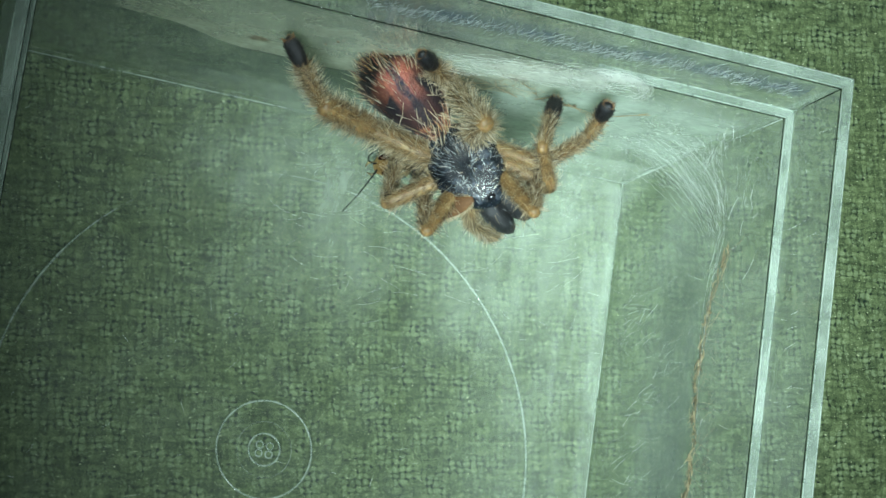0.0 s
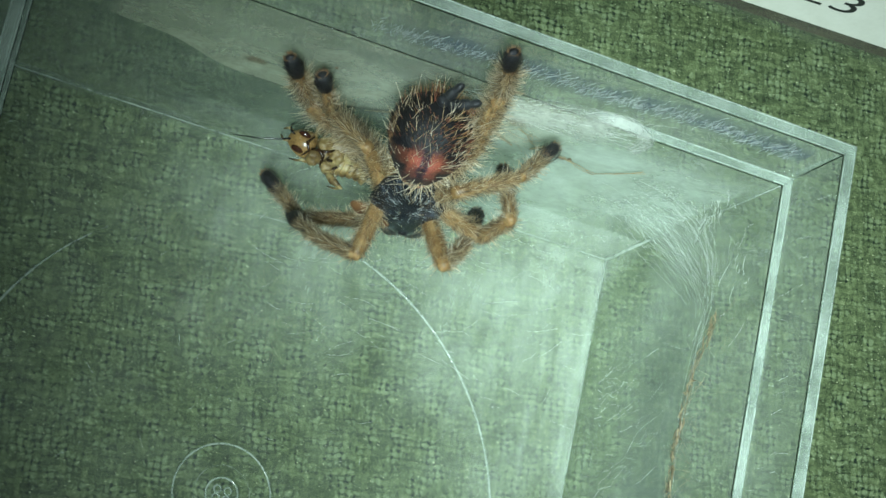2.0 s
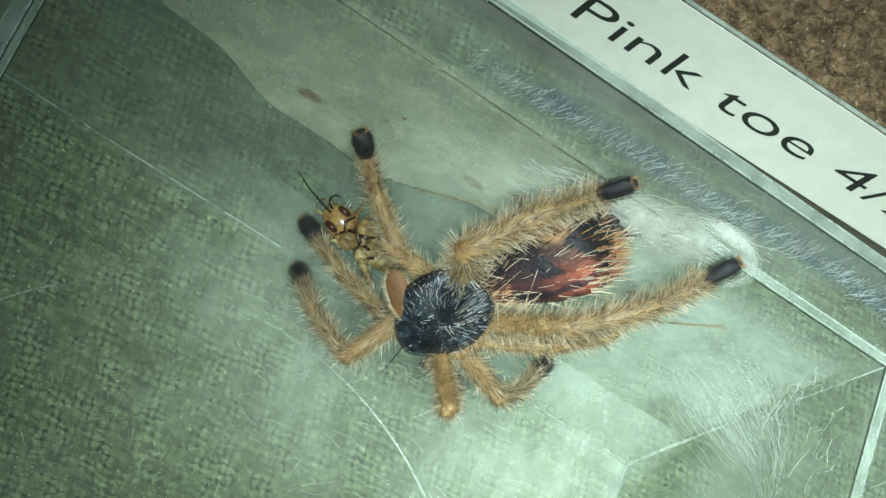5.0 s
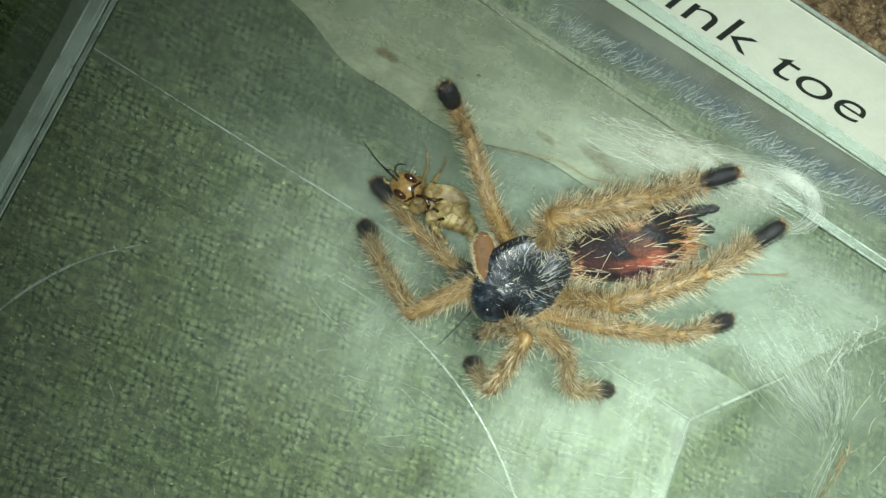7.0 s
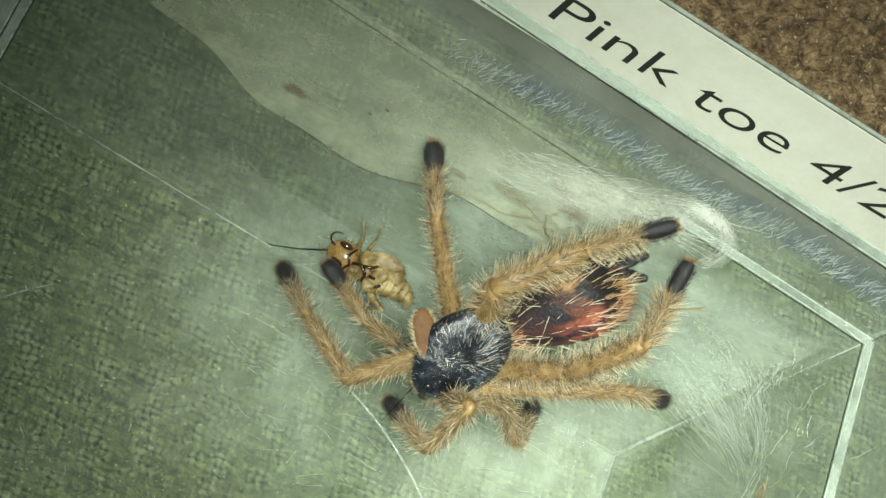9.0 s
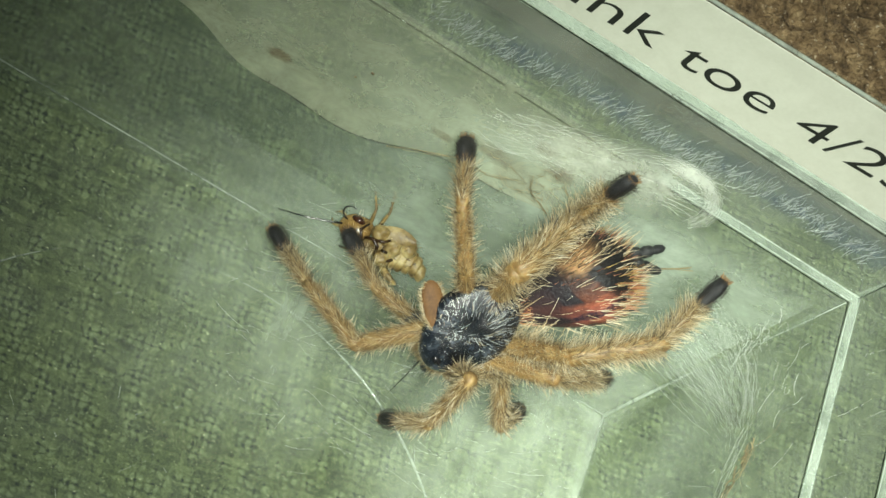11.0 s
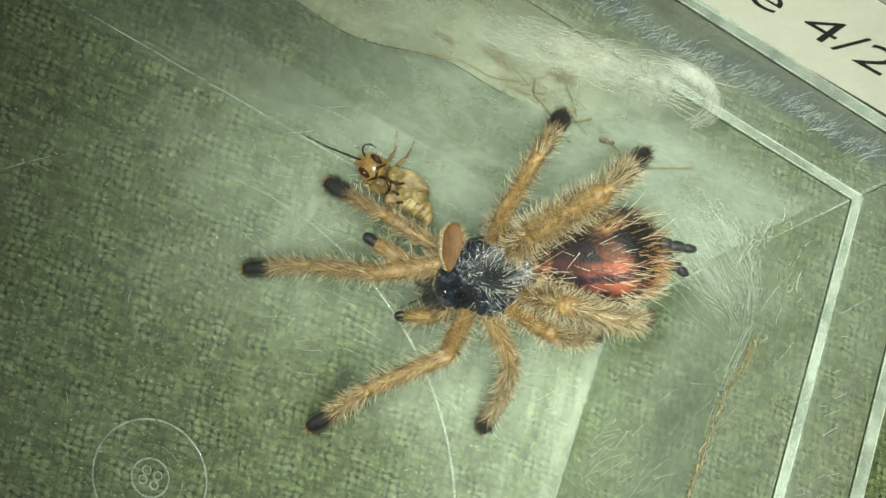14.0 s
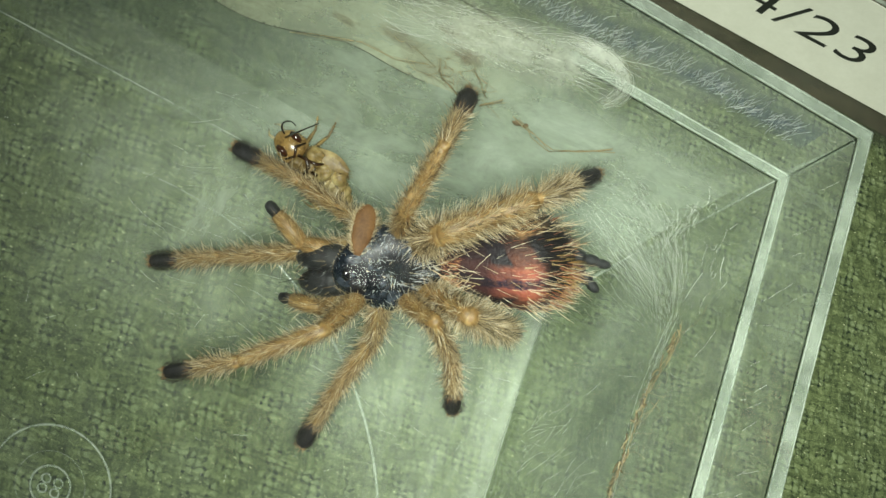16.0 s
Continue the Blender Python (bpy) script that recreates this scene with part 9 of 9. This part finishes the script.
    walk(MOVING["PLtibia"], [
        (0, pose(0.00611, 0.00158, -0.00616, -0.0, 53.8, -53.0)),
        (0.5, pose(0.00853, 0.00056, -0.00423, 18.4, 17.7, -2.4)),
        (1, pose(0.00855, 0.00057, -0.00421, 18.9, 17.7, -2.3)),
        (1.5, pose(0.00927, 0.00243, -0.00296, 18.9, 9.0, 2.4)),
        (2, pose(0.00913, 0.00252, -0.00325, 12.6, 14.5, 3.5)),
        (2.5, pose(0.00814, 0.00087, -0.00477, 15.0, 15.8, -0.3)),
        (3, pose(0.00823, 0.00394, -0.00392, 0.9, 17.0, 5.3)),
        (3.5, pose(0.00535, 0.00341, -0.00606, -17.3, 35.0, 11.3)),
        (4, pose(0.00565, 0.00484, -0.00520, -22.3, 27.6, -4.9)),
        (4.2, pose(0.00572, 0.00480, -0.00521, -22.0, 27.3, -5.0)),
        (6.3, pose(0.00317, 0.00482, -0.00534, -37.5, 57.5, -8.5)),
        (6.5, pose(0.00316, 0.00481, -0.00534, -37.4, 57.7, -8.4)),
        (7, pose(0.00353, 0.00379, -0.00600, -28.6, 55.0, 0.7)),
        (7.5, pose(0.00282, 0.00324, -0.00607, -33.7, 57.1, -6.7)),
        (8, pose(0.00318, 0.00325, -0.00615, -33.1, 54.0, -6.4)),
        (8.5, pose(0.00414, 0.00293, -0.00634, -31.7, 46.3, -3.3)),
        (9, pose(0.00264, 0.00255, -0.00619, -31.1, 60.7, -3.2)),
        (9.5, pose(0.00264, 0.00252, -0.00619, -31.6, 60.7, -3.7)),
        (9.7, pose(0.00264, 0.00252, -0.00619, -31.7, 60.7, -3.7)),
        (11.8, pose(0.00304, 0.00255, -0.00629, -39.8, 54.1, -10.4)),
        (12, pose(0.00305, 0.00259, -0.00629, -39.8, 53.9, -10.2)),
        (12.5, pose(0.00328, 0.00277, -0.00630, -39.8, 53.2, -9.1)),
        (13, pose(0.00671, 0.00305, -0.00567, -47.0, 38.4, -16.8)),
        (13.5, pose(0.00559, 0.00287, -0.00617, -45.5, 25.0, -10.9)),
        (14, pose(0.00853, 0.00337, -0.00388, -45.9, 21.2, -7.8)),
        (14.5, pose(0.00828, 0.00393, -0.00386, -57.7, 47.3, -15.3)),
        (15, pose(0.00879, 0.00360, 0.00128, -54.8, 35.3, -14.3)),
        (15.5, pose(0.00786, 0.00443, -0.00398, -64.9, 33.5, -14.5)),
        (16, pose(0.00771, 0.00439, -0.00418, -65.0, 35.0, -14.2)),
    ])
    walk(MOVING["cricket"], [
        (0, pose(0.00965, 0.04256, 0.00950, -6.6, 21.8, -157.1)),
        (0.5, pose(0.00046, 0.04165, 0.00950, -11.3, 18.4, -171.5)),
        (1, pose(0.00073, 0.04168, 0.00950, -10.9, 18.9, -171.1)),
        (1.5, pose(-0.00330, 0.04620, 0.01451, -21.1, 10.2, 161.1)),
        (2, pose(-0.00432, 0.04620, 0.01707, -22.5, 10.3, 164.2)),
        (2.5, pose(-0.00334, 0.04620, 0.01697, -22.9, 14.3, 172.4)),
        (3, pose(-0.00480, 0.04620, 0.01887, -22.9, 17.4, 178.5)),
        (3.5, pose(-0.00476, 0.04620, 0.01875, -28.2, 15.4, 172.8)),
        (4, pose(-0.00444, 0.04620, 0.02014, -33.2, 5.6, 157.7)),
        (4.2, pose(-0.00435, 0.04620, 0.01995, -33.2, 5.9, 158.7)),
        (6.3, pose(-0.00371, 0.04620, 0.01635, -34.2, 11.6, 169.1)),
        (6.5, pose(-0.00405, 0.04620, 0.01583, -35.0, 11.7, 168.2)),
        (7, pose(-0.00367, 0.04620, 0.01681, -34.3, 12.8, 169.8)),
        (7.5, pose(-0.00250, 0.04620, 0.01503, -34.9, 11.3, 169.8)),
        (8, pose(-0.00249, 0.04620, 0.01505, -35.5, 10.9, 168.9)),
        (8.5, pose(0.00146, 0.04620, 0.01354, -33.0, 14.4, 171.7)),
        (9, pose(0.00134, 0.04620, 0.01338, -32.9, 12.3, 169.6)),
        (9.5, pose(0.00163, 0.04620, 0.01339, -32.9, 11.4, 169.0)),
        (9.7, pose(0.00159, 0.04620, 0.01317, -33.0, 11.7, 169.3)),
        (11.8, pose(0.00622, 0.04620, 0.01488, -33.0, 12.5, 167.9)),
        (12, pose(0.00629, 0.04620, 0.01432, -32.6, 12.7, 167.7)),
        (12.5, pose(0.00629, 0.04620, 0.01396, -31.9, 13.1, 168.2)),
        (13, pose(0.00704, 0.04620, 0.01230, -33.1, 10.5, 165.2)),
        (13.5, pose(0.00881, 0.04620, 0.01087, -32.5, 9.3, 163.2)),
        (14, pose(0.00874, 0.04543, 0.00950, -33.2, 7.4, 161.1)),
        (14.5, pose(0.00919, 0.04620, 0.01125, -33.4, 5.1, 158.9)),
        (15, pose(0.01055, 0.04620, 0.01144, -32.4, 1.3, 153.9)),
        (15.5, pose(0.00842, 0.04620, 0.01201, -31.5, 2.5, 157.5)),
        (16, pose(0.00876, 0.04620, 0.01117, -31.1, 3.1, 158.5)),
    ])
    walk(MOVING["feeler"], [
        (0, pose(0.00148, -0.00000, 0.00080, -0.7, -4.7, 37.7)),
        (0.5, pose(0.00148, -0.00000, 0.00080, 1.7, -11.6, 22.1)),
        (1, pose(0.00148, 0.00000, 0.00080, 1.2, -12.0, 22.3)),
        (1.5, pose(0.00148, 0.00000, 0.00080, 5.2, 54.9, 59.3)),
        (2, pose(0.00148, 0.00000, 0.00080, -27.2, 0.5, 26.5)),
        (2.5, pose(0.00148, 0.00000, 0.00080, -26.3, 16.2, 20.1)),
        (2.75, pose(0.00148, 0.00000, 0.00080, -42.6, -21.0, -4.6)),
        (3, pose(0.00148, -0.00000, 0.00080, -41.4, -61.4, -30.8)),
        (3.5, pose(0.00148, 0.00000, 0.00080, -24.0, -67.3, -42.9)),
        (4, pose(0.00148, -0.00000, 0.00080, 28.5, -66.3, -82.0)),
        (4.2, pose(0.00148, 0.00000, 0.00080, -19.5, -61.6, -31.6)),
        (6.3, pose(0.00148, 0.00000, 0.00080, -51.7, -30.1, -1.2)),
        (6.5, pose(0.00148, 0.00000, 0.00080, -52.3, -27.2, 2.0)),
        (7, pose(0.00148, -0.00000, 0.00080, -44.2, -41.7, -14.7)),
        (7.5, pose(0.00148, -0.00000, 0.00080, -54.4, -19.9, 6.7)),
        (8, pose(0.00148, 0.00000, 0.00080, -54.4, -18.7, 8.7)),
        (8.5, pose(0.00148, 0.00000, 0.00080, -59.1, -17.9, 14.2)),
        (9, pose(0.00148, 0.00000, 0.00080, -61.8, 17.0, 28.6)),
        (9.5, pose(0.00148, 0.00000, 0.00080, -59.7, -25.4, 5.9)),
        (9.7, pose(0.00148, 0.00000, 0.00080, -59.2, -26.1, 5.0)),
        (11.8, pose(0.00148, 0.00000, 0.00080, -62.5, 11.1, 28.6)),
        (12, pose(0.00148, 0.00000, 0.00080, -63.4, 8.2, 26.1)),
        (12.5, pose(0.00148, -0.00000, 0.00080, -64.1, 6.7, 23.7)),
        (13, pose(0.00148, -0.00000, 0.00080, -61.1, 15.1, 37.1)),
        (13.5, pose(0.00148, -0.00000, 0.00080, -59.0, -20.4, 14.4)),
        (14, pose(0.00148, -0.00000, 0.00080, -59.2, -11.0, 18.9)),
        (14.5, pose(0.00148, -0.00000, 0.00080, -4.9, -66.7, -56.2)),
        (15, pose(0.00148, 0.00000, 0.00080, -35.1, -60.9, -17.3)),
        (15.5, pose(0.00148, -0.00000, 0.00080, 6.4, -67.6, -67.3)),
        (16, pose(0.00148, 0.00000, 0.00080, 45.0, -59.1, -111.3)),
    ])


motions()
